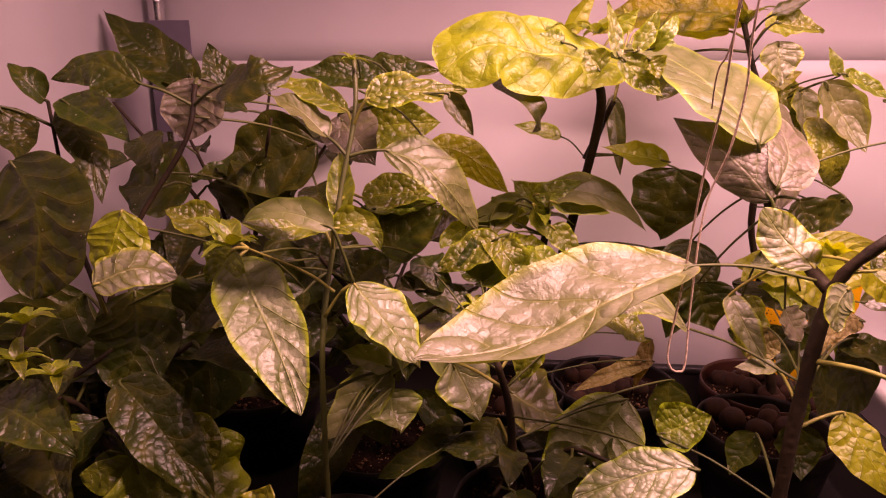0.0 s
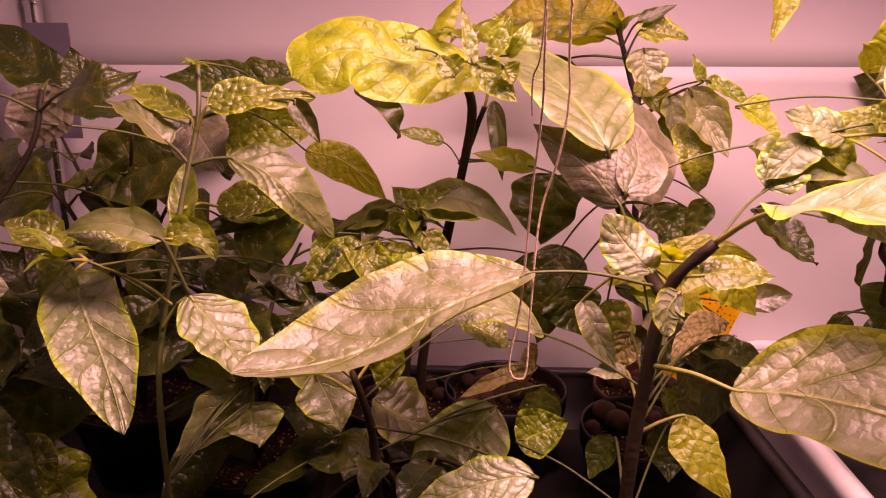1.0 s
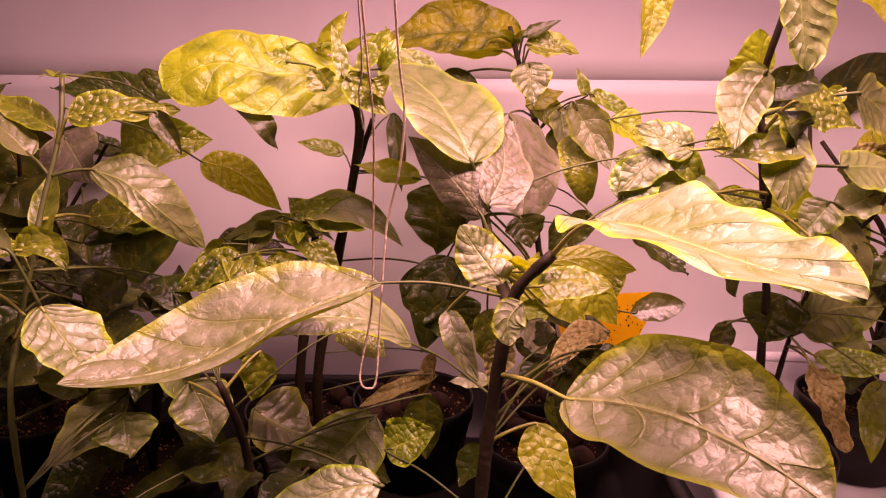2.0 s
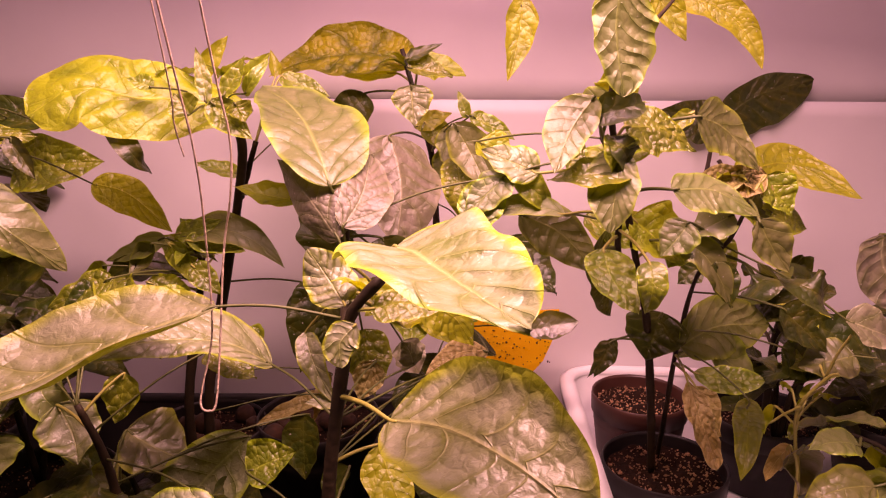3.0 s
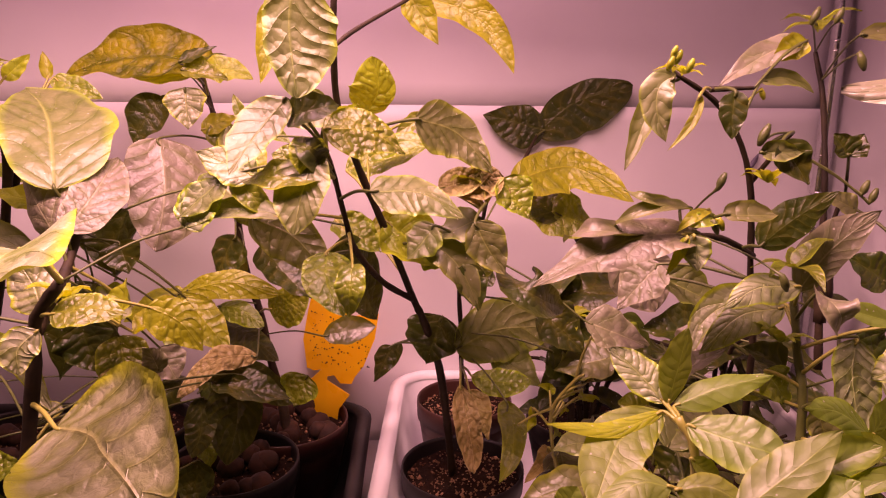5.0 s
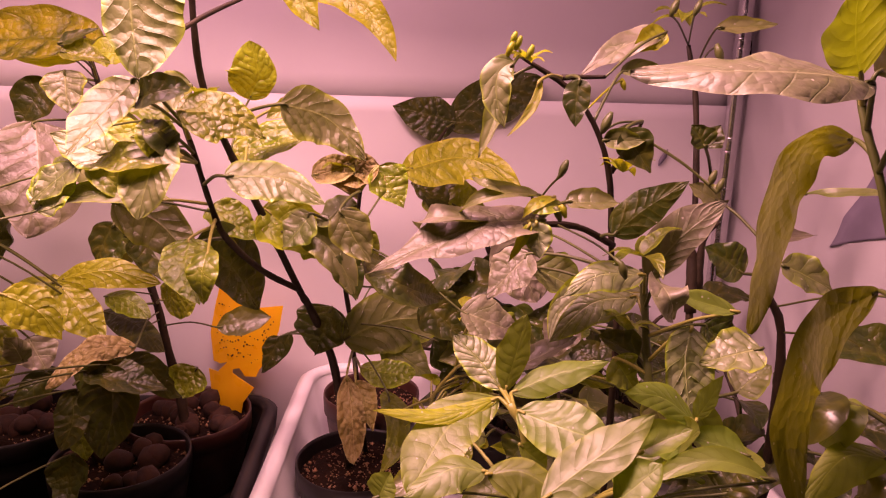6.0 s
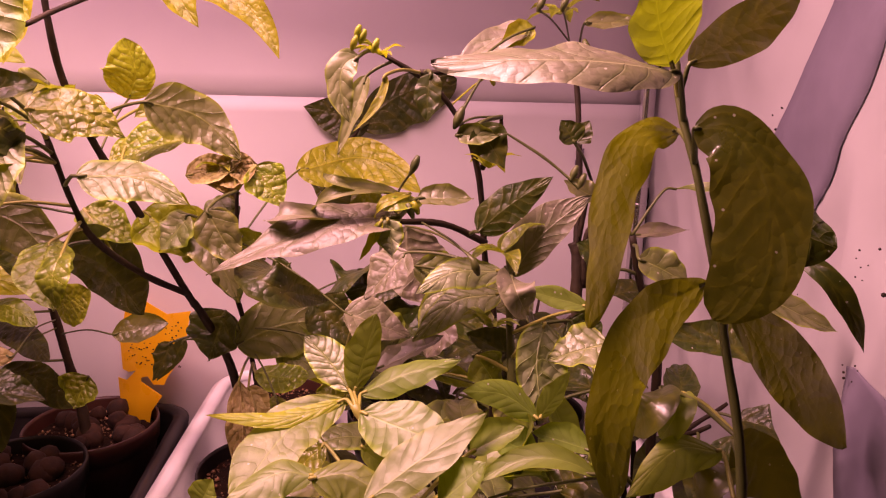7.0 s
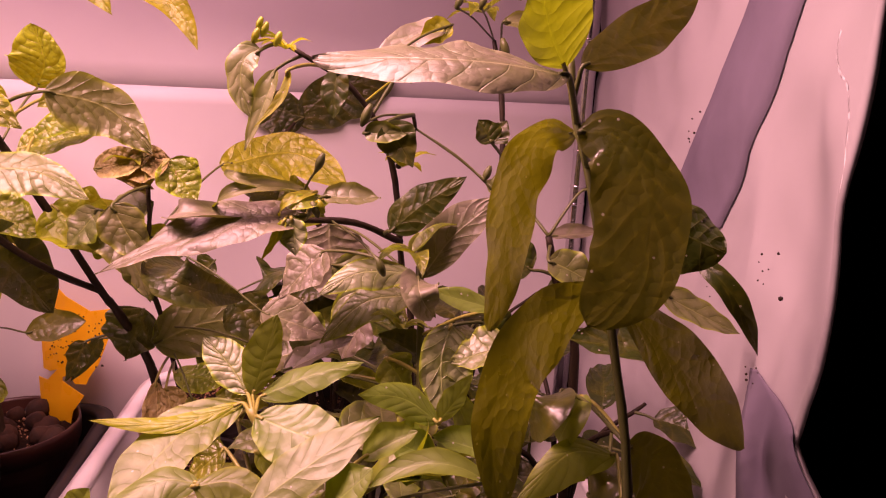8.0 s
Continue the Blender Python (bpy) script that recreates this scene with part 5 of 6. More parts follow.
leaf(h_plant, (0.314, 0.416, 0.331), (0.285, 0.417, 0.334), (0.250, 0.416, 0.323), 0.017, (-0.09, -0.66, 0.74), LIGHT)
leaf(h_plant, (0.399, 0.465, 0.303), (0.425, 0.462, 0.293), (0.442, 0.454, 0.257), 0.026, (0.18, -0.90, 0.40), SILVER)
leaf(h_plant, (0.434, 0.411, 0.329), (0.443, 0.408, 0.313), (0.453, 0.404, 0.297), 0.026, (0.03, -0.97, 0.25), SILVER)
leaf(h_plant, (0.464, 0.461, 0.281), (0.468, 0.401, 0.287), (0.504, 0.455, 0.258), 0.029, (0.12, -0.88, 0.45), DEEP)
leaf(h_plant, (0.362, 0.503, 0.359), (0.390, 0.502, 0.372), (0.416, 0.498, 0.367), 0.017, (-0.14, -0.85, 0.51), GREEN)
leaf(h_plant, (0.425, 0.469, 0.349), (0.436, 0.456, 0.341), (0.445, 0.463, 0.331), 0.019, (0.20, -0.84, 0.50), DRY)
leaf(h_plant, (0.442, 0.458, 0.354), (0.452, 0.455, 0.344), (0.463, 0.452, 0.334), 0.018, (0.18, -0.86, 0.48), DRY)
broad_leaf(h_plant, [(0.333, 0.380, 0.465), (0.330, 0.378, 0.440), (0.334, 0.370, 0.403)], (0.317, 0.375, 0.444), (0.354, 0.388, 0.445), SILVER, taper=0.7)
broad_leaf(h_plant, [(0.324, 0.394, 0.403), (0.312, 0.385, 0.386), (0.298, 0.362, 0.363)], (0.293, 0.382, 0.383), (0.322, 0.382, 0.383), SILVER)
broad_leaf(h_plant, [(0.340, 0.390, 0.374), (0.335, 0.375, 0.354), (0.330, 0.365, 0.330)], (0.318, 0.375, 0.356), (0.350, 0.380, 0.360), SILVER, taper=0.7)
broad_leaf(h_plant, [(0.344, 0.400, 0.386), (0.369, 0.410, 0.385), (0.391, 0.410, 0.371)], (0.366, 0.400, 0.371), (0.371, 0.420, 0.395), GREEN)
broad_leaf(h_plant, [(0.397, 0.430, 0.391), (0.424, 0.450, 0.380), (0.449, 0.450, 0.355)], (0.412, 0.440, 0.370), (0.440, 0.457, 0.384), SILVER)
broad_leaf(h_plant, [(0.361, 0.520, 0.392), (0.370, 0.510, 0.411), (0.366, 0.504, 0.433)], (0.349, 0.505, 0.413), (0.382, 0.512, 0.410), YELLOW, taper=0.7)
broad_leaf(h_plant, [(0.371, 0.389, 0.351), (0.400, 0.400, 0.350), (0.427, 0.396, 0.334)], (0.395, 0.388, 0.338), (0.392, 0.408, 0.360), SILVER)
broad_leaf(h_plant, [(0.341, 0.420, 0.308), (0.342, 0.400, 0.294), (0.355, 0.382, 0.277)], (0.326, 0.405, 0.299), (0.358, 0.405, 0.298), GREEN)
broad_leaf(h_plant, [(0.289, 0.440, 0.327), (0.318, 0.440, 0.315), (0.343, 0.430, 0.287)], (0.303, 0.435, 0.305), (0.331, 0.445, 0.324), SILVER)
broad_leaf(h_plant, [(0.430, 0.510, 0.207), (0.467, 0.530, 0.218), (0.519, 0.550, 0.212)], (0.477, 0.525, 0.194), (0.477, 0.540, 0.242), SILVER, taper=0.7)
broad_leaf(h_plant, [(0.433, 0.496, 0.183), (0.436, 0.475, 0.160), (0.441, 0.445, 0.136)], (0.425, 0.470, 0.160), (0.446, 0.475, 0.162), DRY, shape=0.7, wave=0.2, quilt=0.08, taper=0.7)
broad_leaf(h_plant, [(0.440, 0.496, 0.178), (0.448, 0.485, 0.162), (0.454, 0.475, 0.146)], (0.443, 0.478, 0.161), (0.458, 0.485, 0.164), DRY, wave=0.12, quilt=0.06)
broad_leaf(h_plant, [(0.338, 0.440, 0.300), (0.354, 0.465, 0.282), (0.368, 0.495, 0.238)], (0.346, 0.465, 0.267), (0.372, 0.495, 0.275), DEEP, taper=0.7, shape=0.5)
broad_leaf(h_plant, [(0.443, 0.510, 0.184), (0.464, 0.495, 0.185), (0.486, 0.480, 0.190)], (0.462, 0.487, 0.176), (0.469, 0.505, 0.192), GREEN, taper=0.6, shape=0.6)

w_plant = plant('pepper plant with a yellow leaf against the wall', (0.548, 0.592, 0.070))
stem(w_plant, [(0.548, 0.592, 0.068), (0.548, 0.592, 0.168), (0.565, 0.624, 0.248), (0.508, 0.662, 0.341)], 0.0040, 0.0020)
stem(w_plant, [(0.497, 0.660, 0.330), (0.528, 0.728, 0.365)], 0.0020, 0.0015)
leaf(w_plant, (0.500, 0.592, 0.313), (0.527, 0.579, 0.303), (0.560, 0.585, 0.289), 0.047, (0.12, -0.83, 0.54), GREEN)
leaf(w_plant, (0.526, 0.580, 0.304), (0.505, 0.585, 0.314), (0.485, 0.589, 0.324), 0.034, (0.16, -0.73, 0.66), DEEP)
leaf(w_plant, (0.517, 0.583, 0.217), (0.538, 0.563, 0.233), (0.563, 0.582, 0.238), 0.045, (-0.31, -0.69, 0.66), DEEP)
leaf(w_plant, (0.466, 0.576, 0.255), (0.457, 0.576, 0.248), (0.447, 0.575, 0.240), 0.023, (-0.27, -0.87, 0.41), DEEP)
leaf(w_plant, (0.542, 0.569, 0.196), (0.562, 0.571, 0.204), (0.583, 0.573, 0.211), 0.051, (-0.26, -0.53, 0.81), DEEP)
leaf(w_plant, (0.596, 0.527, 0.192), (0.560, 0.529, 0.199), (0.525, 0.530, 0.206), 0.057, (0.11, -0.63, 0.77), DEEP)
leaf(w_plant, (0.572, 0.597, 0.230), (0.559, 0.599, 0.238), (0.545, 0.601, 0.245), 0.051, (0.13, -0.89, 0.43), DEEP)
broad_leaf(w_plant, [(0.476, 0.550, 0.338), (0.533, 0.575, 0.346), (0.575, 0.535, 0.323)], (0.520, 0.560, 0.325), (0.530, 0.585, 0.363), YELLOW, taper=0.8)
broad_leaf(w_plant, [(0.529, 0.735, 0.367), (0.571, 0.737, 0.400), (0.633, 0.739, 0.419)], (0.591, 0.735, 0.371), (0.560, 0.737, 0.416), DEEP, taper=0.6, quilt=0.003)
broad_leaf(w_plant, [(0.538, 0.735, 0.371), (0.504, 0.733, 0.378), (0.470, 0.732, 0.387)], (0.510, 0.730, 0.351), (0.509, 0.735, 0.397), DEEP)

r_plant = plant('slender dark-stemmed pepper plant with narrow leaves', (0.607, 0.388, 0.070))
stem(r_plant, [(0.607, 0.388, 0.068), (0.607, 0.388, 0.248), (0.599, 0.385, 0.299), (0.591, 0.384, 0.361), (0.569, 0.379, 0.399), (0.535, 0.372, 0.420)], 0.0023, 0.0013)
stem(r_plant, [(0.670, 0.417, 0.227), (0.671, 0.430, 0.288), (0.674, 0.442, 0.341), (0.673, 0.455, 0.402), (0.668, 0.464, 0.437)], 0.0026, 0.0016)
stem(r_plant, [(0.598, 0.383, 0.314), (0.570, 0.369, 0.328), (0.536, 0.353, 0.332)], 0.0020, 0.0015)
stem(r_plant, [(0.671, 0.424, 0.258), (0.672, 0.431, 0.292), (0.669, 0.434, 0.303)], 0.0042, 0.0030)
stem(r_plant, [(0.676, 0.427, 0.273), (0.677, 0.429, 0.308), (0.685, 0.426, 0.321)], 0.0030, 0.0015)
stem(r_plant, [(0.673, 0.434, 0.303), (0.675, 0.429, 0.331), (0.675, 0.422, 0.347)], 0.0020, 0.0012)
stem(r_plant, [(0.596, 0.392, 0.357), (0.602, 0.376, 0.378), (0.599, 0.358, 0.388)], 0.0016, 0.0010)
stem(r_plant, [(0.556, 0.368, 0.410), (0.580, 0.368, 0.411)], 0.0015, 0.0010)
leaf(r_plant, (0.559, 0.345, 0.409), (0.558, 0.342, 0.397), (0.557, 0.339, 0.385), 0.014, (-0.33, -0.91, 0.24), DEEP)
leaf(r_plant, (0.583, 0.339, 0.384), (0.590, 0.336, 0.373), (0.596, 0.333, 0.363), 0.020, (-0.01, -0.96, 0.28), DEEP)
leaf(r_plant, (0.541, 0.360, 0.347), (0.512, 0.332, 0.356), (0.510, 0.363, 0.356), 0.007, (0.07, -0.85, 0.52), SILVER)
leaf(r_plant, (0.552, 0.330, 0.348), (0.566, 0.329, 0.348), (0.580, 0.329, 0.348), 0.015, (-0.02, -0.64, 0.77), SILVER)
leaf(r_plant, (0.626, 0.403, 0.439), (0.616, 0.403, 0.433), (0.606, 0.403, 0.426), 0.016, (-0.23, -0.90, 0.38), YELLOW)
leaf(r_plant, (0.656, 0.401, 0.442), (0.673, 0.399, 0.443), (0.691, 0.397, 0.445), 0.012, (-0.12, -0.81, 0.57), SILVER)
leaf(r_plant, (0.650, 0.386, 0.373), (0.646, 0.388, 0.380), (0.642, 0.390, 0.386), 0.016, (-0.08, -0.97, 0.23), DEEP)
leaf(r_plant, (0.650, 0.386, 0.373), (0.654, 0.387, 0.379), (0.659, 0.388, 0.386), 0.016, (-0.47, -0.75, 0.45), DEEP)
leaf(r_plant, (0.555, 0.416, 0.301), (0.541, 0.413, 0.287), (0.527, 0.410, 0.272), 0.031, (-0.47, -0.66, 0.58), PURPLE)
leaf(r_plant, (0.560, 0.424, 0.290), (0.578, 0.421, 0.281), (0.596, 0.419, 0.273), 0.028, (0.14, -0.83, 0.54), SILVER)
leaf(r_plant, (0.514, 0.438, 0.255), (0.536, 0.435, 0.247), (0.558, 0.433, 0.238), 0.032, (0.20, -0.70, 0.69), PURPLE)
leaf(r_plant, (0.550, 0.441, 0.229), (0.538, 0.443, 0.237), (0.526, 0.445, 0.244), 0.032, (0.26, -0.75, 0.61), SILVER)
leaf(r_plant, (0.490, 0.478, 0.250), (0.507, 0.474, 0.234), (0.524, 0.470, 0.218), 0.036, (0.21, -0.87, 0.44), DEEP)
leaf(r_plant, (0.617, 0.475, 0.232), (0.592, 0.475, 0.234), (0.567, 0.476, 0.236), 0.040, (0.05, -0.61, 0.79), DEEP)
leaf(r_plant, (0.546, 0.471, 0.215), (0.525, 0.470, 0.211), (0.503, 0.469, 0.207), 0.037, (-0.14, -0.53, 0.83), SILVER)
leaf(r_plant, (0.523, 0.335, 0.415), (0.515, 0.333, 0.406), (0.519, 0.328, 0.384), 0.017, (-0.49, -0.84, 0.24), SILVER)
leaf(r_plant, (0.528, 0.377, 0.408), (0.521, 0.373, 0.390), (0.512, 0.368, 0.366), 0.012, (-0.43, -0.84, 0.35), SILVER)
leaf(r_plant, (0.536, 0.333, 0.407), (0.532, 0.331, 0.395), (0.520, 0.328, 0.380), 0.005, (-0.44, -0.79, 0.42), YELLOW)
leaf(r_plant, (0.626, 0.406, 0.439), (0.603, 0.405, 0.431), (0.575, 0.401, 0.412), 0.018, (-0.23, -0.78, 0.58), PURPLE)
leaf(r_plant, (0.600, 0.401, 0.415), (0.617, 0.402, 0.418), (0.632, 0.399, 0.409), 0.010, (-0.03, -0.98, 0.21), SILVER)
leaf(r_plant, (0.544, 0.338, 0.337), [(0.514, 0.331, 0.335), (0.483, 0.323, 0.325)], (0.452, 0.314, 0.314), 0.032, (-0.10, -0.47, 0.87), PURPLE)
leaf(r_plant, (0.544, 0.350, 0.348), (0.513, 0.331, 0.351), (0.498, 0.349, 0.335), 0.010, (-0.19, -0.63, 0.76), SILVER)
leaf(r_plant, (0.526, 0.357, 0.330), (0.487, 0.329, 0.339), (0.480, 0.368, 0.326), 0.014, (-0.19, -0.52, 0.83), PURPLE)
leaf(r_plant, (0.537, 0.328, 0.338), (0.538, 0.326, 0.329), (0.539, 0.324, 0.320), 0.015, (-0.31, -0.93, 0.18), LIGHT)
leaf(r_plant, (0.534, 0.328, 0.337), (0.529, 0.326, 0.327), (0.523, 0.324, 0.318), 0.006, (-0.50, -0.75, 0.43), YELLOW)
leaf(r_plant, (0.549, 0.340, 0.349), (0.535, 0.329, 0.345), (0.531, 0.338, 0.336), 0.007, (-0.37, -0.69, 0.62), YELLOW)
leaf(r_plant, (0.572, 0.338, 0.379), (0.583, 0.337, 0.379), (0.594, 0.337, 0.379), 0.012, (-0.03, -0.91, 0.42), SILVER)
leaf(r_plant, (0.554, 0.339, 0.345), (0.540, 0.329, 0.345), (0.537, 0.339, 0.342), 0.011, (-0.11, -0.70, 0.71), GREEN)
broad_leaf(r_plant, [(0.589, 0.360, 0.325), (0.606, 0.360, 0.341), (0.630, 0.360, 0.356)], (0.615, 0.357, 0.336), (0.601, 0.365, 0.349), DEEP)
broad_leaf(r_plant, [(0.559, 0.480, 0.306), (0.561, 0.477, 0.284), (0.575, 0.470, 0.251)], (0.536, 0.475, 0.292), (0.588, 0.480, 0.284), PURPLE, taper=0.7, quilt=0.02)

s_plant = plant('bushy pale green seedling standing in the white tub', (0.603, 0.322, 0.070))
stem(s_plant, [(0.603, 0.322, 0.068), (0.603, 0.322, 0.228), (0.604, 0.337, 0.273), (0.604, 0.350, 0.308)], 0.0025, 0.0020, DIMSHOOT)
leaf(s_plant, (0.639, 0.286, 0.286), (0.625, 0.286, 0.282), (0.610, 0.287, 0.278), 0.026, (-0.28, -0.47, 0.84), LIGHT)
leaf(s_plant, (0.598, 0.316, 0.311), (0.596, 0.295, 0.307), (0.606, 0.311, 0.292), 0.018, (-0.03, -0.97, 0.25), PURPLE)
leaf(s_plant, (0.532, 0.346, 0.251), (0.550, 0.346, 0.260), (0.569, 0.346, 0.270), 0.017, (-0.43, -0.37, 0.83), PURPLE)
leaf(s_plant, (0.585, 0.332, 0.263), (0.591, 0.329, 0.254), (0.597, 0.327, 0.245), 0.023, (0.29, -0.84, 0.46), GREEN)
leaf(s_plant, (0.606, 0.349, 0.256), (0.595, 0.351, 0.262), (0.583, 0.354, 0.268), 0.020, (0.17, -0.74, 0.65), DEEP)
leaf(s_plant, (0.579, 0.395, 0.264), (0.572, 0.393, 0.252), (0.565, 0.391, 0.239), 0.027, (-0.62, -0.64, 0.45), PURPLE)
leaf(s_plant, (0.637, 0.340, 0.279), (0.646, 0.337, 0.270), (0.655, 0.334, 0.261), 0.028, (0.17, -0.86, 0.48), DEEP)
leaf(s_plant, (0.594, 0.299, 0.258), (0.598, 0.296, 0.246), (0.602, 0.293, 0.234), 0.023, (0.10, -0.95, 0.28), SILVER)
leaf(s_plant, (0.612, 0.367, 0.289), [(0.584, 0.370, 0.288), (0.566, 0.369, 0.277)], (0.558, 0.366, 0.259), 0.022, (-0.38, -0.63, 0.68), LIGHT)
leaf(s_plant, (0.635, 0.303, 0.298), (0.620, 0.306, 0.302), (0.604, 0.308, 0.306), 0.012, (0.04, -0.75, 0.66), FRESH)
leaf(s_plant, (0.615, 0.301, 0.258), (0.622, 0.297, 0.243), (0.629, 0.292, 0.228), 0.015, (0.19, -0.90, 0.39), FRESH)
leaf(s_plant, (0.626, 0.264, 0.243), (0.613, 0.268, 0.246), (0.600, 0.271, 0.250), 0.015, (0.07, -0.56, 0.82), FRESH)
leaf(s_plant, (0.598, 0.276, 0.241), (0.589, 0.278, 0.244), (0.580, 0.280, 0.248), 0.017, (0.10, -0.74, 0.67), FRESH)
broad_leaf(s_plant, [(0.597, 0.330, 0.310), (0.570, 0.322, 0.313), (0.550, 0.315, 0.303)], (0.571, 0.317, 0.305), (0.572, 0.330, 0.318), LIGHT, shape=0.7)
broad_leaf(s_plant, [(0.602, 0.350, 0.292), (0.574, 0.345, 0.290), (0.551, 0.340, 0.269)], (0.580, 0.338, 0.282), (0.578, 0.352, 0.297), LIGHT, shape=0.7)
broad_leaf(s_plant, [(0.613, 0.305, 0.290), (0.607, 0.295, 0.274), (0.608, 0.285, 0.250)], (0.596, 0.295, 0.276), (0.624, 0.298, 0.276), LIGHT, quilt=0.03, taper=0.7)
broad_leaf(s_plant, [(0.605, 0.345, 0.303), (0.622, 0.347, 0.325), (0.649, 0.350, 0.347)], (0.632, 0.343, 0.323), (0.616, 0.352, 0.337), PURPLE, shape=0.7)

t_plant = plant('small dark-leaved plant beside the corner pole', (0.709, 0.375, 0.070))
stem(t_plant, [(0.709, 0.375, 0.068), (0.709, 0.375, 0.244), (0.694, 0.376, 0.288), (0.685, 0.374, 0.320)], 0.0030, 0.0020)
leaf(t_plant, (0.667, 0.323, 0.318), (0.681, 0.319, 0.311), (0.695, 0.316, 0.304), 0.022, (0.11, -0.82, 0.56), SILVER)
leaf(t_plant, (0.690, 0.383, 0.318), (0.707, 0.382, 0.320), (0.724, 0.380, 0.322), 0.012, (-0.15, -0.58, 0.80), PURPLE)
leaf(t_plant, (0.725, 0.309, 0.304), (0.745, 0.302, 0.294), (0.765, 0.296, 0.285), 0.017, (0.01, -0.82, 0.57), SILVER)
leaf(t_plant, (0.730, 0.301, 0.275), (0.703, 0.307, 0.277), (0.676, 0.313, 0.279), 0.029, (-0.06, -0.51, 0.86), DEEP)
leaf(t_plant, (0.675, 0.371, 0.300), (0.663, 0.374, 0.308), (0.652, 0.377, 0.315), 0.025, (0.04, -0.91, 0.42), DEEP)
leaf(t_plant, (0.670, 0.401, 0.339), (0.660, 0.403, 0.344), (0.651, 0.405, 0.349), 0.016, (0.04, -0.88, 0.47), SILVER)
leaf(t_plant, (0.651, 0.321, 0.247), (0.660, 0.321, 0.255), (0.669, 0.322, 0.262), 0.023, (-0.57, -0.43, 0.70), SILVER)
leaf(t_plant, (0.705, 0.378, 0.347), (0.732, 0.375, 0.348), (0.718, 0.316, 0.356), 0.007, (-0.76, -0.07, 0.65), SILVER)

z_plant = plant('fresh light green zinnia seedling with paired leaves', (0.528, 0.280, 0.070))
stem(z_plant, [(0.528, 0.280, 0.068), (0.528, 0.280, 0.229), (0.520, 0.287, 0.259)], 0.0022, 0.0020, SHOOT)
leaf(z_plant, (0.506, 0.312, 0.226), (0.497, 0.312, 0.219), (0.489, 0.311, 0.211), 0.022, (-0.50, -0.59, 0.63), GREEN)
leaf(z_plant, (0.535, 0.318, 0.222), (0.531, 0.318, 0.216), (0.527, 0.317, 0.210), 0.019, (-0.61, -0.60, 0.53), DEEP)
leaf(z_plant, (0.517, 0.316, 0.250), (0.509, 0.317, 0.251), (0.501, 0.318, 0.252), 0.016, (-0.02, -0.65, 0.76), GREEN)
leaf(z_plant, (0.562, 0.340, 0.251), (0.575, 0.338, 0.247), (0.588, 0.336, 0.244), 0.013, (0.08, -0.64, 0.76), GREEN)
leaf(z_plant, (0.523, 0.276, 0.244), (0.529, 0.274, 0.239), (0.536, 0.273, 0.234), 0.012, (0.32, -0.66, 0.68), FRESH)
broad_leaf(z_plant, [(0.520, 0.300, 0.259), (0.526, 0.305, 0.277), (0.531, 0.310, 0.295)], (0.515, 0.303, 0.275), (0.533, 0.307, 0.276), FRESH, shape=0.75, taper=0.8)
broad_leaf(z_plant, [(0.518, 0.300, 0.260), (0.508, 0.310, 0.270), (0.496, 0.320, 0.281)], (0.500, 0.308, 0.266), (0.516, 0.315, 0.275), LIGHT, shape=0.75, taper=0.8)
broad_leaf(z_plant, [(0.516, 0.295, 0.258), (0.489, 0.285, 0.255), (0.456, 0.280, 0.260)], (0.479, 0.280, 0.253), (0.484, 0.288, 0.257), YELLOW, shape=0.7)
broad_leaf(z_plant, [(0.516, 0.297, 0.257), (0.490, 0.281, 0.251), (0.471, 0.250, 0.236)], (0.501, 0.272, 0.248), (0.476, 0.285, 0.254), FRESH, shape=0.7, taper=0.7)
broad_leaf(z_plant, [(0.523, 0.300, 0.258), (0.545, 0.300, 0.268), (0.571, 0.300, 0.274)], (0.550, 0.295, 0.263), (0.547, 0.308, 0.271), FRESH, shape=0.7)
broad_leaf(z_plant, [(0.523, 0.283, 0.257), (0.543, 0.268, 0.255), (0.561, 0.260, 0.252)], (0.536, 0.255, 0.249), (0.547, 0.280, 0.263), SOFT, shape=0.7, taper=0.7)

y_plant = plant('second light green seedling low in the white tub', (0.547, 0.261, 0.070))
stem(y_plant, [(0.547, 0.261, 0.068), (0.547, 0.261, 0.200), (0.533, 0.258, 0.226)], 0.0022, 0.0020, SHOOT)
leaf(y_plant, (0.568, 0.243, 0.242), (0.593, 0.279, 0.233), (0.592, 0.245, 0.265), 0.029, (-0.63, -0.36, 0.69), FRESH)
leaf(y_plant, (0.601, 0.261, 0.248), (0.622, 0.276, 0.234), (0.622, 0.248, 0.245), 0.023, (-0.08, -0.38, 0.92), FRESH)
leaf(y_plant, (0.572, 0.243, 0.246), (0.608, 0.276, 0.227), (0.614, 0.239, 0.250), 0.020, (-0.10, -0.22, 0.97), FRESH)
leaf(y_plant, (0.552, 0.229, 0.244), (0.561, 0.229, 0.252), (0.570, 0.230, 0.260), 0.019, (-0.58, -0.44, 0.69), FRESH)
leaf(y_plant, (0.604, 0.242, 0.238), (0.610, 0.243, 0.246), (0.616, 0.244, 0.253), 0.024, (-0.69, -0.38, 0.61), DEEP)
leaf(y_plant, (0.459, 0.248, 0.236), (0.461, 0.249, 0.241), (0.464, 0.250, 0.247), 0.013, (-0.39, -0.85, 0.35), FRESH)
leaf(y_plant, (0.567, 0.248, 0.254), (0.578, 0.247, 0.260), (0.589, 0.246, 0.266), 0.015, (-0.44, -0.51, 0.74), FRESH)
leaf(y_plant, (0.614, 0.227, 0.253), (0.592, 0.233, 0.258), (0.569, 0.235, 0.249), 0.011, (-0.16, -0.47, 0.87), FRESH)
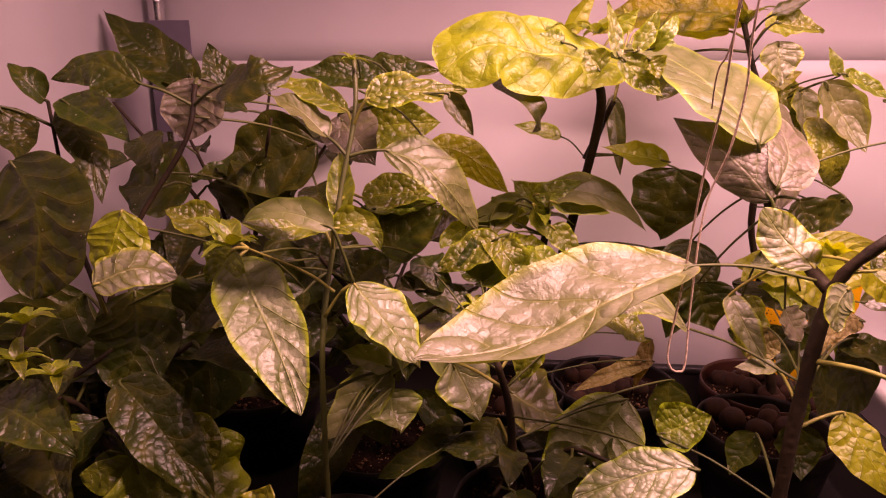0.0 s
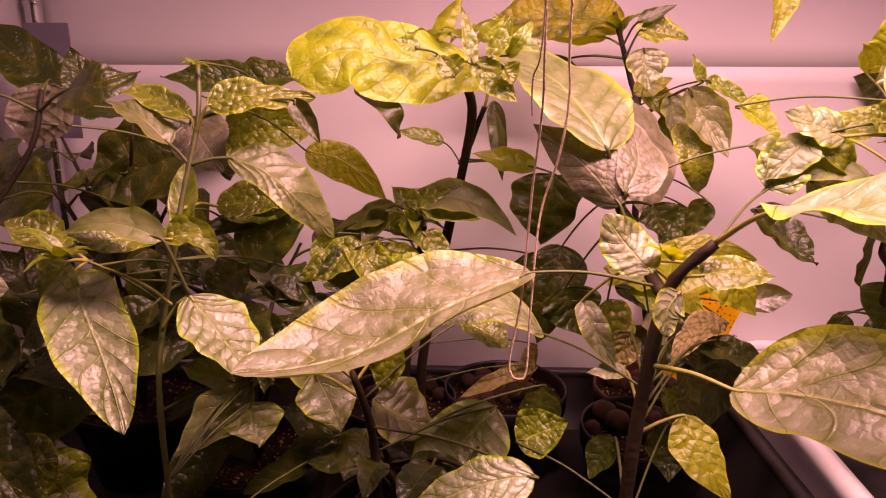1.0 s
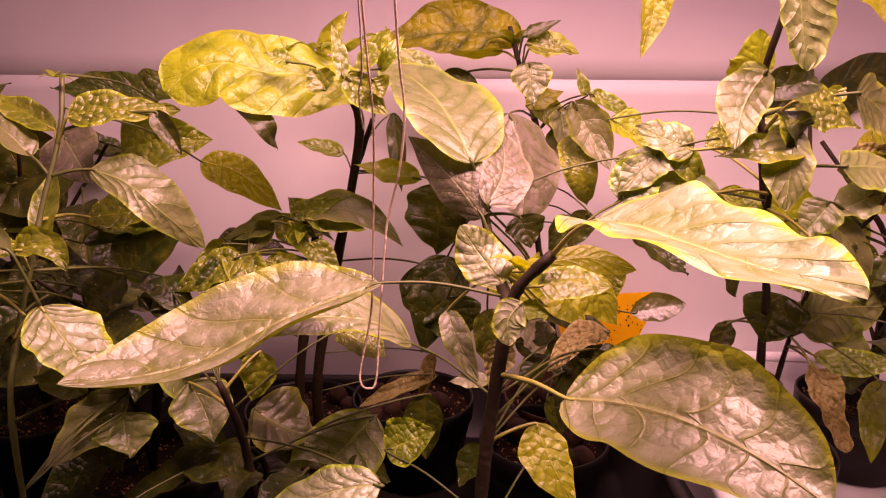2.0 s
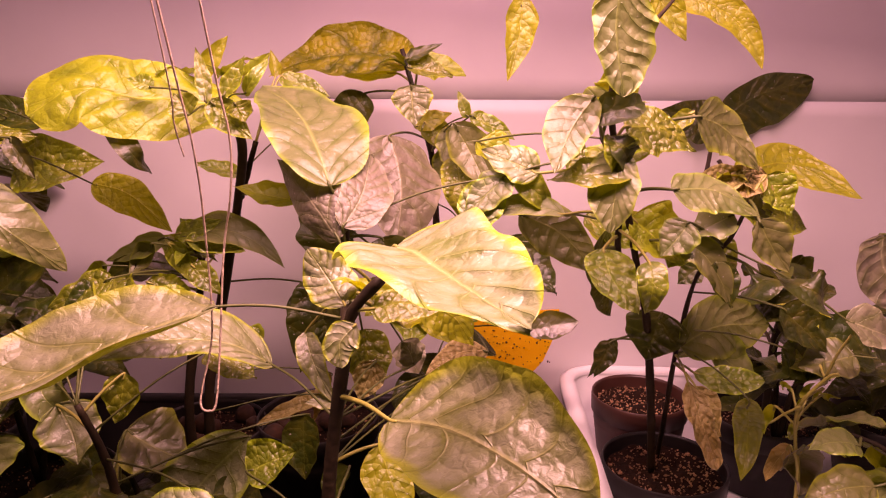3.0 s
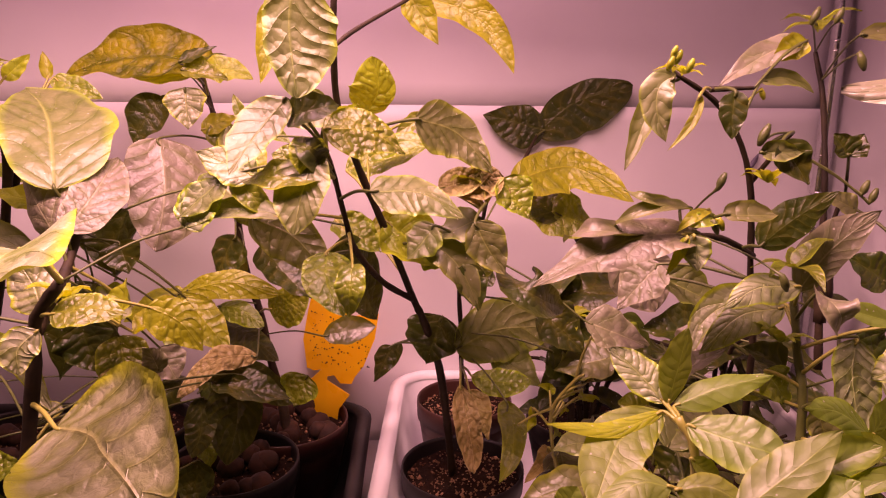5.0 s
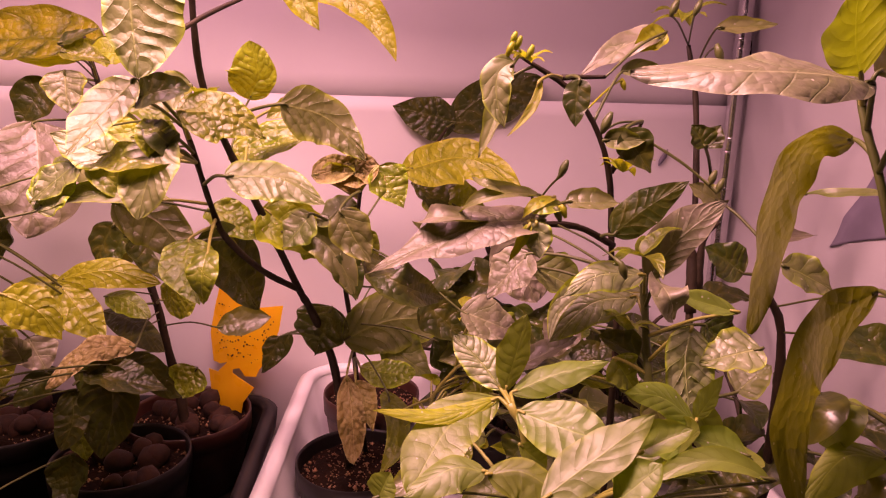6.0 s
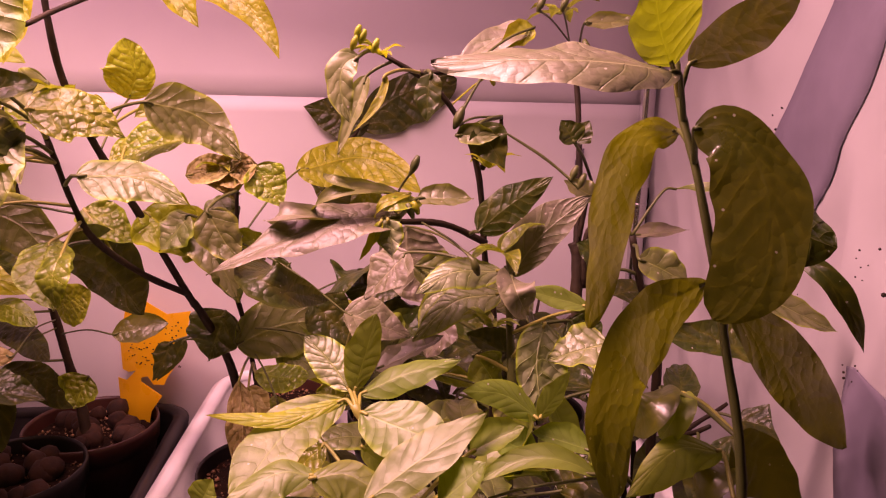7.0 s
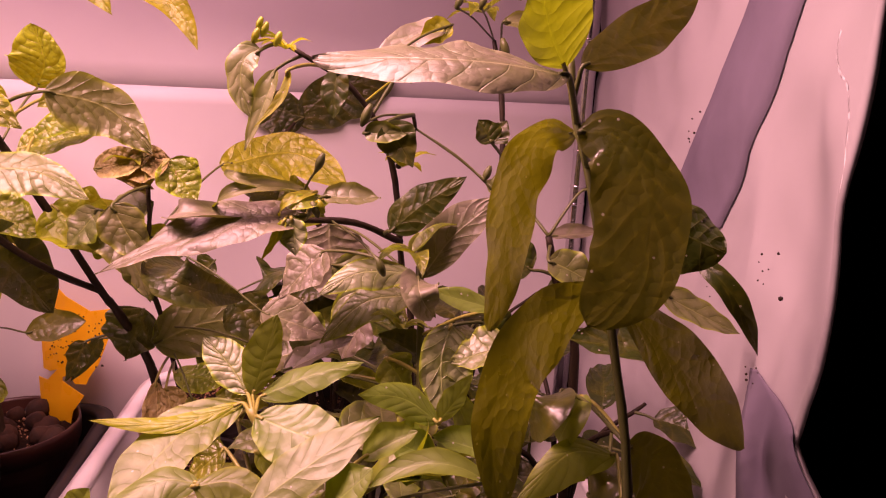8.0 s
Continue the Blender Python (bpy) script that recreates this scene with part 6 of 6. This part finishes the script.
leaf(y_plant, (0.601, 0.264, 0.243), (0.590, 0.266, 0.247), (0.580, 0.268, 0.252), 0.018, (0.15, -0.71, 0.69), FRESH)
leaf(y_plant, (0.623, 0.250, 0.240), (0.598, 0.254, 0.244), (0.573, 0.255, 0.236), 0.011, (-0.12, -0.47, 0.87), GREEN)
broad_leaf(y_plant, [(0.523, 0.232, 0.244), (0.551, 0.238, 0.260), (0.574, 0.250, 0.271)], (0.554, 0.230, 0.255), (0.549, 0.248, 0.265), SOFT, shape=0.75)
broad_leaf(y_plant, [(0.504, 0.250, 0.246), (0.489, 0.250, 0.249), (0.469, 0.240, 0.242)], (0.487, 0.240, 0.242), (0.488, 0.258, 0.250), SOFT, shape=0.7)
broad_leaf(y_plant, [(0.503, 0.243, 0.249), (0.517, 0.242, 0.251), (0.531, 0.235, 0.245)], (0.513, 0.235, 0.241), (0.517, 0.250, 0.253), FRESH, shape=0.6, taper=0.6)
broad_leaf(y_plant, [(0.602, 0.270, 0.257), (0.586, 0.270, 0.268), (0.566, 0.265, 0.274)], (0.580, 0.265, 0.264), (0.591, 0.276, 0.271), FRESH, shape=0.7)
broad_leaf(y_plant, [(0.602, 0.270, 0.257), (0.611, 0.275, 0.265), (0.619, 0.280, 0.275)], (0.602, 0.273, 0.266), (0.614, 0.275, 0.262), FRESH, shape=0.7)

v_plant = plant('tall zinnia plant with large drooping olive leaves', (0.662, 0.204, 0.070))
stem(v_plant, [(0.662, 0.204, 0.068), (0.662, 0.204, 0.239), (0.658, 0.224, 0.312), (0.651, 0.241, 0.367), (0.646, 0.251, 0.394), (0.645, 0.258, 0.415)], 0.0019, 0.0015, DIMSHOOT)
leaf(v_plant, (0.715, 0.264, 0.331), (0.724, 0.249, 0.320), (0.741, 0.250, 0.292), 0.010, (-0.30, -0.94, 0.14), DEEP)
leaf(v_plant, (0.663, 0.257, 0.273), (0.650, 0.239, 0.272), (0.653, 0.255, 0.253), 0.014, (-0.61, -0.68, 0.40), FRESH)
leaf(v_plant, (0.659, 0.268, 0.271), (0.641, 0.241, 0.275), (0.644, 0.267, 0.252), 0.017, (-0.55, -0.68, 0.48), OLIVE)
leaf(v_plant, (0.662, 0.239, 0.236), (0.664, 0.230, 0.247), (0.676, 0.239, 0.248), 0.015, (-0.57, -0.50, 0.65), OLIVE)
broad_leaf(v_plant, [(0.651, 0.262, 0.386), (0.640, 0.272, 0.382), (0.631, 0.274, 0.360), (0.630, 0.276, 0.330), (0.623, 0.270, 0.299)], (0.619, 0.268, 0.344), (0.645, 0.282, 0.347), OLIVE, shape=0.5, taper=0.6, wave=0.05, quilt=0.003)
broad_leaf(v_plant, [(0.636, 0.220, 0.388), (0.647, 0.214, 0.386), (0.653, 0.203, 0.368), (0.647, 0.193, 0.346), (0.630, 0.186, 0.331)], (0.633, 0.200, 0.357), (0.665, 0.196, 0.358), OLIVE, shape=0.45, taper=0.5, wave=0.03, quilt=0.003)
broad_leaf(v_plant, [(0.664, 0.250, 0.325), (0.638, 0.240, 0.317), (0.618, 0.225, 0.302), (0.612, 0.220, 0.277), (0.614, 0.210, 0.253)], (0.603, 0.218, 0.292), (0.635, 0.235, 0.288), OLIVE, shape=0.6, taper=0.6, wave=0.04, quilt=0.003)
broad_leaf(v_plant, [(0.675, 0.250, 0.316), (0.705, 0.255, 0.287), (0.751, 0.262, 0.240)], (0.691, 0.250, 0.283), (0.728, 0.262, 0.286), OLIVE, taper=0.6, shape=0.6, quilt=0.003)
# Purple-grey put into the colour for gloss on this leaf's top.
broad_leaf(v_plant, [(0.637, 0.237, 0.407), (0.607, 0.226, 0.410), (0.577, 0.228, 0.410), (0.547, 0.240, 0.408)], (0.593, 0.215, 0.401), (0.592, 0.245, 0.417), PURPLE, taper=0.8, shape=0.7, quilt=0.003)
broad_leaf(v_plant, [(0.647, 0.250, 0.411), (0.670, 0.260, 0.424), (0.703, 0.270, 0.446)], (0.676, 0.255, 0.417), (0.662, 0.265, 0.430), OLIVE, taper=0.8, shape=0.7, quilt=0.003)
# Fresh green in place of light glowing through this olive leaf.
broad_leaf(v_plant, [(0.639, 0.247, 0.410), (0.630, 0.240, 0.423), (0.622, 0.232, 0.440)], (0.618, 0.240, 0.429), (0.644, 0.242, 0.431), FRESH, shape=0.7, quilt=0.003)
broad_leaf(v_plant, [(0.671, 0.235, 0.256), (0.649, 0.235, 0.260), (0.623, 0.220, 0.248)], (0.645, 0.225, 0.251), (0.656, 0.243, 0.264), FRESH, shape=0.7, quilt=0.003)
broad_leaf(v_plant, [(0.676, 0.237, 0.260), (0.693, 0.237, 0.250), (0.708, 0.230, 0.231)], (0.680, 0.232, 0.239), (0.698, 0.240, 0.259), OLIVE, quilt=0.003)
broad_leaf(v_plant, [(0.670, 0.245, 0.354), (0.688, 0.240, 0.351), (0.706, 0.232, 0.343)], (0.684, 0.235, 0.335), (0.698, 0.248, 0.361), DEEP, taper=0.6, quilt=0.004, stalk=False)

g_plant = plant('spindly yellow-green seedling with dried lower leaves', (0.504, 0.450, 0.070))
stem(g_plant, [(0.504, 0.450, 0.068), (0.504, 0.450, 0.125), (0.498, 0.450, 0.157), (0.497, 0.449, 0.185), (0.512, 0.446, 0.208), (0.516, 0.440, 0.214)], 0.0016, 0.0010, SHOOT)
stem(g_plant, [(0.513, 0.449, 0.207), (0.515, 0.443, 0.227), (0.519, 0.437, 0.244)], 0.0012, 0.0009, SHOOT)
stem(g_plant, [(0.495, 0.444, 0.187), (0.480, 0.438, 0.184), (0.469, 0.433, 0.180)], 0.0010, 0.0007, SHOOT)
leaf(g_plant, (0.501, 0.443, 0.157), (0.512, 0.466, 0.123), (0.497, 0.435, 0.122), 0.030, (-0.26, -0.94, 0.24), PURPLE)
leaf(g_plant, (0.496, 0.452, 0.152), (0.495, 0.467, 0.128), (0.478, 0.446, 0.126), 0.013, (-0.51, -0.69, 0.51), DRY)
leaf(g_plant, (0.572, 0.430, 0.146), (0.578, 0.467, 0.129), (0.538, 0.432, 0.155), 0.022, (0.12, -0.74, 0.66), YELLOW)
leaf(g_plant, (0.497, 0.461, 0.192), (0.501, 0.480, 0.186), (0.488, 0.462, 0.197), 0.007, (0.15, -0.86, 0.49), YELLOW)
leaf(g_plant, (0.506, 0.460, 0.186), (0.519, 0.479, 0.183), (0.514, 0.462, 0.197), 0.007, (-0.57, -0.57, 0.59), YELLOW)
leaf(g_plant, (0.507, 0.459, 0.184), (0.514, 0.477, 0.170), (0.504, 0.457, 0.174), 0.007, (-0.70, -0.63, 0.34), YELLOW)
leaf(g_plant, (0.518, 0.460, 0.188), (0.535, 0.478, 0.178), (0.533, 0.460, 0.186), 0.007, (0.05, -0.73, 0.68), YELLOW)
leaf(g_plant, (0.520, 0.461, 0.193), (0.527, 0.479, 0.179), (0.514, 0.459, 0.184), 0.006, (-0.61, -0.57, 0.55), YELLOW)
leaf(g_plant, (0.522, 0.462, 0.197), (0.535, 0.482, 0.192), (0.527, 0.464, 0.204), 0.006, (-0.62, -0.57, 0.55), DRY)
leaf(g_plant, (0.485, 0.459, 0.180), (0.489, 0.474, 0.160), (0.477, 0.454, 0.160), 0.009, (-0.66, -0.63, 0.41), YELLOW)
leaf(g_plant, (0.514, 0.444, 0.161), (0.538, 0.469, 0.139), (0.532, 0.441, 0.149), 0.010, (0.18, -0.86, 0.48), YELLOW)
leaf(g_plant, (0.497, 0.447, 0.173), (0.508, 0.472, 0.152), (0.493, 0.444, 0.161), 0.008, (-0.69, -0.62, 0.37), GREEN)
leaf(g_plant, (0.528, 0.495, 0.205), (0.512, 0.485, 0.207), (0.506, 0.494, 0.201), 0.031, (-0.12, -0.68, 0.72), GREEN)
leaf(g_plant, (0.530, 0.486, 0.209), (0.520, 0.483, 0.199), (0.510, 0.481, 0.188), 0.020, (-0.53, -0.58, 0.62), DEEP)

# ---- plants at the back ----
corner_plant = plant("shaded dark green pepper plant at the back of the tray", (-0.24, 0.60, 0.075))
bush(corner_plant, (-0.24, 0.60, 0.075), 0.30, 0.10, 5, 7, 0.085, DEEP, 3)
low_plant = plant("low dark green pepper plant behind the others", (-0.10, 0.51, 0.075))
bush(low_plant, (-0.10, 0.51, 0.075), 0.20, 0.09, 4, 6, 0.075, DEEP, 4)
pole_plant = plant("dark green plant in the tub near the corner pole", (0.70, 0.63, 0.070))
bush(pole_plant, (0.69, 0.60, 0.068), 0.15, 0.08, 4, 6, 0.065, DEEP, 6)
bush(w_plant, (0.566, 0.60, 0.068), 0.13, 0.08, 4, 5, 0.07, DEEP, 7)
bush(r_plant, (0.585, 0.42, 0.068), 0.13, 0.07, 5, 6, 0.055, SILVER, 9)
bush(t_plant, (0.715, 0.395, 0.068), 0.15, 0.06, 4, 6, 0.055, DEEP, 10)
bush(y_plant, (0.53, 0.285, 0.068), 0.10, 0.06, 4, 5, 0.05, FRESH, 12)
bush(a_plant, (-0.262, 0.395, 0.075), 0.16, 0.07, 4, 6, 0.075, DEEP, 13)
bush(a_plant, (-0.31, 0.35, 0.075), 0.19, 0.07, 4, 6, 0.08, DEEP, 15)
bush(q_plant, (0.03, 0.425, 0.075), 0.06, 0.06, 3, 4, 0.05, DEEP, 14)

# ---- small shoots ----
sprout(a_plant, (-0.253, 0.315, 0.259), 0.020, 6, GREEN, 11)
sprout(a_plant, (-0.257, 0.310, 0.240), 0.020, 6, GREEN, 12)
sprout(a_plant, (-0.242, 0.318, 0.228), 0.022, 6, GREEN, 13)
sprout(a_plant, (-0.241, 0.309, 0.195), 0.024, 6, GREEN, 14)
sprout(b_plant, (-0.095, 0.430, 0.396), 0.012, 5, GREEN, 15)
sprout(f_plant, (0.041, 0.530, 0.415), 0.030, 6, GREEN, 16)
sprout(f_plant, (0.070, 0.533, 0.415), 0.030, 6, GREEN, 17)
sprout(w_plant, (0.517, 0.495, 0.236), 0.030, 7, YELLOW, 18)
sprout(h_plant, (0.433, 0.461, 0.349), 0.025, 6, YELLOW, 19)
sprout(r_plant, (0.534, 0.350, 0.417), 0.015, 6, YELLOW, 20)
sprout(r_plant, (0.652, 0.437, 0.451), 0.030, 6, GREEN, 21)
sprout(s_plant, (0.592, 0.334, 0.278), 0.025, 7, GREEN, 22)
sprout(s_plant, (0.599, 0.342, 0.317), 0.030, 5, GREEN, 23)
sprout(d_plant, (0.192, 0.388, 0.287), 0.025, 6, YELLOW, 24)
sprout(e_plant, (0.206, 0.628, 0.426), 0.030, 6, GREEN, 25)
sprout(h_plant, (0.354, 0.431, 0.391), 0.030, 6, GREEN, 26)
sprout(r_plant, (0.596, 0.372, 0.359), 0.020, 6, YELLOW, 27)
sprout(c_plant, (0.032, 0.532, 0.274), 0.030, 7, GREEN, 28)
sprout(c_plant, (-0.017, 0.452, 0.227), 0.020, 5, YELLOW, 29)
sprout(b_plant, (-0.159, 0.374, 0.289), 0.030, 6, GREEN, 30)
sprout(b_plant, (-0.096, 0.382, 0.299), 0.022, 6, GREEN, 31)

# buds on the slender pepper
bud(r_plant, (0.524, 0.337, 0.422), 0.006, 1, YELLOW)
bud(r_plant, (0.520, 0.336, 0.419), 0.006, 1, YELLOW)
bud(r_plant, (0.530, 0.336, 0.418), 0.006, 1, YELLOW)
bud(r_plant, (0.522, 0.337, 0.425), 0.005, 1, YELLOW)
bud(r_plant, (0.601, 0.401, 0.411), 0.006, -1, YELLOW)
bud(r_plant, (0.571, 0.338, 0.383), 0.010, 1, DIMSHOOT)
bud(r_plant, (0.547, 0.329, 0.345), 0.007, -1, DIMSHOOT)
bud(r_plant, (0.550, 0.329, 0.346), 0.006, -1, YELLOW)
bud(r_plant, (0.549, 0.332, 0.361), 0.008, 1, DIMSHOOT)
bud(r_plant, (0.656, 0.398, 0.432), 0.010, -1, DIMSHOOT)
bud(r_plant, (0.629, 0.405, 0.449), 0.009, 1, DIMSHOOT)
bud(r_plant, (0.643, 0.404, 0.450), 0.008, 1, DIMSHOOT)
bud(r_plant, (0.638, 0.353, 0.355), 0.008, 1, DIMSHOOT)
bud(r_plant, (0.642, 0.351, 0.351), 0.008, 1, DIMSHOOT)
bud(r_plant, (0.578, 0.315, 0.320), 0.008, -1, DIMSHOOT)

# ---- sticky trap ----
trap = holder("sticky_trap", (0.307, 0.664, 0.070), "torn yellow sticky insect trap stuck in a pot", "insect trap")
card = bmesh.new()
outline = ((0.283, 0.193), (0.301, 0.184), (0.331, 0.176), (0.360, 0.186), (0.356, 0.161), (0.344, 0.131), (0.334, 0.117), (0.331, 0.110), (0.318, 0.107), (0.311, 0.113), (0.303, 0.110), (0.303, 0.106), (0.329, 0.099), (0.317, 0.082), (0.315, 0.068), (0.300, 0.066), (0.278, 0.077), (0.272, 0.101), (0.284, 0.102), (0.296, 0.115), (0.287, 0.111), (0.278, 0.111), (0.272, 0.138), (0.277, 0.167))


def on_card(x, z, off=0.0):
    return Vector((x, 0.735 - 0.9 * (x - 0.28) + 0.4 * (z - 0.185) + 0.003 * math.sin(60 * x) - off, z))


face = card.faces.new([card.verts.new(on_card(x, z)) for x, z in outline])
thick = bmesh.ops.extrude_face_region(card, geom=[face])
bmesh.ops.translate(card, vec=(0, 0.0012, 0), verts=[e for e in thick["geom"] if isinstance(e, bmesh.types.BMVert)])
bmesh.ops.recalc_face_normals(card, faces=card.faces[:])
bmesh.ops.triangulate(card, faces=card.faces[:])
part("card", card, TRAP, trap, smooth=False)
specks = bmesh.new()
rs = random.Random(8)
for _ in range(110):
    x, z = rs.uniform(0.280, 0.350), rs.uniform(0.122, 0.172)
    bmesh.ops.create_icosphere(specks, subdivisions=1, radius=rs.uniform(0.0004, 0.0011), matrix=Matrix.Translation(on_card(x, z, 0.0008)))
tagged(part("specks", specks, BARK, trap), kind="stuff")

# ---- twine loop hanging from the lamp ----
twine = holder("twine_loop", (0.099, 0.354, 0.228), "thin jute twine loop hanging down among the leaves", "string")
part("twine", tube(smooth_line([(0.100, 0.270, 0.62), (0.107, 0.336, 0.425), (0.109, 0.352, 0.377), (0.107, 0.365, 0.334), (0.104, 0.373, 0.270), (0.098, 0.366, 0.236), (0.0985, 0.361, 0.227), (0.103, 0.360, 0.2245), (0.107, 0.362, 0.229), (0.109, 0.370, 0.262), (0.113, 0.376, 0.316), (0.121, 0.370, 0.350), (0.124, 0.365, 0.382), (0.121, 0.352, 0.427), (0.116, 0.285, 0.62)], 8), 0.00062, 0.00062, 6, 0.15), TWINE, twine)
part("strand", tube(smooth_line([(0.101, 0.271, 0.62), (0.106, 0.330, 0.425), (0.103, 0.345, 0.390), (0.104, 0.352, 0.372)], 8), 0.0005, 0.0004, 6, 0.15), TWINE, twine)



# ---- on the side wall ----
def on_right_wall(y, z, off):
    """A place just in front of the side wall."""
    u = max((y - 0.235) / (BACK - 0.235), 0.0)
    return Vector((0.755 + (RIGHT - 0.755) * u**0.8 - off, y, z))


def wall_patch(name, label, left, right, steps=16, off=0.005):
    """A thin shadow-coloured strip between two edges, each a row of (y, z), a little off the wall."""
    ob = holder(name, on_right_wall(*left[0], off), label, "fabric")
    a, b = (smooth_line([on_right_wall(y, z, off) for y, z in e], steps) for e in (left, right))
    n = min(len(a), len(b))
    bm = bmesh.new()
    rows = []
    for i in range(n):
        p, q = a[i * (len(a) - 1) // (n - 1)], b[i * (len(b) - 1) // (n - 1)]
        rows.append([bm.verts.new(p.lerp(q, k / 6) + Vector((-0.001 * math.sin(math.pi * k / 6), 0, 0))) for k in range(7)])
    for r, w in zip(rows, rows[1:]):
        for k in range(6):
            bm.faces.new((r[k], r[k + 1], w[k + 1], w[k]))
    cloth = part("cloth", bm, LILAC_GREY, ob)
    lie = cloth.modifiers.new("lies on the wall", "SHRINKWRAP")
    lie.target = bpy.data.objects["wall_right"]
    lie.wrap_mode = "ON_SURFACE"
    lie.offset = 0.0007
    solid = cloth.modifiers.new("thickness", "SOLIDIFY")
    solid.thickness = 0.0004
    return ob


# Two purple-grey shadows on the side wall, added as thin coloured strips.
wall_patch("wall_shade_band", "wide lilac-grey shadow band laid on the side wall", ((0.362, 0.477), (0.400, 0.422), (0.461, 0.341), (0.500, 0.289)), ((0.298, 0.465), (0.324, 0.403), (0.347, 0.365), (0.382, 0.325)))
wall_patch("wall_shade_patch", "lilac-grey shadow patch laid low on the side wall", ((0.301, 0.265), (0.296, 0.238), (0.289, 0.209), (0.283, 0.192)), ((0.294, 0.267), (0.256, 0.266), (0.230, 0.259), (0.213, 0.240)))

drip = holder("drip_mark", on_right_wall(0.266, 0.435, 0.004), "thin dried white drip running down the side wall", "stain")
bead = part("bead", tube(smooth_line([on_right_wall(y, z, 0.004) for y, z in ((0.266, 0.435), (0.264, 0.424), (0.260, 0.416), (0.251, 0.410), (0.245, 0.399), (0.242, 0.385), (0.237, 0.367))], 5), 0.0005, 0.0007, 6, 0.6), WHITE, drip)
hug = bead.modifiers.new("lies on the wall", "SHRINKWRAP")
hug.target = bpy.data.objects["wall_right"]
hug.wrap_mode = "OUTSIDE_SURFACE"

# dirt specks on the fabric
dirt = bmesh.new()
rd = random.Random(21)
for y, z, n, spread in ((0.27, 0.312, 1, 0.001), (0.29, 0.32, 7, 0.012), (0.285, 0.27, 6, 0.012), (0.42, 0.385, 6, 0.012), (0.36, 0.30, 5, 0.014)):
    for _ in range(n):
        p = on_right_wall(y + rd.uniform(-spread, spread), z + rd.uniform(-spread, spread), 0.004)
        bmesh.ops.create_icosphere(dirt, subdivisions=1, radius=0.0013 if n == 1 else rd.uniform(0.0004, 0.0009), matrix=Matrix.Translation(p))
tagged(part("wall_dirt", dirt, BARK), "dark dirt specks on the white fabric", "dirt", kind="stuff")

# purple tape by the shaded pole
tape = holder("tape", (-0.335, 0.70, 0.37), "lilac translucent tape stuck beside the steel pole", "tape")
part("strip", slab(-0.374, 0.7085, 0.322, -0.327, 0.7100, 0.437, 0.0004), LILAC_GREY, tape, smooth=False)

# small lilac mark on the back wall
tear = holder("wall_mark", (0.7765, 0.741, 0.337), "small lilac mark on the white back wall fabric", "tear")
flap = bmesh.new()
rows = [[flap.verts.new((0.7765 + x + 0.5 * z, 0.7400 + 0.0004 * k, 0.337 + z)) for x in (-w, w)] for k, (z, w) in enumerate(((-0.009, 0.0006), (-0.004, 0.0028), (0.001, 0.0036), (0.006, 0.0022), (0.010, 0.0005)))]
for low, high in zip(rows, rows[1:]):
    flap.faces.new((low[0], low[1], high[1], high[0]))
part("flap", flap, LILAC_GREY, tear).modifiers.new("thickness", "SOLIDIFY").thickness = 0.0006
